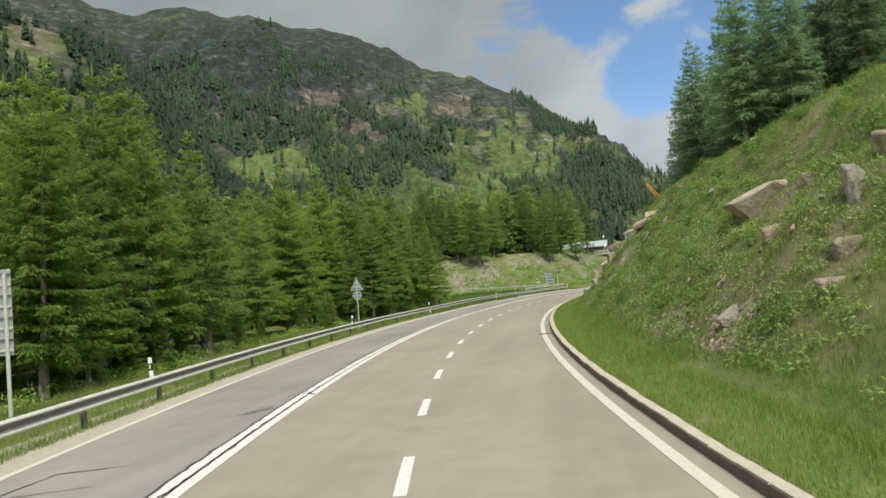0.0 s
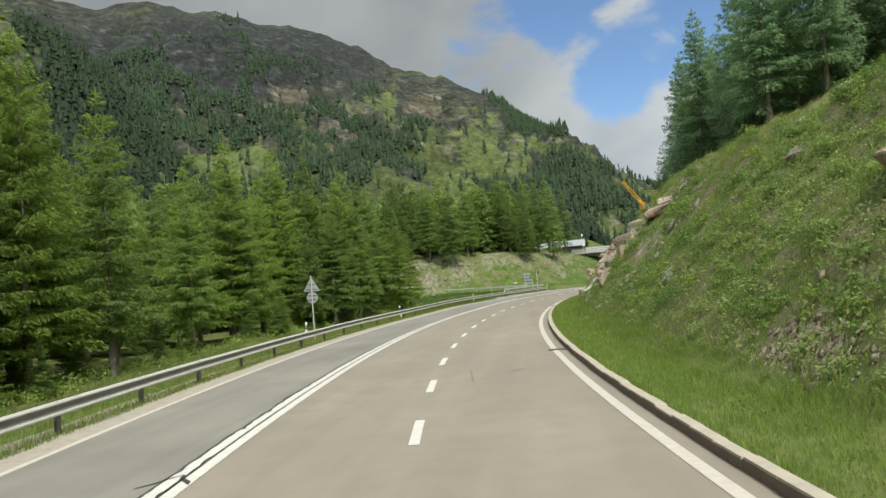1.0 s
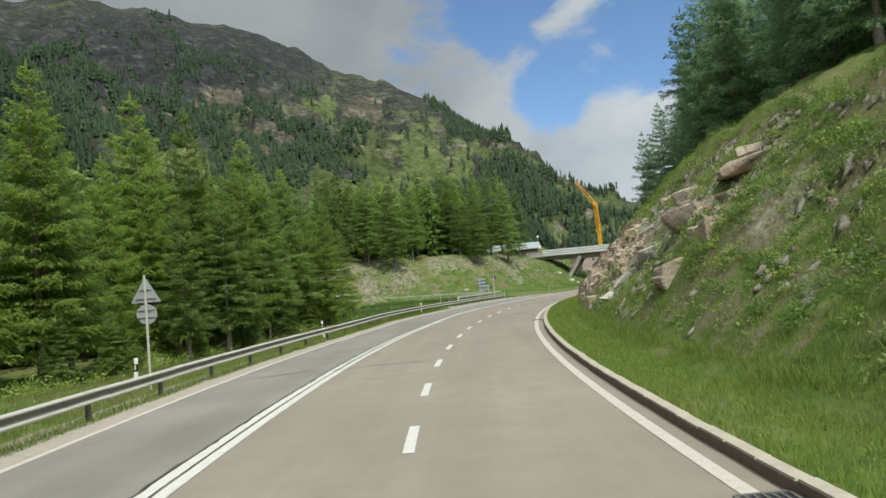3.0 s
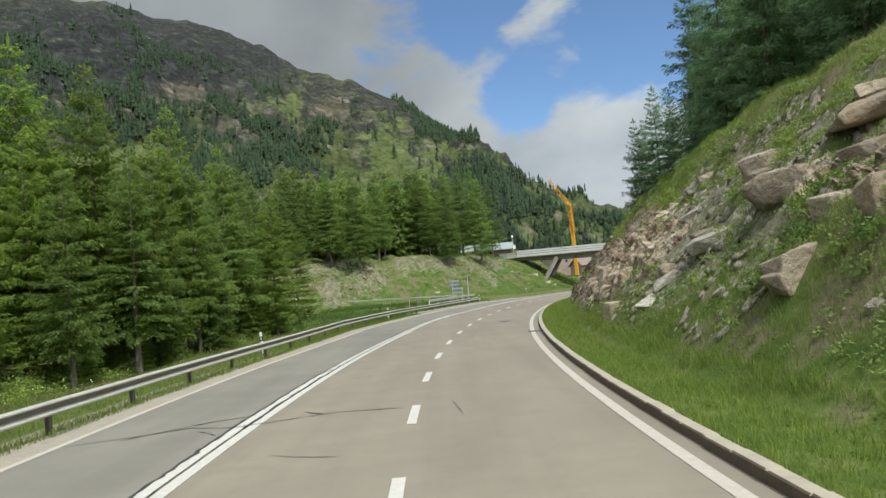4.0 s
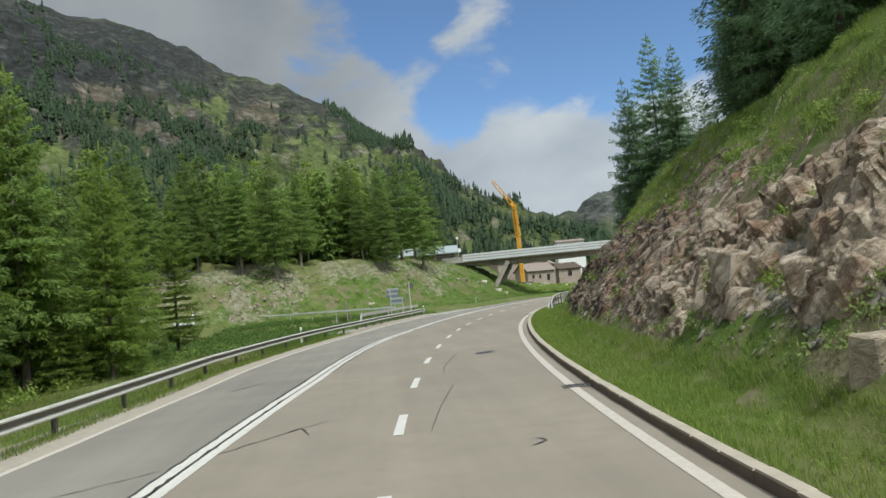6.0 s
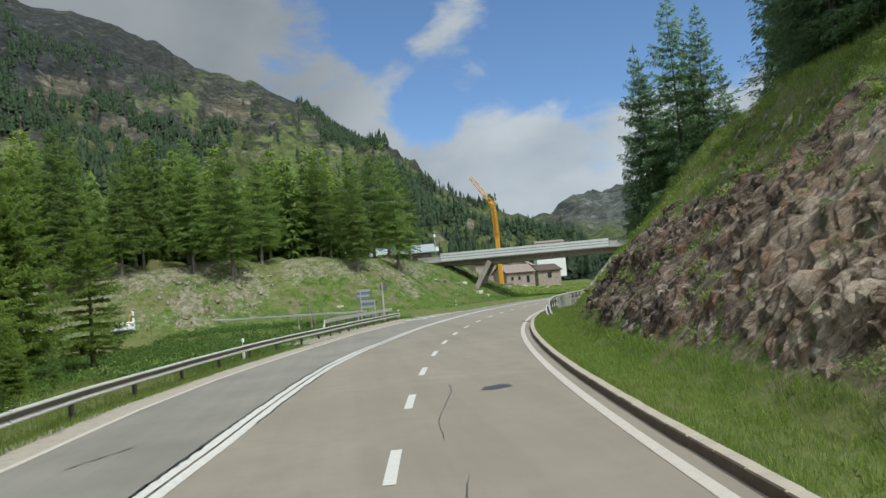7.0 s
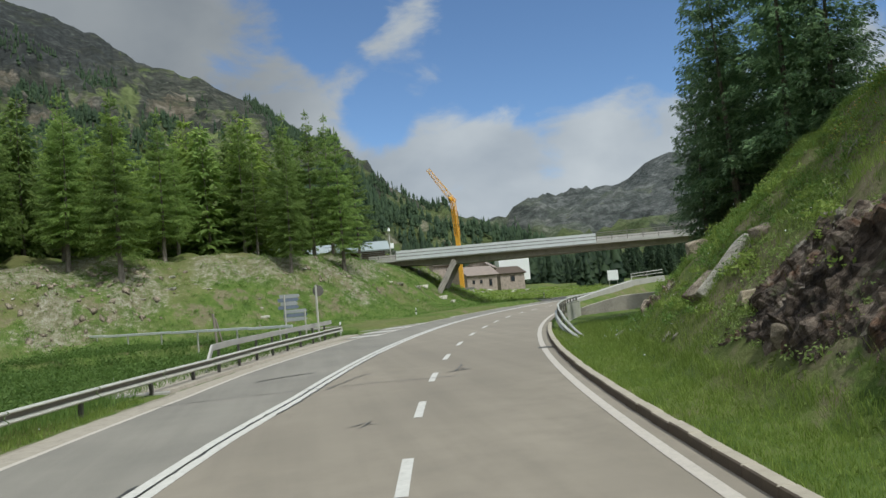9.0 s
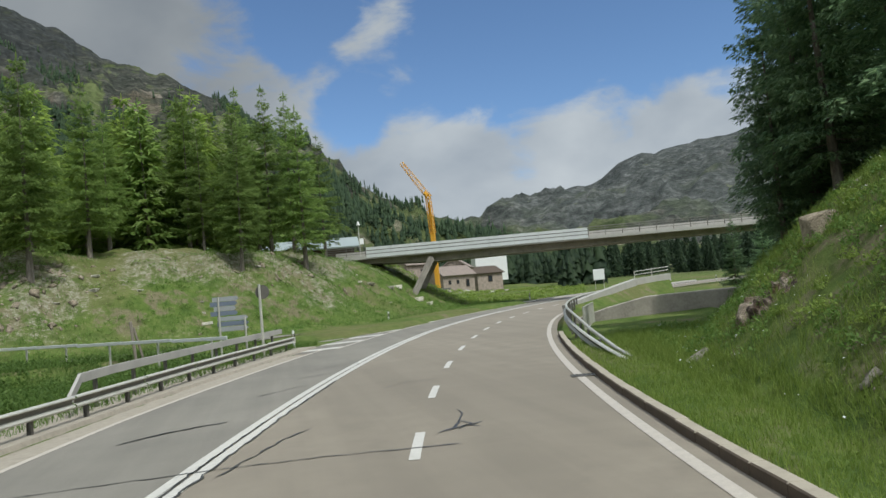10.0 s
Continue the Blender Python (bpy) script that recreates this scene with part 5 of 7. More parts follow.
for k in range(3):
    s0 = 130.0 + 1.75 * k
    frame_bm = bmesh.new()
    for z in (0.15, 1.22):
        beam(frame_bm, on_road(s0, 5.0 + 0.25 * k, z), on_road(s0 + 1.6, 5.25 + 0.25 * k, z), 0.05, 0.05)
    for q in (0.0, 1.6):
        beam(frame_bm, on_road(s0 + q, 5.0 + 0.25 * k + q * 0.156, -0.1), on_road(s0 + q, 5.0 + 0.25 * k + q * 0.156, 1.25), 0.06, 0.06)
    part("panel_frame", frame_bm, GALV, mesh_f)
    for i in range(1, 11):
        q = 0.145 * i
        bm = bmesh.new()
        rod(bm, on_road(s0 + q, 5.0 + 0.25 * k + q * 0.156, 0.15), on_road(s0 + q, 5.0 + 0.25 * k + q * 0.156, 1.22), 0.016, None, 5)
        part("upright", bm, GALV, mesh_f)

# a walled lane that climbs behind the retaining wall
lane = thing("lane_parapet", "pale concrete parapet of a lane curving behind the wall", "wall", kind="structure")
LANE = ((49.6, 139.4, 0.6), (53, 140.8, 1.1), (57.8, 143.6, 1.6), (62.0, 146.0, 2.0), (66.5, 146.5, 2.2))
bm = bmesh.new()
for a, b in zip(LANE, LANE[1:]):
    beam(bm, (a[0], a[1], a[2] - 0.35), (b[0], b[1], b[2] - 0.35), 0.5, 0.7)
part("parapet", bm, CONCRETE, lane)
vs, fs = [], []
for i, (x, y, z) in enumerate(LANE):
    for q, zz in ((0.0, z - 0.5), (0.9, z * 0.62), (2.2, z * 0.3), (4.0, -0.1)):
        vs.append((x - q * 0.55, y - q * 0.83, zz + 0.05 * math.sin(i * 2 + q)))
    if i:
        fs += [(4 * i + k, 4 * i + k + 1, 4 * i + k - 3, 4 * i + k - 4) for k in range(3)]
tagged(mesh_object("lane_bank", vs, fs, GROUND, smooth=True), "grassy embankment below the curving lane", "bank", kind="structure")
lane_rail = thing("steel_railing", "low grey railing on the lane's parapet", "railing")
bm = bmesh.new()
for a, b in zip(LANE[3:], LANE[4:]):
    for dz in (0.35, 0.65):
        rod(bm, (a[0], a[1], a[2] + dz), (b[0], b[1], b[2] + dz), 0.04)
part("bar", bm, GALV, lane_rail)
for a, b in zip(LANE[3:], LANE[4:]):
    for q in (0.0, 0.5):
        bm = bmesh.new()
        x, y, z = (a[k] + (b[k] - a[k]) * q for k in range(3))
        rod(bm, (x, y, z - 0.1), (x, y, z + 0.68), 0.04)
        part("post", bm, GALV, lane_rail)

# white drilling rig standing at the foot of the bank
rig = thing("snow_machine", "small white machine with an upright mast and yellow hose", "machine", m=Matrix.Translation((2.0, 144.2, ground_z(2.0, 144.2) + 0.05)) @ Matrix.Rotation(radians(12), 4, "Z") @ Matrix.Diagonal((0.85, 0.85, 1.0, 1)))
bm = bmesh.new()
box(bm, 2.5, 1.1, 0.55, pose(-0.55, 0, 0.55), 0.08)
box(bm, 0.8, 0.9, 0.4, pose(-0.75, 0, 0.98), 0.08)
box(bm, 0.7, 0.8, 0.3, pose(0.35, 0, 0.92), 0.06)
part("body", bm, WHITE, rig)
for y in (-0.5, 0.5):
    bm = bmesh.new()
    box(bm, 2.2, 0.28, 0.36, pose(-0.55, y, 0.18), 0.12)
    part("track", bm, BLACK, rig)
bm = bmesh.new()
box(bm, 0.24, 0.24, 2.1, pose(0.78, 0, 1.25, 0, -3, 0), 0.03)
mast = part("mast", bm, WHITE, rig)
for z, hh in ((1.55, 0.16), (2.22, 0.14)):
    bm = bmesh.new()
    box(bm, 0.27, 0.27, hh, pose(0.78, 0, z), 0.02)
    part("band", bm, BLACK, mast)
bm = bmesh.new()
hose = [(0.72, -0.2, 1.9), (0.45, -0.3, 1.75), (0.25, -0.35, 1.35), (0.2, -0.3, 1.0), (0.5, -0.25, 0.75)]
for a, b in zip(hose, hose[1:]):
    rod(bm, a, b, 0.045)
part("hose", bm, YELLOW, rig)

# old wooden post beside the side road's rail
stake = thing("wooden_post", "leaning weathered wooden post with a short brace", "post", m=Matrix.Translation((19.2, 136.6, 0.1)))
bm = bmesh.new()
box(bm, 0.16, 0.16, 2.5, pose(0, 0, 1.1, 0, -4, 0), 0.03)
part("post", bm, WOOD_GREY, stake)
bm = bmesh.new()
beam(bm, (0.45, 0.1, 0.2), (0.05, 0, 2.0), 0.12, 0.1)
part("brace", bm, WOOD_GREY, stake)

panel = thing("notice_board", "white square notice board on two posts", "sign", m=Matrix.Translation((102.3, 204.8, 0.5)) @ Matrix.Rotation(radians(-30), 4, "Z"))
bm = bmesh.new()
box(bm, 2.1, 0.06, 2.0, pose(0, 0, 2.2), 0.02)
part("panel", bm, WHITE, panel)
for x in (-0.8, 0.8):
    bm = bmesh.new()
    rod(bm, (x, 0.08, -1), (x, 0.08, 3.1), 0.05)
    part("post", bm, GALV, panel)


# ---------------------------------------------------------------- trees
def conifer_meshes(name, height, radius, seed, whorls, leaf, bare=0.12, droop=0.25, branches=6, spray=24, slim=0.85, trunk_r=0.0125, tuft=0.34, ragged=0.08, hang=0.16):
    """Trunk and crown of a spruce or larch: whorls of drooping limbs that carry flat sprays of needles."""
    r = random.Random(seed)
    bm = bmesh.new()
    rings = []
    for i in range(7):
        t = i / 6
        rad = height * trunk_r * (1 - t) ** 1.25 + 0.006
        if i == 0:
            rad *= 1.35
        c = Vector((math.sin(t * 3 + seed) * 0.05, math.cos(t * 2.3 + seed) * 0.05, t * height - (0.6 if i == 0 else 0)))
        rings.append([bm.verts.new(c + Vector((math.cos(a) * rad, math.sin(a) * rad, 0))) for a in [2 * math.pi * k / 7 for k in range(7)]])
    for a, b in zip(rings, rings[1:]):
        for k in range(7):
            bm.faces.new((a[k], a[(k + 1) % 7], b[(k + 1) % 7], b[k]))
    for f in bm.faces:
        f.smooth = True
    # dead stubs below the crown
    for i in range(10):
        z = height * (0.04 + bare * r.random())
        a = r.uniform(0, 6.283)
        d = Vector((math.cos(a), math.sin(a), r.uniform(-0.3, 0.1)))
        rod(bm, (0, 0, z), d * radius * r.uniform(0.2, 0.5) + Vector((0, 0, z)), 0.018, 0.006, 4)
    trunk = bpy.data.meshes.new("trunk")
    bm.to_mesh(trunk)
    bm.free()
    trunk.materials.append(BARK)

    vs, fs = [], []

    def kite(p, d, side, ln, w, sag):
        """A needle spray: a pointed blade bent along its middle."""
        k = len(vs)
        tip = p + d * ln + Vector((0, 0, -sag * ln))
        mid = p + d * ln * 0.45 + Vector((0, 0, 0.03 * ln))
        vs.extend((p, mid + side * w, tip, mid - side * w))
        fs.append((k, k + 1, k + 2, k + 3))

    up = Vector((0, 0, 1))
    for i in range(whorls):
        t = (i + r.random() * 0.9) / whorls
        z = height * (bare + (0.985 - bare) * t)
        full = (1 - t) ** slim
        low = min(1.0, 0.55 + t * 3.2)
        n = branches if t < 0.8 else max(4, branches - 2)
        a0 = r.uniform(0, 6.283)
        for b in range(n):
            if r.random() < ragged:
                continue
            a = a0 + 6.283 * b / n + r.uniform(-0.45, 0.45)
            ln = radius * (full * low * (r.uniform(0.78, 1.1) if r.random() < 0.85 else r.uniform(0.4, 0.75)) + 0.04)
            rise = 0.4 * t - droop * (1 - t) * r.uniform(0.4, 1.5)
            out = Vector((math.cos(a), math.sin(a), 0))
            side = Vector((-math.sin(a), math.cos(a), 0))
            zz = z + r.uniform(-0.3, 0.3) * height / whorls
            curl = 0.22 * (0.4 if t < 0.6 else 1)
            reach = 0.30 * ln + 0.05
            for k in range(max(6, int(spray * ln))):
                u = 0.04 + 0.96 * r.random()
                v = r.uniform(-1, 1) * reach * (1.08 - u)
                p = out * ln * u + side * v + Vector((0, 0, zz + ln * (rise * u + curl * u * u) - 0.12 * abs(v) - r.random() ** 2 * hang * ln * u))
                d = (out * r.uniform(0.25, 0.9) + side * (math.copysign(0.5, v) + r.uniform(-0.4, 0.4)) + up * r.uniform(-0.5, 0.1)).normalized()
                ln2 = tuft * r.uniform(0.6, 1.35) * (0.75 + 0.25 * full)
                kite(p, d, (d.cross(up) + up * r.uniform(-0.9, 0.9)).normalized(), ln2, ln2 * r.uniform(0.12, 0.21), r.uniform(0.0, 0.35))
            kite(out * ln * 0.86 + Vector((0, 0, zz + ln * (rise * 0.86 + curl * 0.74))), out, side, tuft * 0.9, tuft * 0.16, -rise * 0.3)
    kite(Vector((0, 0, height * 0.96)), Vector((0, 0, 1)), Vector((1, 0, 0)), height * 0.06, 0.06, 0)
    kite(Vector((0, 0, height * 0.96)), Vector((0, 0, 1)), Vector((0, 1, 0)), height * 0.06, 0.06, 0)
    crown = bpy.data.meshes.new("crown")
    crown.from_pydata(vs, [], fs)
    crown.materials.append(leaf)
    return trunk, crown


def first_tree(name, label, group, meshes):
    t = thing(name, label, "tree", group)
    share("trunk", meshes[0], Matrix.Identity(4), t)
    share("crown", meshes[1], Matrix.Identity(4), t)
    return t


def height_at(x, y):
    return float(land(np.array([x]), np.array([y]))[0])


LARCH, SPRUCE, DARK = "bright green feathery larch in the roadside forest", "mid-green spruce with layered drooping limbs", "tall dark spruce on the hill above the cutting"
LARCHES = [first_tree("larch_tree", LARCH, "forest trees", conifer_meshes("larch", 12.0, 2.8, 11 + i, 27, NEEDLE_LIGHT, 0.135, 0.22, 7, 92, 0.80, tuft=0.20, ragged=0.05)) for i in range(4)]
SPRUCES = [first_tree("spruce_tree", SPRUCE, "forest trees", conifer_meshes("spruce", 13.0, 2.6, 31 + i, 27, NEEDLE_MID, 0.175, 0.38, 7, 66, 0.78, tuft=0.24, ragged=0.20)) for i in range(5)]
DARKS = [first_tree("spruce_tree", DARK, "hill trees", conifer_meshes("dark", 14.0, 2.8, 51 + i, 28, NEEDLE_DARK, 0.10, 0.40, 7, 58, 0.70, 0.011, 0.25, 0.10, 0.26)) for i in range(4)]
BACKS = [first_tree("larch_tree", LARCH, "forest trees", conifer_meshes("larch", 12.0, 2.8, 71 + i, 25, NEEDLE_LIGHT, 0.06, 0.20, 6, 12, 0.80, 0.0125, 0.7)) for i in range(3)]
BACKS += [first_tree("spruce_tree", SPRUCE, "forest trees", conifer_meshes("spruce", 12.0, 2.5, 81 + i, 25, NEEDLE_MID, 0.10, 0.36, 6, 12, 0.80, 0.0125, 0.7)) for i in range(3)]
used = set()


def plant(kinds, x, y, h, r, sink=0.15):
    src = kinds[r.randrange(len(kinds))]
    k = h / (12.0 if src in LARCHES + BACKS else 13.0 if src in SPRUCES else 14.0)
    m = Matrix.Translation((x, y, height_at(x, y) - sink)) @ Matrix.Rotation(r.uniform(0, 6.283), 4, "Z") @ Matrix.Rotation(r.gauss(0, 0.02), 4, "X") @ Matrix.Diagonal((k * r.uniform(0.9, 1.15), k * r.uniform(0.9, 1.15), k, 1))
    if src.name not in used:
        used.add(src.name)
        src.matrix_basis = m
        return src
    t = copy_thing(src, Matrix.Identity(4))
    t.matrix_basis = m
    return t


def scatter(count, where, gap, seed):
    """Up to count places that where() gives, at least gap apart."""
    r = random.Random(seed)
    out = []
    for _ in range(count * 30):
        p = where(r)
        if p and all((p[0] - q[0]) ** 2 + (p[1] - q[1]) ** 2 > gap * gap for q in out):
            out.append(p)
            if len(out) >= count:
                break
    return out


r = random.Random(77)
# roadside forest on the left


def left_wood(r):
    s, q = r.uniform(8, 112), 15.2 + 38 * r.random() ** 1.5
    if s < 24 and q < 22:
        return None
    if s > 88 and q < 15 + (s - 88) * 0.55:
        return None
    p = on_road(s, -q)
    return (p.x, p.y) if bank_distance(np.array([p.x]), np.array([p.y]))[0] < -6 else None


for x, y in scatter(165, left_wood, 2.75, 3):
    s, o = to_road(np.array([x]), np.array([y]))
    h = r.uniform(10.5, 15.5) * (0.82 if -o[0] < 17.5 else 1.0) + (1.5 if s[0] < 50 and -o[0] > 18 else 0)
    plant(BACKS if -o[0] > 27 else LARCHES if r.random() < (0.72 if s[0] < 48 else 0.35) else SPRUCES, x, y, h, r)


# young trees along the forest's edge
for i in range(70):
    s = r.uniform(24, 96)
    if s < 52 and r.random() < 0.55:
        continue
    p = on_road(s, -(14.8 + 3.2 * r.random() + max(0, s - 80) * 0.1))
    plant(LARCHES if r.random() < 0.75 else SPRUCES, p.x, p.y, r.uniform(1.8, 5.2), r, 0.45)
for s, q, h in ((28.5, 18, 13.5), (33.75, 20, 16), (33.5, 18, 15), (40.75, 21, 18), (36.25, 17, 14.5), (27.5, 16.5, 11.5), (29.25, 16, 11), (57.5, 18, 14.5), (69.25, 20, 16.5), (71.75, 18, 16), (78, 17.5, 15), (86, 18, 14.5), (53.5, 19, 12)):
    p = on_road(s, -q)
    plant(LARCHES, p.x, p.y, h, r)
for x, y, h in ((0.1, 107.5, 12.5), (2.9, 111.4, 11.0)):
    plant(LARCHES, x, y, h, r)


# trees on the bank
def bank_wood(r):
    x, y = r.uniform(-60, 46), r.uniform(118, 215)
    d = bank_distance(np.array([x]), np.array([y]))[0]
    lo = 9.5 + 3 * math.sin(x * 0.35)
    return (x, y) if lo < d < 40 and r.random() < 1.25 - d / 40 else None


for x, y in scatter(138, bank_wood, 2.7, 9):
    way = math.degrees(math.atan2(x - 18, y - 93))
    if math.hypot(x - 40, y - 196) > 12 and (not 11.5 < way < 19.8 or r.random() < 0.3):
        plant(BACKS if bank_distance(np.array([x]), np.array([y]))[0] > 20 else SPRUCES if r.random() < 0.93 else LARCHES, x, y, r.uniform(11.5, 18.0), r)


# dark trees on the right hill, back from the rim of the cutting
def right_wood(r):
    s, o = r.uniform(60, 122), 16.5 + 24 * r.random() ** 1.3
    if s > 97 and o < 14.6 + (s - 97) * 0.44 or s < 78 and o < 19.5:
        return None
    p = on_road(s, o)
    return (p.x, p.y)


for x, y in scatter(80, right_wood, 2.8, 21):
    plant(DARKS, x, y, r.uniform(11, 16), r)
for s, o, h in ((124.5, 13.9, 15.5), (120.5, 13.2, 14.5), (118.5, 15.0, 16), (122.5, 16.4, 15), (116.8, 16.4, 13.5), (125, 14.4, 12), (127, 17.5, 13), (123.5, 12.2, 10), (130, 15.5, 12), (129, 20, 14), (134, 19, 13), (139, 21, 13), (145, 23, 14), (150, 26, 13), (137, 25, 14)):
    p = on_road(s, o)
    plant(DARKS, p.x, p.y, h, r)
for x, y, h in ((66, 138, 7.5), (68, 134, 11), (60, 126, 9), (73, 141, 9)):
    plant(DARKS, x, y, h, r)


# ---------------------------------------------------------------- rocks
def boulder(s, o, w, h, seed, mat, label, depth=None, tilt=(0, 0), z=None, yaw=None, undercut=1.0):
    """An angular block: a hull of jittered corners, edges worn, half sunk into the slope."""
    r = random.Random(seed)
    bm = bmesh.new()
    d = depth or w * r.uniform(0.6, 0.9)
    for n in range(8):
        v = Vector((1 if n & 1 else -1, 1 if n & 2 else -1, 1 if n & 4 else -1))
        v = Vector((v.x * r.uniform(0.40, 1.0), v.y * r.uniform(0.40, 1.0), v.z * r.uniform(0.55, 1.0)))
        if v.z < 0:
            v.x, v.y = v.x * undercut, v.y * undercut
        bm.verts.new((v.x * w / 2, v.y * d / 2, v.z * h / 2))
    for _ in range(5 if undercut == 1 else 2):
        v = Vector((r.uniform(-1, 1), r.uniform(-1, 1), r.uniform(-0.8, 1)))
        v *= 0.97 / max(abs(v.x), abs(v.y), abs(v.z))
        bm.verts.new((v.x * w / 2, v.y * d / 2, v.z * h / 2))
    hull = bmesh.ops.convex_hull(bm, input=bm.verts)
    bmesh.ops.delete(bm, geom=list({g for g in hull["geom_interior"] + hull["geom_unused"] if isinstance(g, bmesh.types.BMVert)}), context="VERTS")
    bmesh.ops.dissolve_limit(bm, angle_limit=radians(9), verts=bm.verts, edges=bm.edges)
    bmesh.ops.bevel(bm, geom=list(bm.edges), offset=0.025 * min(w, h, d) + 0.008, segments=1, affect="EDGES", profile=0.5)
    bmesh.ops.triangulate(bm, faces=bm.faces)
    bmesh.ops.subdivide_edges(bm, edges=[e for e in bm.edges if e.calc_length() > 0.3], cuts=1)
    for v in bm.verts:
        v.co += Vector(noise.noise_vector(v.co * 2.3 + Vector((seed, 0, 0)))) * 0.035 * min(w, h)
    me = bpy.data.meshes.new("boulder")
    bm.to_mesh(me)
    bm.free()
    me.materials.append(mat)
    ob = new("boulder", me)
    p = on_road(s, o)
    zz = height_at(p.x, p.y) - h * 0.06 if z is None else z
    turn = r.uniform(-35, 35) if yaw is None else yaw
    ob.matrix_basis = road_pose(s, o, zz, turn) @ pose(0, 0, 0, tilt[0] + r.uniform(-8, 8), tilt[1] + r.uniform(-8, 8), 0)
    return tagged(ob, label, "rock", "rocks on the slope")


SLAB = "pale flat slab of rock tilted on the grassy slope"
BLOCK = "angular pale boulder half buried in the grassy slope"
TALL = "tall upright grey boulder on the grassy slope"
RUST = "reddish angular boulder at the cliff"
def place_rocks(seed, rows):
    for i, (s, o, w, h, mat, label, tilt) in enumerate(rows):
        boulder(s, o, w, h, seed + i, mat, label, tilt=tilt)


place_rocks(100, (
    (16.5, 9.5, 0.75, 1.3, ROCK_STONE, TALL, (0, 6)), (15.4, 8.6, 0.8, 0.6, ROCK_PALE, BLOCK, (0, -12)),
    (14.6, 7.8, 0.8, 0.5, ROCK_PALE, BLOCK, (0, 0)), (19.6, 8.8, 0.8, 0.5, ROCK_PALE, BLOCK, (0, 0)), (21.5, 10.9, 0.9, 0.6, ROCK_PALE, BLOCK, (0, 0)),
    (17.0, 10.6, 0.9, 0.7, ROCK_PALE, BLOCK, (0, 0)), (23.0, 9.2, 0.7, 0.4, ROCK_PALE, BLOCK, (0, 0)), (54.9, 11.1, 2.2, 0.75, ROCK_CLIFF, SLAB, (0, -10)),
    (55.6, 11.9, 1.7, 0.5, ROCK_PALE, SLAB, (0, -6)),
))
boulder(23.6, 9.9, 2.6, 1.5, 98, ROCK_PALE, "large flat-topped block jutting out of the grassy slope", 2.0, (4, -22), yaw=10, undercut=0.35)
place_rocks(110, (
    (54.0, 10.4, 1.4, 0.9, ROCK_CLIFF, BLOCK, (0, -12)), (51.6, 7.2, 1.2, 0.6, ROCK_PALE, SLAB, (0, -20)), (50.0, 8.3, 1.0, 1.2, ROCK_PALE, TALL, (0, -10)),
    (44.5, 9.3, 0.5, 0.7, ROCK_PALE, BLOCK, (0, 0)), (59.9, 10.4, 1.6, 1.1, ROCK_CLIFF, BLOCK, (0, -10)), (66.1, 7.7, 1.27, 1.04, ROCK_FACE, RUST, (0, 0)),
    (51.9, 7.5, 1.5, 0.7, ROCK_PALE, SLAB, (0, -14)), (55.9, 9.2, 2.0, 1.1, ROCK_CLIFF, RUST, (0, -12)), (61.4, 8.8, 1.0, 0.65, ROCK_PALE, BLOCK, (0, -8)),
    (68.7, 10.7, 1.4, 0.7, ROCK_PALE, SLAB, (0, -12)),
))
place_rocks(120, (
    (62.1, 7.6, 0.8, 0.6, ROCK_PALE, BLOCK, (0, 0)), (61.7, 6.9, 0.7, 0.45, ROCK_PALE, BLOCK, (0, 0)), (65.9, 6.3, 0.9, 0.85, ROCK_PALE, BLOCK, (0, 0)),
    (52.4, 8.6, 1.1, 1.3, ROCK_CLIFF, TALL, (0, -10)), (59.2, 10.0, 1.2, 0.9, ROCK_CLIFF, RUST, (0, -8)), (72.6, 7.3, 1.44, 1.20, ROCK_FACE, RUST, (0, 0)),
    (74.0, 8.6, 1.36, 1.04, ROCK_FACE, RUST, (0, 0)), (69.6, 7.6, 1.53, 1.52, ROCK_FACE, RUST, (0, -10)), (67.8, 10.9, 1.2, 0.6, ROCK_PALE, SLAB, (0, -12)),
    (71.8, 6.9, 1.02, 0.80, ROCK_FACE, RUST, (0, 0)),
))
place_rocks(130, (
    (102.3, 7.4, 0.9, 0.4, ROCK_PALE, SLAB, (0, 0)),
    (98.8, 6.5, 0.6, 0.6, ROCK_PALE, BLOCK, (0, 0)), (113.8, 7.8, 0.8, 0.5, ROCK_PALE, BLOCK, (0, 0)),
    (113.2, 7.4, 0.9, 0.7, ROCK_CLIFF, RUST, (0, 0)), (113.6, 9.4, 1.0, 0.9, ROCK_PALE, BLOCK, (0, 0)),
))
for i, (s, o, w, h, d, tilt) in enumerate(((59.8, 8.4, 1.7, 0.6, 1.6, -18), (68.3, 10.8, 1.5, 0.35, 1.6, -20), (61.5, 7.5, 1.3, 0.4, 1.3, -26), (61.2, 6.7, 0.85, 0.28, 0.9, -34), (59.5, 7.0, 0.7, 0.25, 0.7, -30), (64.2, 9.2, 1.1, 0.35, 1.0, -24), (57.0, 9.6, 1.2, 0.4, 1.1, -22))):
    boulder(s, o, w, h, 300 + i, ROCK_SLAB, SLAB, d, (0, tilt))
for i, (x, y, w, h) in enumerate(((50.6, 170.3, 1.3, 0.8), (51.6, 169.5, 0.9, 0.6), (48.2, 170.6, 1.2, 0.6), (46.8, 169.4, 0.9, 0.5))):
    sx, ox = to_road(np.array([x]), np.array([y]))
    boulder(float(sx[0]), float(ox[0]), w, h, 340 + i, ROCK_SLAB, "pale boulder at the foot of the bridge's leg")
boulder(105.5, 7.95, 2.4, 0.6, 363, ROCK_SLAB, "long pale slab leaning against the grassy slope", 1.0, (0, -44), yaw=-12)
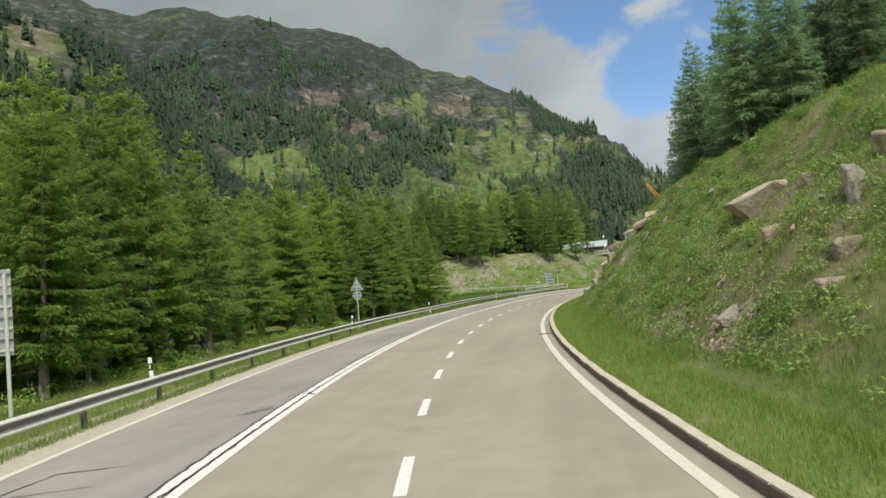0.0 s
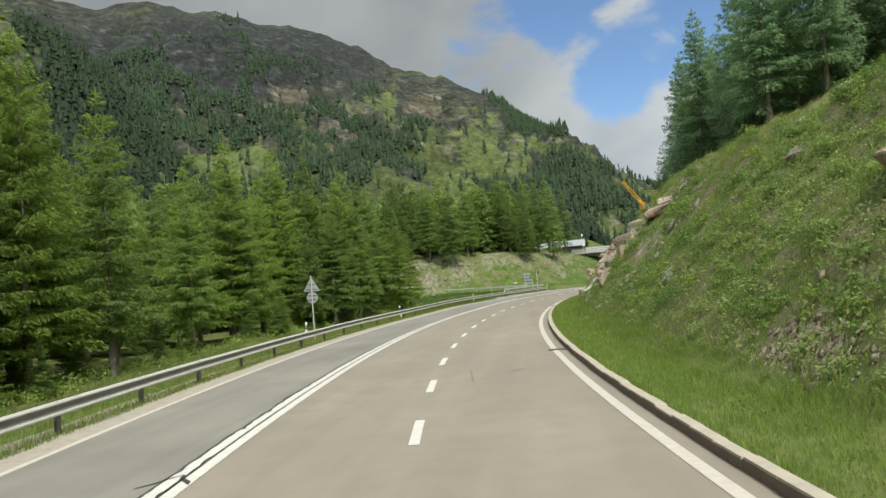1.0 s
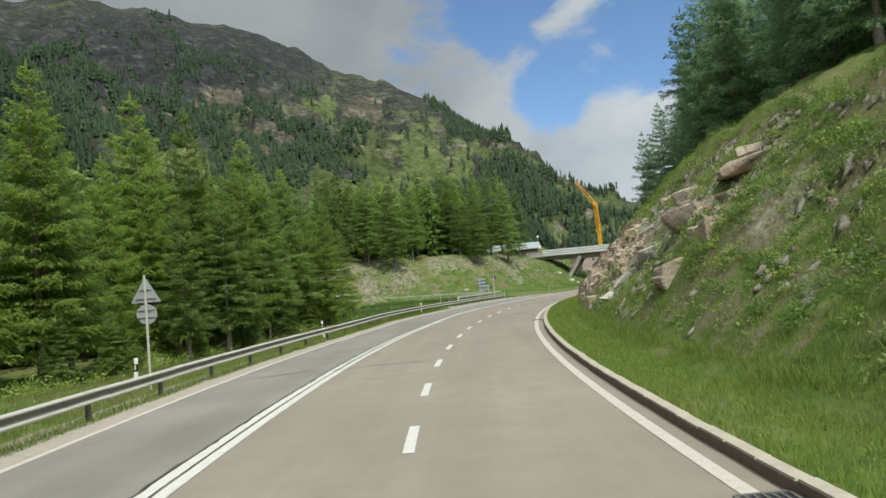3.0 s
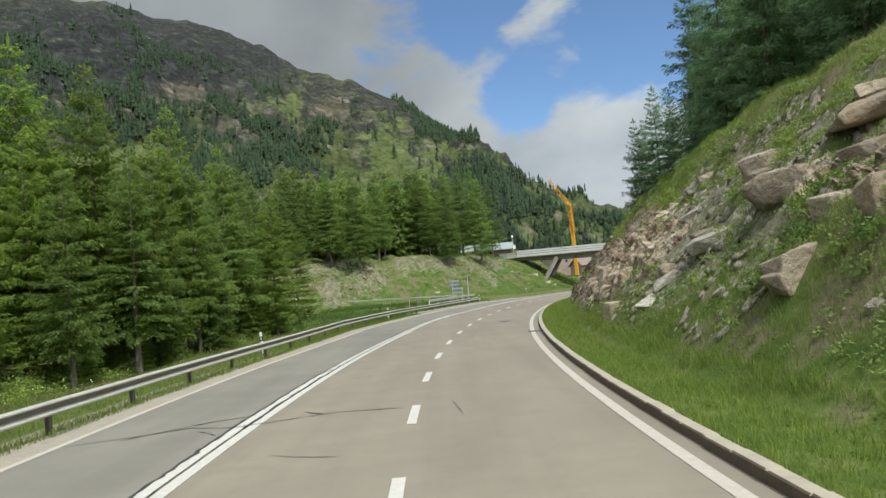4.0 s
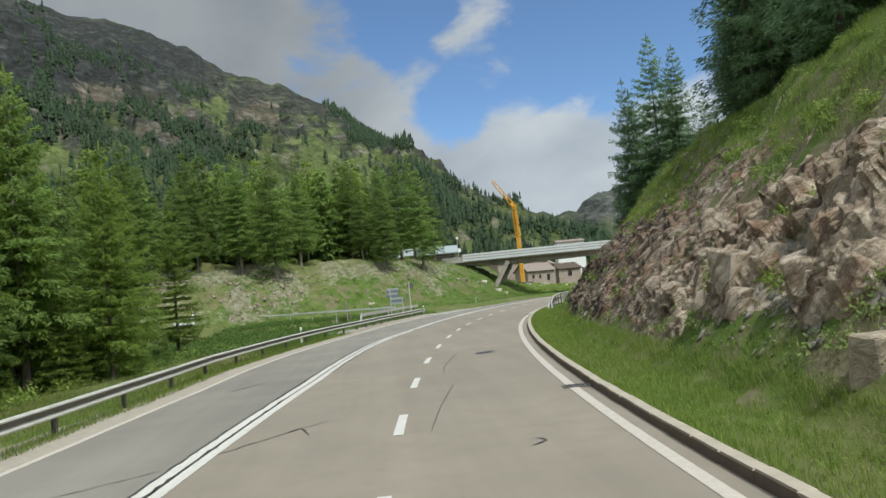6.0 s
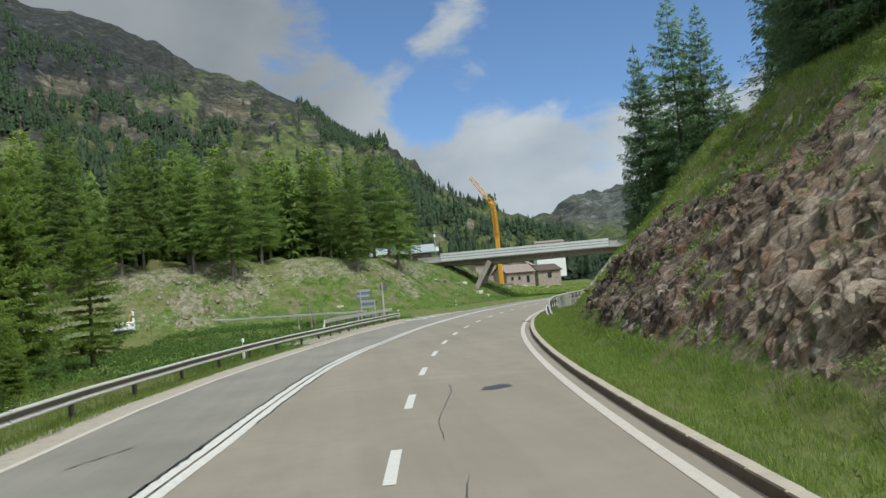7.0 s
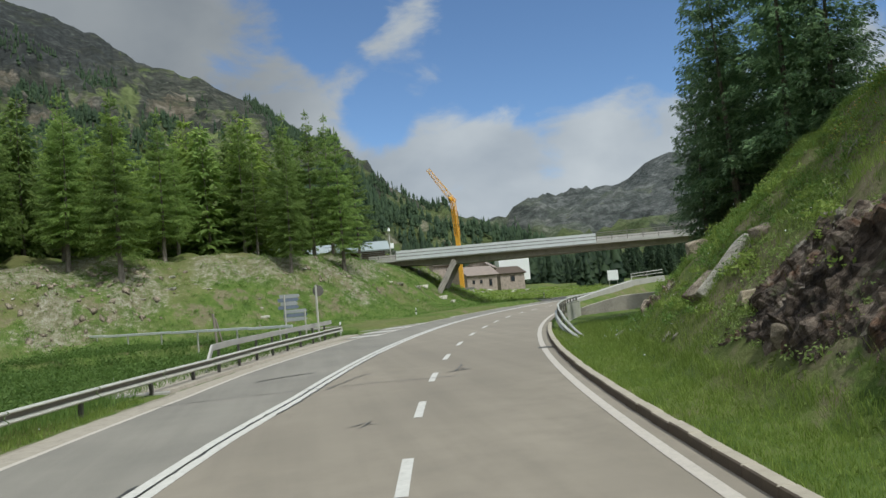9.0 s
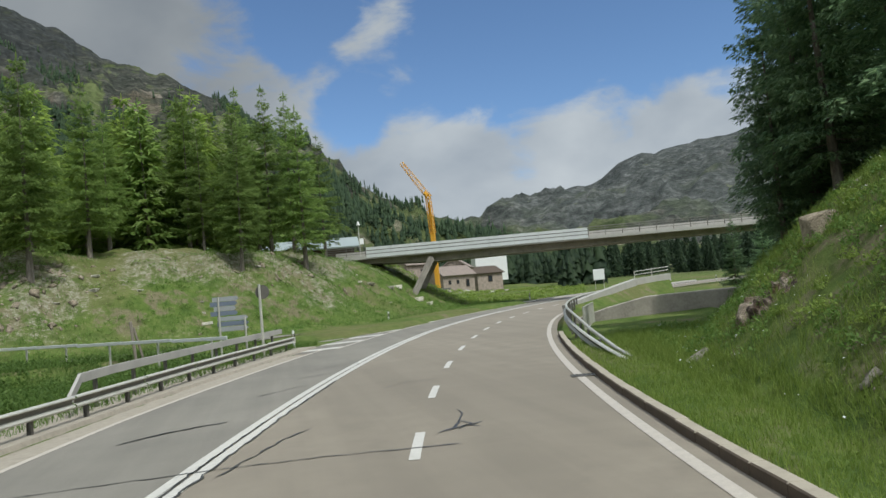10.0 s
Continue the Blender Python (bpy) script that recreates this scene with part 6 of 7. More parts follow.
boulder(106.3, 7.6, 1.5, 0.5, 364, ROCK_CLIFF, "brown block under the leaning slab", 0.9, (0, -35), yaw=20)
boulder(104.7, 8.8, 0.85, 0.6, 365, ROCK_CLIFF, RUST, 0.7, (0, -25))
r = random.Random(404)
for i in range(80):
    s = r.uniform(8, 118)
    o = 6.2 + 7.5 * r.random()
    if 62 < s < 110 and o < 9 and r.random() < 0.6:
        continue
    k = 0.16 + 0.4 * r.random() ** 2.5
    boulder(s, o, k * r.uniform(1.2, 2.2), k * 0.8, 600 + i, ROCK_STONE, "small pale stone lying in the slope's grass", tilt=(0, -36))
for i in range(18):
    x = r.uniform(-10, 46)
    y = np.interp(x, [p[0] for p in BANK], [p[1] for p in BANK]) + r.uniform(4, 12)
    sx, ox = to_road(np.array([x]), np.array([y]))
    k = 0.2 + 0.55 * r.random() ** 2
    boulder(float(sx[0]), float(ox[0]), k * 1.6, k * 0.5, 900 + i, ROCK_SLAB, "pale boulder on the earthy bank below the trees")


def cliff_face(s0, s1, spans, feet, ramp, label):
    """The blasted rock face: broken ledges and blocks standing out of the slope."""
    ss = np.arange(s0, s1, 0.11)
    nv = 62
    rows = []
    for s in ss:
        span = float(np.interp(s, *spans))
        span *= 1 + 0.3 * float(fbm(np.array(s * 0.5), np.array(3.3), 3, 71))
        f = float(foot_right(np.array(s))) + float(np.interp(s, *feet))
        rows += [(s, f + span * j / (nv - 1), j / (nv - 1)) for j in range(nv)]
    pts = [on_road(a, b) for a, b, _ in rows]
    z = land(np.array([p.x for p in pts]), np.array([p.y for p in pts]))

    def block(q, k):
        """Height of the block that holds q: each one a tilted plane of its own."""
        d, c = noise.voronoi(q)
        t = noise.cell_vector(c[0] * 9.7)
        return (noise.cell(c[0] * 7.1) - 0.5) * 0.9 + (t - Vector((0.5, 0.5, 0.5))).dot(q - c[0]) * 1.5, d[1] - d[0]

    out = []
    for (s, o, v), p, zz in zip(rows, pts, z):
        u = Vector((s - 0.45 * zz, o * 0.9, zz + 0.55 * s))
        warp = noise.noise_vector(u * 1.1) * 0.25
        slaty = float(ease(s, 72, 84))
        b1, e1 = block(u * 0.55 + warp, 1)
        b2, e2 = block(Vector((u.x * 1.5, u.y * 1.4, u.z * 2.2)) + warp * 2, 2)
        b3, e3 = block(Vector((u.x * 3.6, u.y * 3.0, u.z * 5.0)) + warp * 3, 3)
        lay = Vector((u.x * 0.5, u.y * 0.6, u.z * 1.7))
        b4, e4 = block(Vector((u.x * 7.5, u.y * 6.0, u.z * 9.0)) + warp * 3, 4)
        d = (0.40 - 0.22 * slaty) * b1 + (0.19 - 0.09 * slaty) * b2 + 0.10 * b3 + 0.045 * b4 - 0.03 * max(0, 0.12 - e3) * 6 + 0.10 * (0.4 - abs(noise.fractal(lay + warp, 0.75, 2.15, 5))) + 0.20 * noise.fractal(u * 0.35, 0.9, 2.1, 4)
        d += 0.02 * noise.fractal(u * 5.0, 0.8, 2.2, 3) - 0.12 * max(0, 0.12 - e1) * 6 - 0.05 * max(0, 0.14 - e2) * 5
        edge = max(0.0, min(1.0, v * 6, (1 - v) * 1.9, (s - s0) * ramp, (s1 - s) * 0.4))
        d = max(d * edge + 0.36 * edge, 0.04 if edge > 0.6 else -1) - 0.30 * (1 - edge)
        h = heading(s)
        out.append(Vector((p.x, p.y, zz)) + Vector((-math.cos(h) * 0.72, math.sin(h) * 0.72, 0.69)) * d)
    faces = []
    for i in range(len(ss) - 1):
        for j in range(nv - 1):
            a = i * nv + j
            faces.append((a, a + 1, a + nv + 1, a + nv))
    ob = mesh_object("rock_face", out, faces, ROCK_FACE)
    tagged(ob, label, "rock face", kind="structure")


cliff_face(60, 103.0, ((60, 63, 68, 76, 86, 92, 97, 100, 103), (1.0, 3.0, 5.2, 7.4, 8.0, 7.0, 5.2, 3.2, 1.0)), ((60, 66, 72, 80, 94, 100), (1.9, 1.1, 0.25, -0.1, -0.1, 0.5)), 0.16, "broken brown and pale rock face of the road cutting")
cliff_face(48.5, 56.5, ((48, 51, 54, 57), (1.0, 2.6, 2.6, 1.0)), ((48, 57), (2.6, 3.4)), 0.4, "weathered brown outcrop half covered by the slope's plants")
cliff_face(111.2, 115.0, ((111, 113, 115), (0.8, 1.8, 0.8)), ((111, 115), (1.2, 0.9)), 0.5, "small brown outcrop in the grassy slope")


r = random.Random(515)
for i in range(16):
    a, q = radians(r.uniform(22, 31)), r.uniform(112, 172)
    sx, ox = to_road(np.array([18 + q * math.sin(a)]), np.array([93 + q * math.cos(a)]))
    if ox[0] < -12:
        k = r.uniform(0.5, 1.3)
        boulder(float(sx[0]), float(ox[0]), k * 1.7, k, 1200 + i, ROCK_SLAB, "pale boulder lying in the grass below the houses")


# ---------------------------------------------------------------- grass and herbs
def rocky(s, o, upper):
    """Where the rock face stands bare."""
    lower = foot_right(s) + np.interp(s, (60, 66, 72, 80), (2.1, 1.3, 0.4, 0.0))
    return (s > 62) & (s < 101) & (o > lower) & (o < foot_right(s) + upper)


def stuff_mesh(name, verts, tris, material, label, category):
    me = bpy.data.meshes.new(name)
    me.vertices.add(len(verts))
    me.vertices.foreach_set("co", verts.astype(np.float32).ravel())
    me.loops.add(tris.size)
    me.loops.foreach_set("vertex_index", tris.ravel().astype(np.int32))
    me.polygons.add(len(tris))
    me.polygons.foreach_set("loop_start", np.arange(0, tris.size, 3, dtype=np.int32))
    me.update(calc_edges=True)
    me.materials.append(material)
    return tagged(new(name, me), label, category, kind="stuff")


def blades(name, s, o, rng, tall, wide, material, label, base=None, per=1, spread=0.0, bent=False):
    """Grass blades at many places along the road; bent ones have a knee."""
    h = np.interp(s, S_ALL, HEAD)
    x = np.interp(s, S_ALL, CX) + o * np.cos(h)
    y = np.interp(s, S_ALL, CY) - o * np.sin(h)
    blades_xy(name, x, y, rng, tall, wide, material, label, base, per, spread, bent)


def blades_xy(name, x, y, rng, tall, wide, material, label, base=None, per=1, spread=0.0, bent=False):
    if per > 1:
        tall = np.repeat(tall, per) if np.ndim(tall) else tall
        x, y = np.repeat(x, per) + rng.normal(0, spread, len(x) * per), np.repeat(y, per) + rng.normal(0, spread, len(y) * per)
    z = land(x, y) - 0.03
    if base is not None:
        z = np.maximum(z, base)
    n = len(x)
    hgt = tall * rng.uniform(0.55, 1.25, n)
    a = rng.uniform(0, 6.283, n)
    lean = hgt * rng.uniform(0.1, 0.75, n)
    la = rng.uniform(0, 6.283, n)
    wx, wy = np.cos(a) * wide, np.sin(a) * wide
    lx, ly = np.cos(la) * lean, np.sin(la) * lean
    if not bent:
        v = np.stack([np.stack([x - wx, y - wy, z], 1), np.stack([x + wx, y + wy, z], 1), np.stack([x + lx, y + ly, z + hgt], 1)], 1)
        stuff_mesh(name, v.reshape(-1, 3), np.arange(3 * n).reshape(-1, 3), material, label, "grass")
        return
    v = np.empty((n, 5, 3))
    v[:, 0] = np.stack([x - wx, y - wy, z], 1)
    v[:, 1] = np.stack([x + wx, y + wy, z], 1)
    v[:, 2] = np.stack([x + wx * 0.8 + lx * 0.35, y + wy * 0.8 + ly * 0.35, z + hgt * 0.6], 1)
    v[:, 3] = np.stack([x - wx * 0.8 + lx * 0.35, y - wy * 0.8 + ly * 0.35, z + hgt * 0.6], 1)
    v[:, 4] = np.stack([x + lx, y + ly, z + hgt], 1)
    k = np.arange(n)[:, None] * 5
    t = np.concatenate([k + np.array([[0, 1, 2]]), k + np.array([[0, 2, 3]]), k + np.array([[3, 2, 4]])])
    stuff_mesh(name, v.reshape(-1, 3), t, material, label, "grass")


rng = np.random.default_rng(12)
n = 110000
s = 2 + 122 * rng.random(n) ** 1.0
o = 3.99 + (foot_right(s) + 0.4 - 3.99) * rng.random(n)
blades("verge_grass", s, o, rng, 0.13 + 0.12 * ease(o, 4.2, 6.0), 0.0062, GRASS_LEAF, "dense fresh green grass on the verge beside the kerb", 0.13, bent=True)
n = 38000
s, o = 4 + 122 * rng.random(n), 5.4 + 9.5 * rng.random(n) ** 1.1
keep = value_noise(s * 0.8, o * 0.8, 5) > -0.22
on_rock = rocky(s, o, 5.5)
keep &= ~on_rock | (rng.random(n) < 0.10)
blades("slope_grass", s[keep], o[keep], rng, 0.27, 0.0085, GRASS_LEAF, "tufts of long green grass on the cutting's slope", None, 5, 0.13)
n = 15000
s, o = 72 + 52 * rng.random(n), 9.0 + 7.5 * rng.random(n)
keep = o > foot_right(s) + np.interp(s, (72, 86, 97, 102), (4.8, 5.6, 3.8, 0))
blades("upper_slope_grass", s[keep], o[keep], rng, 0.30, 0.009, GRASS_LEAF, "fresh green grass above the rock face", None, 4, 0.14)
n = 20000
s, o = 4 + 122 * rng.random(n), 6.4 + 9.5 * rng.random(n)
keep = (value_noise(s * 0.5 + 9, o * 0.5, 6) > 0.02) & (s < 100)
on_rock = rocky(s, o, 5.5)
keep &= ~on_rock
blades("dry_slope_grass", s[keep], o[keep], rng, 0.27, 0.008, GRASS_DRY, "dry yellowish grass tufts on the slope", None, 3, 0.12)
n = 52000
s, o = 4 + 128 * rng.random(n), -(9.05 + 5.2 * rng.random(n) ** 1.3)
blades("roadside_grass", s, o + np.interp(s, (72, 80, 86, 95, 106, 110, 138), (0, -0.35, -0.85, -1.1, -1.2, -2.9, -3.0)), rng, 0.21, 0.008, GRASS_LEAF, "rough grass behind the guard rail", None)
n = 16000
s = 4 + 104 * rng.random(n)
o = -8.52 - 0.62 * rng.random(n) + np.interp(s, (72, 80, 86, 95, 106, 110), (0, -0.35, -0.85, -1.1, -1.2, -1.3))
blades("rail_grass", s, o, rng, 0.17, 0.009, GRASS_LEAF, "short grass growing under the guard rail", 0.0)
n = 26000
s, o = 4 + 100 * rng.random(n), -(9.7 + 4.8 * rng.random(n))
blades("dry_roadside_grass", s, o, rng, 0.25, 0.009, GRASS_DRY, "dry seeding grass behind the guard rail", None)
n = 60000
s, o = 96 + 42 * rng.random(n), -(10.6 + 18 * rng.random(n))
keep = bank_distance(*(lambda p: (p[0], p[1]))((np.interp(s, S_ALL, CX) + o * np.cos(np.interp(s, S_ALL, HEAD)), np.interp(s, S_ALL, CY) - o * np.sin(np.interp(s, S_ALL, HEAD))))) < -1.5
blades("meadow_grass", s[keep], o[keep], rng, 0.42, 0.015, LUSH, "rank green meadow grass between the road and the bank", None)
n = 62000
x, y = rng.uniform(-34, 66, n), rng.uniform(126, 196, n)
d = bank_distance(x, y)
road_o = to_road(x, y)[1]
keep = (d > -5.5) & (d < 16) & (road_o < -12.0) & ((value_noise(x * 0.35, y * 0.35, 8) > -0.12) | (x > 28)) & ~((d < 0) & (x < 38) & (y > 137))
blades_xy("bank_grass", x[keep], y[keep], rng, 0.28, 0.020, LUSH, "green grass tufts on the bank", None, 3, 0.25)


def herbs(name, s, o, rng, size, material, label, leaves=16, leaf=0.15):
    """Low leafy clumps along the road."""
    h = np.interp(s, S_ALL, HEAD)
    x = np.interp(s, S_ALL, CX) + o * np.cos(h)
    y = np.interp(s, S_ALL, CY) - o * np.sin(h)
    herbs_xy(name, x, y, rng, size, material, label, leaves, leaf)


def herbs_xy(name, x, y, rng, size, material, label, leaves, leaf):
    z = land(x, y)
    n = len(x)
    size = np.repeat(size * rng.uniform(0.5, 1.5, n), leaves)
    x, y, z = (np.repeat(q, leaves) for q in (x, y, z))
    m = n * leaves
    d = rng.normal(0, 1, (m, 3))
    d /= np.linalg.norm(d, axis=1)[:, None]
    d[:, 2] = np.abs(d[:, 2]) * 0.9
    c = np.stack([x, y, z - 0.02], 1) + d * (size * rng.uniform(0.35, 1.0, m))[:, None]
    u = rng.normal(0, 1, (m, 3))
    u /= np.linalg.norm(u, axis=1)[:, None]
    w = np.cross(u, d)
    w /= np.linalg.norm(w, axis=1)[:, None] + 1e-6
    l = (size * leaf)[:, None] * rng.uniform(0.6, 1.3, m)[:, None]
    v = np.stack([c - u * l, c + w * l * 0.45, c + u * l, c - w * l * 0.45], 1)
    k = np.arange(m)[:, None] * 4
    t = np.concatenate([k + np.array([[0, 1, 2]]), k + np.array([[0, 2, 3]])])
    stuff_mesh(name, v.reshape(-1, 3), t, material, label, "plants")


n = 11500
s, o = 6 + 116 * rng.random(n), 6.2 + 8.5 * rng.random(n)
keep = value_noise(s * 0.45 + 3, o * 0.45, 15) > -0.05
on_rock = rocky(s, o, 4.8)
keep &= s < 104
keep &= ~on_rock | (value_noise(s * 1.3, o * 1.3, 77) > 0.08)
herbs("wild_herbs", s[keep], o[keep], rng, 0.24, HERB, "low grey-green wild herbs and shrubs on the slope", 28)
n = 5200
s, o = 4 + 118 * rng.random(n), 4.25 + 2.2 * rng.random(n)
keep = value_noise(s * 0.9, o * 1.4, 29) > -0.08
herbs("verge_clover", s[keep], o[keep], rng, 0.13, GRASS_LEAF, "low clover and leafy plants in the verge", 14, 0.20)
n = 1100
s, o = 9 + 26 * rng.random(n), 6.3 + 5.5 * rng.random(n)
keep = value_noise(s * 0.6 + 5, o * 0.6, 19) > -0.12
herbs("leafy_herbs", s[keep], o[keep], rng, 0.30, HERB, "pale green leafy herbs among the boulders", 60, 0.12)
n = 2600
az, rr = np.radians(rng.uniform(18, 36, n)), np.sqrt(rng.uniform(88 ** 2, 178 ** 2, n))
x, y = 18 + rr * np.sin(az), 93 + rr * np.cos(az)
s, o = to_road(x, y)
keep = (o < -11.0) & (value_noise(x * 0.15, y * 0.15, 23) > -0.2)
herbs_xy("terrace_plants", x[keep], y[keep], rng, 0.55, GRASS_LEAF, "rough grass and plants below the houses", 30, 0.2)
n = 2600
s, o = 102 + 24 * rng.random(n), 6.4 + 9 * rng.random(n)
keep = value_noise(s * 0.5 + 3, o * 0.5, 16) > -0.15
herbs("lush_herbs", s[keep], o[keep], rng, 0.26, LUSH, "lush green herbs on the slope beside the wall", 30)
n = 800
s, o = 7 + 60 * rng.random(n), 6.8 + 7.5 * rng.random(n)
keep = value_noise(s * 0.45 + 3, o * 0.45, 17) > 0.05
herbs("dark_shrubs", s[keep], o[keep], rng, 0.42, LUSH, "low dark green shrubs on the cutting's slope", 150, 0.10)
n = 420
s, o = 20 + 95 * rng.random(n), 6.8 + 7.5 * rng.random(n)
herbs("low_bushes", s, o, rng, 0.38, GRASS_LEAF, "small fresh green bushes on the slope", 130, 0.12)
n = 3600
s, o = 94 + 44 * rng.random(n), -(12.4 + 18 * rng.random(n))
h = np.interp(s, S_ALL, HEAD)
x, y = np.interp(s, S_ALL, CX) + o * np.cos(h), np.interp(s, S_ALL, CY) - o * np.sin(h)
keep = (bank_distance(x, y) < -0.8) & ~((x > 15) & (y > 138.6))
herbs_xy("meadow_herbs", x[keep], y[keep], rng, 0.5, LUSH, "dense leafy meadow plants", 40, 0.15)
n = 11500
x, y = rng.uniform(-34, 66, n), rng.uniform(126, 196, n)
d = bank_distance(x, y)
keep = (d > 0.2) & (d < 15) & (value_noise(x * 0.3, y * 0.3, 28) > -0.1)
herbs_xy("bank_herbs", x[keep], y[keep], rng, 0.30, LUSH, "leafy herbs and low shrubs on the bank", 32, 0.15)
n = 1500
x, y = rng.uniform(-34, 62, n), rng.uniform(126, 196, n)
d = bank_distance(x, y)
keep = (d > 0.5) & (d < 14) & (value_noise(x * 0.2, y * 0.2, 38) > 0.02)
herbs_xy("bank_bushes", x[keep], y[keep], rng, 0.5, NEEDLE_MID, "small green bushes on the bank", 70, 0.12)
n = 420
s, o = 6 + 100 * rng.random(n), -(14.8 + 3.4 * rng.random(n))
herbs("forest_edge_shrubs", s, o, rng, 0.62, SHRUB, "bright green shrubs along the forest's edge", 130, 0.085)


def rubble(name, s, o, size, material, label, rng, xy=None):
    """Loose angular stones: eight-sided, flattened, lying on the ground."""
    if xy is None:
        h = np.interp(s, S_ALL, HEAD)
        x = np.interp(s, S_ALL, CX) + o * np.cos(h)
        y = np.interp(s, S_ALL, CY) - o * np.sin(h)
    else:
        x, y = xy
    n = len(x)
    size = size * (0.45 + 2.6 * rng.random(n) ** 5)
    base = np.array([(1, 0, 0), (0, 1, 0), (-1, 0, 0), (0, -1, 0), (0.45, 0.4, 0.42), (-0.45, -0.3, 0.42), (0, 0, -0.4)], float)
    tri = np.array([(0, 1, 4), (1, 2, 5), (2, 3, 5), (3, 0, 4), (1, 5, 4), (3, 4, 5), (1, 0, 6), (2, 1, 6), (3, 2, 6), (0, 3, 6)])
    v = base[None] * rng.uniform(0.6, 1.4, (n, len(base), 3)) * size[:, None, None]
    a = rng.uniform(0, 6.283, n)[:, None]
    vx, vy = v[..., 0] * np.cos(a) - v[..., 1] * np.sin(a), v[..., 0] * np.sin(a) + v[..., 1] * np.cos(a)
    vx, vy = vx + x[:, None], vy + y[:, None]
    verts = np.stack([vx, vy, v[..., 2] * 1.2 + land(vx, vy) + 0.03], -1).reshape(-1, 3)
    stuff_mesh(name, verts, (tri[None] + (np.arange(n) * len(base))[:, None, None]).reshape(-1, 3), material, label, "stones")


rng = np.random.default_rng(808)
n = 7000
s, o = 42 + 64 * rng.random(n), 6.0 + 6.5 * rng.random(n)
keep = (value_noise(s * 0.35, o * 0.5, 51) + 0.5 * value_noise(s * 1.1, o * 1.1, 52) > np.where((s > 52) & (s < 74), -0.18, 0.22))
rubble("slope_rubble", s[keep], o[keep], 0.07, ROCK_STONE, "loose pale rubble between the plants of the slope", rng)
n = 13000
s, o = 54 + 18 * rng.random(n), 6.8 + 6.2 * rng.random(n)
keep = value_noise(s * 0.3, o * 0.4, 56) + 0.4 * value_noise(s * 1.3, o * 1.3, 57) > -0.06
rubble("fine_scree", s[keep], o[keep], 0.05, ROCK_STONE, "fine grey scree between the plants above the rock face", rng)
s = np.concatenate([rng.normal(22.5, 0.9, 900), rng.normal(17.4, 0.8, 900), rng.normal(19.5, 2.0, 300)])
o = np.concatenate([rng.normal(6.5, 0.25, 900), rng.normal(6.7, 0.28, 900), rng.normal(8.4, 0.8, 300)])
rubble("scree_patches", s, o, 0.036, ROCK_PALE, "pale scree patches at the foot of the slope", rng)
n = 16000
x, y = rng.uniform(-20, 60, n), rng.uniform(136, 196, n)
d = bank_distance(x, y)
scar = np.exp(-((x - 8.2) / 3.0) ** 2) * (d > 1.5) + 0.8 * np.exp(-((x - 15) / 5.0) ** 2) * (d > 4) + 0.9 * np.exp(-((x - 34) / 6.0) ** 2) * (d > 6)
keep = (d > 0.8) & (d < 12) & (scar + 0.9 * value_noise(x * 0.5, y * 0.5, 44) > rng.uniform(0.25, 1.1, n))
rubble("bank_scree", None, None, 0.13, ROCK_PALE, "pale scree and stones on the earthy bank", rng, (x[keep], y[keep]))


def flowers(name, s, o, tall, material, label, rng):
    """Small flower heads over the grass: two crossed petals each."""
    h = np.interp(s, S_ALL, HEAD)
    x = np.interp(s, S_ALL, CX) + o * np.cos(h)
    y = np.interp(s, S_ALL, CY) - o * np.sin(h)
    n = len(x)
    c = np.stack([x, y, land(x, y) + tall * rng.uniform(0.6, 1.2, n)], 1)
    k = 0.015 * rng.uniform(0.7, 1.7, n)[:, None]
    a = rng.uniform(0, 3.14, n)
    u = np.stack([np.cos(a), np.sin(a), rng.uniform(-0.3, 0.3, n)], 1) * k
    w = np.stack([-np.sin(a), np.cos(a), rng.uniform(-0.3, 0.6, n)], 1) * k
    v = np.stack([c - u, c - w, c + u, c + w, c + (u + w) * 0.2 + np.array([0, 0, 0.012])], 1)
    t = np.array([(0, 1, 4), (1, 2, 4), (2, 3, 4), (3, 0, 4)])
    stuff_mesh(name, v.reshape(-1, 3), (t[None] + (np.arange(n) * 5)[:, None, None]).reshape(-1, 3), material, label, "flowers")


n = 700
s, o = 84 + 40 * rng.random(n), 5.2 + 10 * rng.random(n)
keep = (value_noise(s * 0.7, o * 0.7, 61) > 0.08) & ~((s < 101) & (o < foot_right(s) + 4.0))
flowers("white_flowers", s[keep], o[keep], 0.36, WHITE, "tiny white flowers in the slope's grass", rng)
n = 1500
s, o = 86 + 20 * rng.random(n), 9.5 + 5 * rng.random(n)
keep = value_noise(s * 0.6, o * 0.6, 63) > 0.08
flowers("yellow_flowers", s[keep], o[keep], 0.36, YELLOW, "yellow flowers in the grass above the rock face", rng)
n = 450
s, o = 20 + 100 * rng.random(n), -(9.4 + 4.5 * rng.random(n))
keep = value_noise(s * 0.5, o * 0.6, 65) > 0.10
flowers("roadside_flowers", s[keep], o[keep], 0.40, WHITE, "small white flowers behind the guard rail", rng)


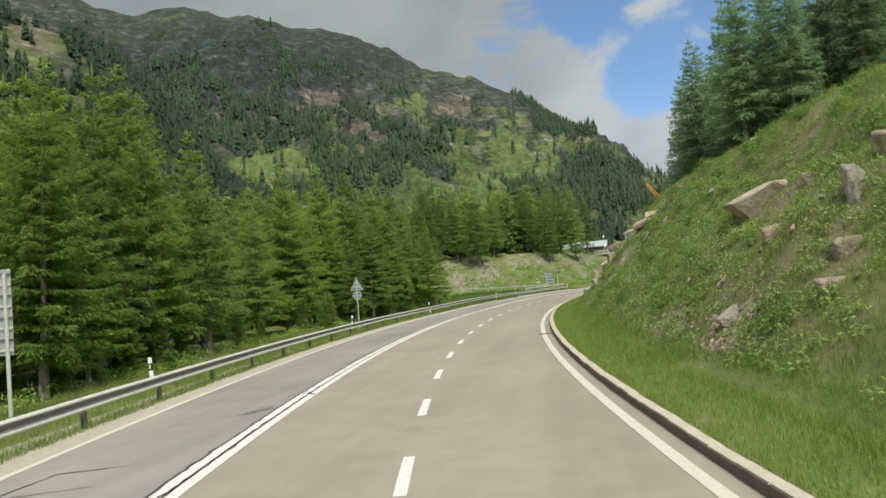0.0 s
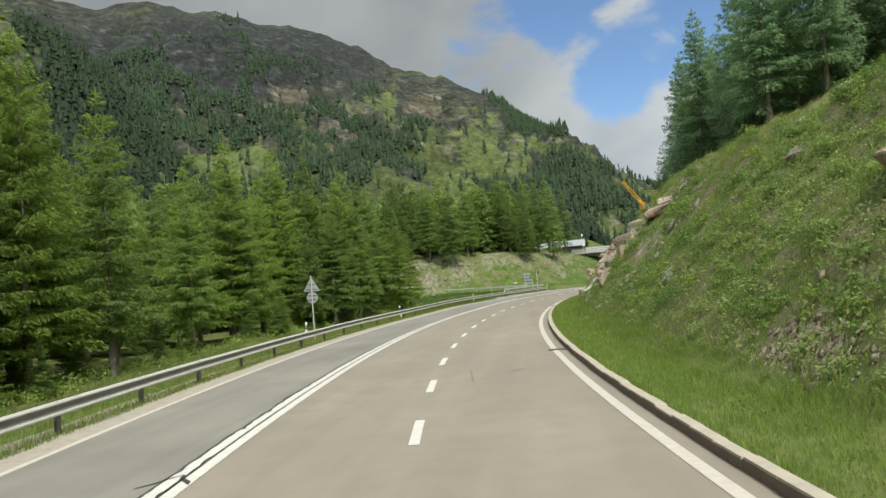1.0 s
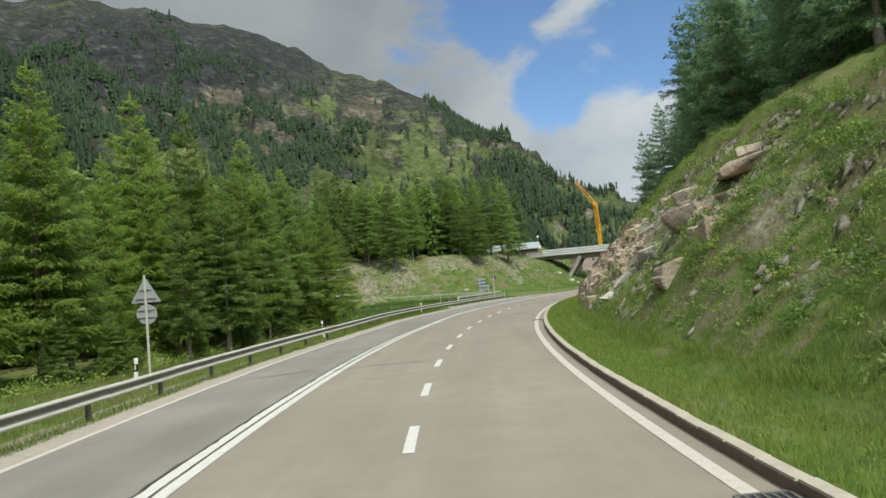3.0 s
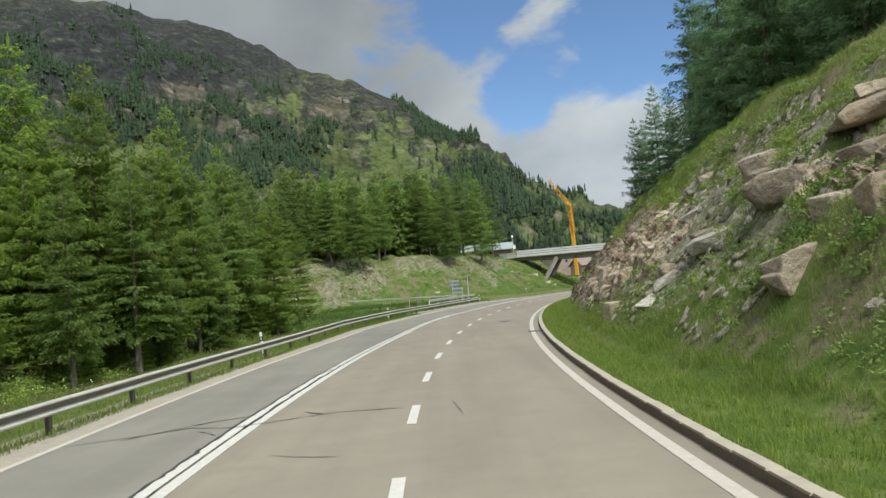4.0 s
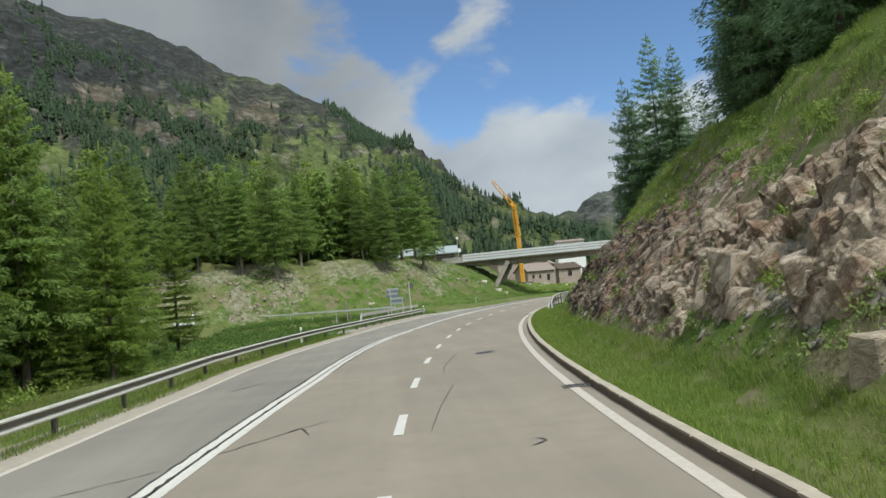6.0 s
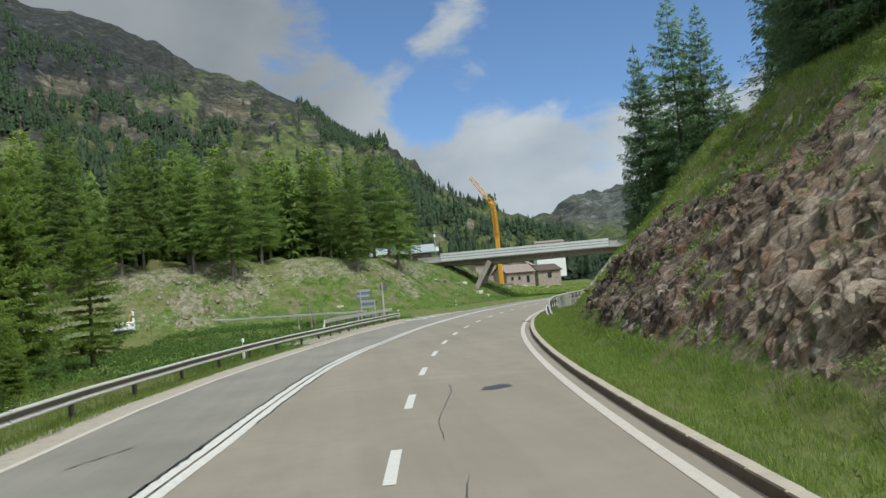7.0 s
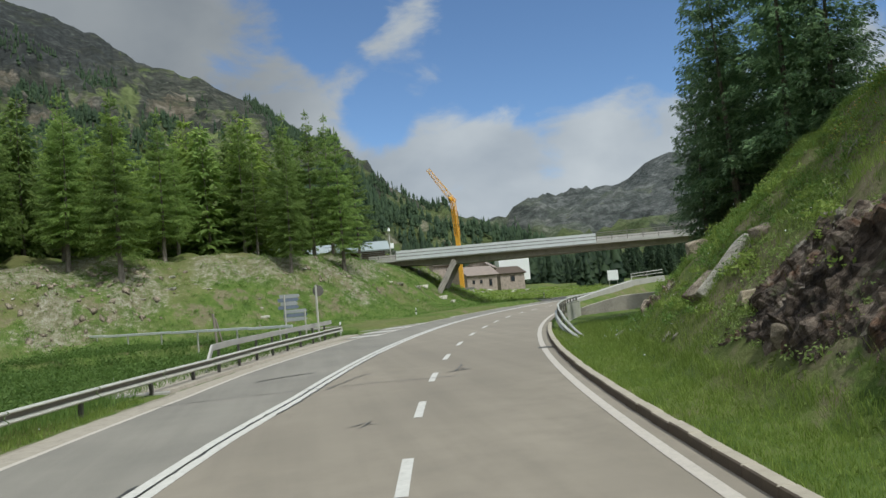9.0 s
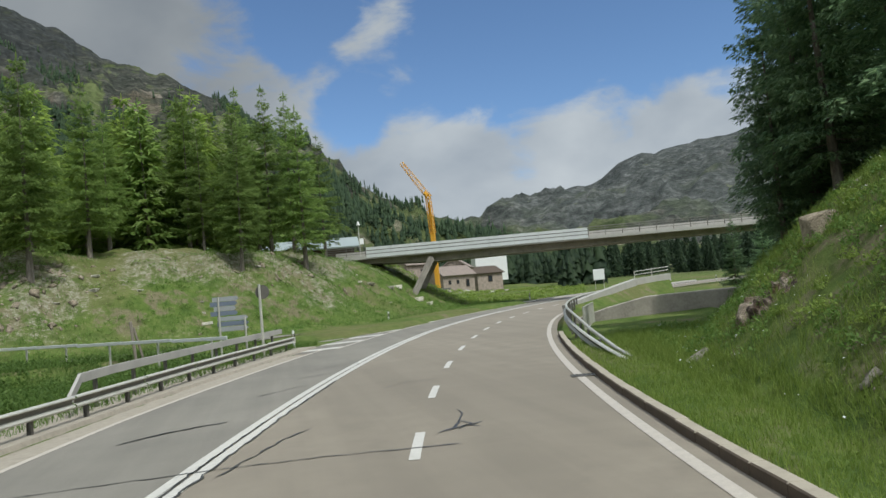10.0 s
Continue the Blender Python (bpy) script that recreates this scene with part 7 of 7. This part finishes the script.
# ---------------------------------------------------------------- far woods
def sprig_tree(layers, limbs, seed, inner=0.0, wide=0.30):
    """A loose conifer of unit height made of pointed sprays: verts and triangles."""
    r = random.Random(seed)
    v, t = [(0.008, 0, 0), (-0.008, 0.01, 0), (0, 0, 1.0)], [(0, 1, 2)]
    for i in range(layers):
        z = 0.08 + 0.88 * i / layers
        rad = (1 - z) ** 0.75 * 0.21 + 0.012
        for j in range(limbs):
            a = 6.283 * (j + r.random()) / limbs
            q = rad * r.uniform(0.6, 1.2)
            p = q * inner * r.uniform(0.2, 1.4)
            ca, sa = math.cos(a), math.sin(a)
            k = len(v)
            w = wide * q + 0.008
            mid = p + (q - p) * 0.55
            zz = z + r.uniform(-0.03, 0.03)
            v += [(ca * p, sa * p, zz + 0.05 - 0.05 * inner), (ca * mid - sa * w, sa * mid + ca * w, zz + 0.005), (ca * q, sa * q, zz - 0.03 - 0.10 * q), (ca * mid + sa * w, sa * mid - ca * w, zz + 0.005)]
            t += [(k, k + 1, k + 2), (k, k + 2, k + 3)]
    return np.array(v), np.array(t)


def tiered_tree(tiers, sides, seed, slim=0.15):
    """A far conifer of unit height: stacked ragged skirts that narrow to a point."""
    r = random.Random(seed)
    v, t = [], []
    for i in range(tiers):
        z0, z1 = 0.06 + 0.80 * i / tiers, min(1.0, 0.06 + 0.80 * i / tiers + 0.94 / tiers + 0.18)
        rad = slim * (1 - z0) ** 0.8 + 0.012
        k = len(v)
        v.append((0, 0, z1))
        for j in range(sides):
            a = 6.283 * (j + 0.6 * r.random()) / sides
            q = rad * r.uniform(0.65, 1.25)
            v.append((math.cos(a) * q, math.sin(a) * q, z0 + r.uniform(-0.05, 0.05)))
        t += [(k, k + 1 + j, k + 1 + (j + 1) % sides) for j in range(sides)]
    return np.array(v), np.array(t)


def far_wood(name, x, y, tall, template, material, label, rng):
    v0, t0 = template
    n = len(x)
    z = land(x, y, False) - 0.4
    h = tall * rng.uniform(0.6, 1.25, n)
    a = rng.uniform(0, 6.283, n)
    wd = rng.uniform(0.85, 1.3, n)
    ca, sa = np.cos(a)[:, None], np.sin(a)[:, None]
    jit = 1 + rng.uniform(-0.3, 0.3, (n, len(v0)))
    vx = (v0[:, 0] * ca - v0[:, 1] * sa) * (h * wd)[:, None] * jit + x[:, None]
    vy = (v0[:, 0] * sa + v0[:, 1] * ca) * (h * wd)[:, None] * jit + y[:, None]
    vz = (v0[:, 2] + rng.uniform(-0.035, 0.035, (n, len(v0)))) * h[:, None] + z[:, None]
    verts = np.stack([vx, vy, vz], -1).reshape(-1, 3)
    tris = (t0[None] + (np.arange(n) * len(v0))[:, None, None]).reshape(-1, 3)
    stuff_mesh(name, verts, tris, material, label, "forest")


rng = np.random.default_rng(33)
n = 62000
az, rr = np.radians(rng.uniform(-34, 28, n)), np.sqrt(rng.uniform(255 ** 2, 1110 ** 2, n))
x, y = rr * np.sin(az), rr * np.cos(az)
z = land(x, y, False)
dens = 1.3 * value_noise(x * 0.010, y * 0.010, 90) + 0.75 * value_noise(x * 0.03, y * 0.018, 91) + 0.2 * value_noise(x * 0.1, y * 0.1, 92)
top = 1080 * np.tan(np.radians(np.interp(np.degrees(az), RIDGE_AZ, RIDGE_EL)))
level = np.clip(z / np.maximum(top, 30), 0, 1)
spur_zone = (np.degrees(az) < -9) & (rr < 520)
right_end = ease(np.degrees(az), 4, 14)
va, ve = mountain_view(x, y, z)
va, ve = va + fbm(x * 0.02, y * 0.02, 4, 81) * 1.6, ve + fbm(x * 0.02, y * 0.02, 4, 83) * 1.0
plan = 0.9 * spots(WOODS, va, ve) - 1.4 * spots(MEADOWS, va, ve) - 0.9 * spots(SCREES, va, ve) - 0.30 * spots(CRAGS, va, ve)
want = 1.35 * dens - 0.06 + plan - ease(level, 0.30, 0.80) * (0.44 - 0.40 * right_end) + 0.6 * spur_zone + 0.40 * (1 - ease(rr, 330, 480))
keep = want > rng.uniform(-0.12, 0.72, n)
keep |= (rng.random(n) < 0.016) & (level < 0.85)
seen = np.degrees(np.arctan2(x - 18, y - 93))
keep &= ~((seen > 17) & (seen < 34) & (np.hypot(x - 18, y - 93) < 255))
near = keep & (rr < 430)
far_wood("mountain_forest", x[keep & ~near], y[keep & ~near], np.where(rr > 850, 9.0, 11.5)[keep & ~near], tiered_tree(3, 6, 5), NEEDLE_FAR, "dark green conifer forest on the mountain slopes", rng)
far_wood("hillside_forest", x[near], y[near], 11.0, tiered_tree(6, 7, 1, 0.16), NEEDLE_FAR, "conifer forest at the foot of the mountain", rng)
n = 1050
az, rr = np.radians(rng.uniform(31, 58, n)), np.sqrt(rng.uniform(212 ** 2, 520 ** 2, n))
x, y = 18 + rr * np.sin(az), 93 + rr * np.cos(az)
s, o = to_road(x, y)
keep = (np.abs(o) > 20) & ~((az < np.radians(34)) & (rr < 260))
keep &= (land(x, y, False) + 13.5 - 2.7) / rr < math.tan(radians(2.6))
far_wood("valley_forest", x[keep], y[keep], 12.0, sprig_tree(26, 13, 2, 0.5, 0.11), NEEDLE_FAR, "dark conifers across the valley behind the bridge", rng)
n = 700
s, o = rng.uniform(-5, 125, n), -rng.uniform(50, 190, n)
h = np.interp(s, S_ALL, HEAD)
x, y = np.interp(s, S_ALL, CX) + o * np.cos(h), np.interp(s, S_ALL, CY) - o * np.sin(h)
far_wood("wood_behind", x, y, 14.0, sprig_tree(14, 6, 3), NEEDLE_MID, "deeper rows of the roadside forest", rng)
n = 420
x, y = rng.uniform(-110, 60, n), rng.uniform(150, 260, n)
d = bank_distance(x, y)
keep = (d > 36) & (np.hypot(x - 40, y - 197) > 19)
far_wood("bank_wood_behind", x[keep], y[keep], 13.5, sprig_tree(14, 6, 4), NEEDLE_MID, "deeper rows of conifers above the bank", rng)
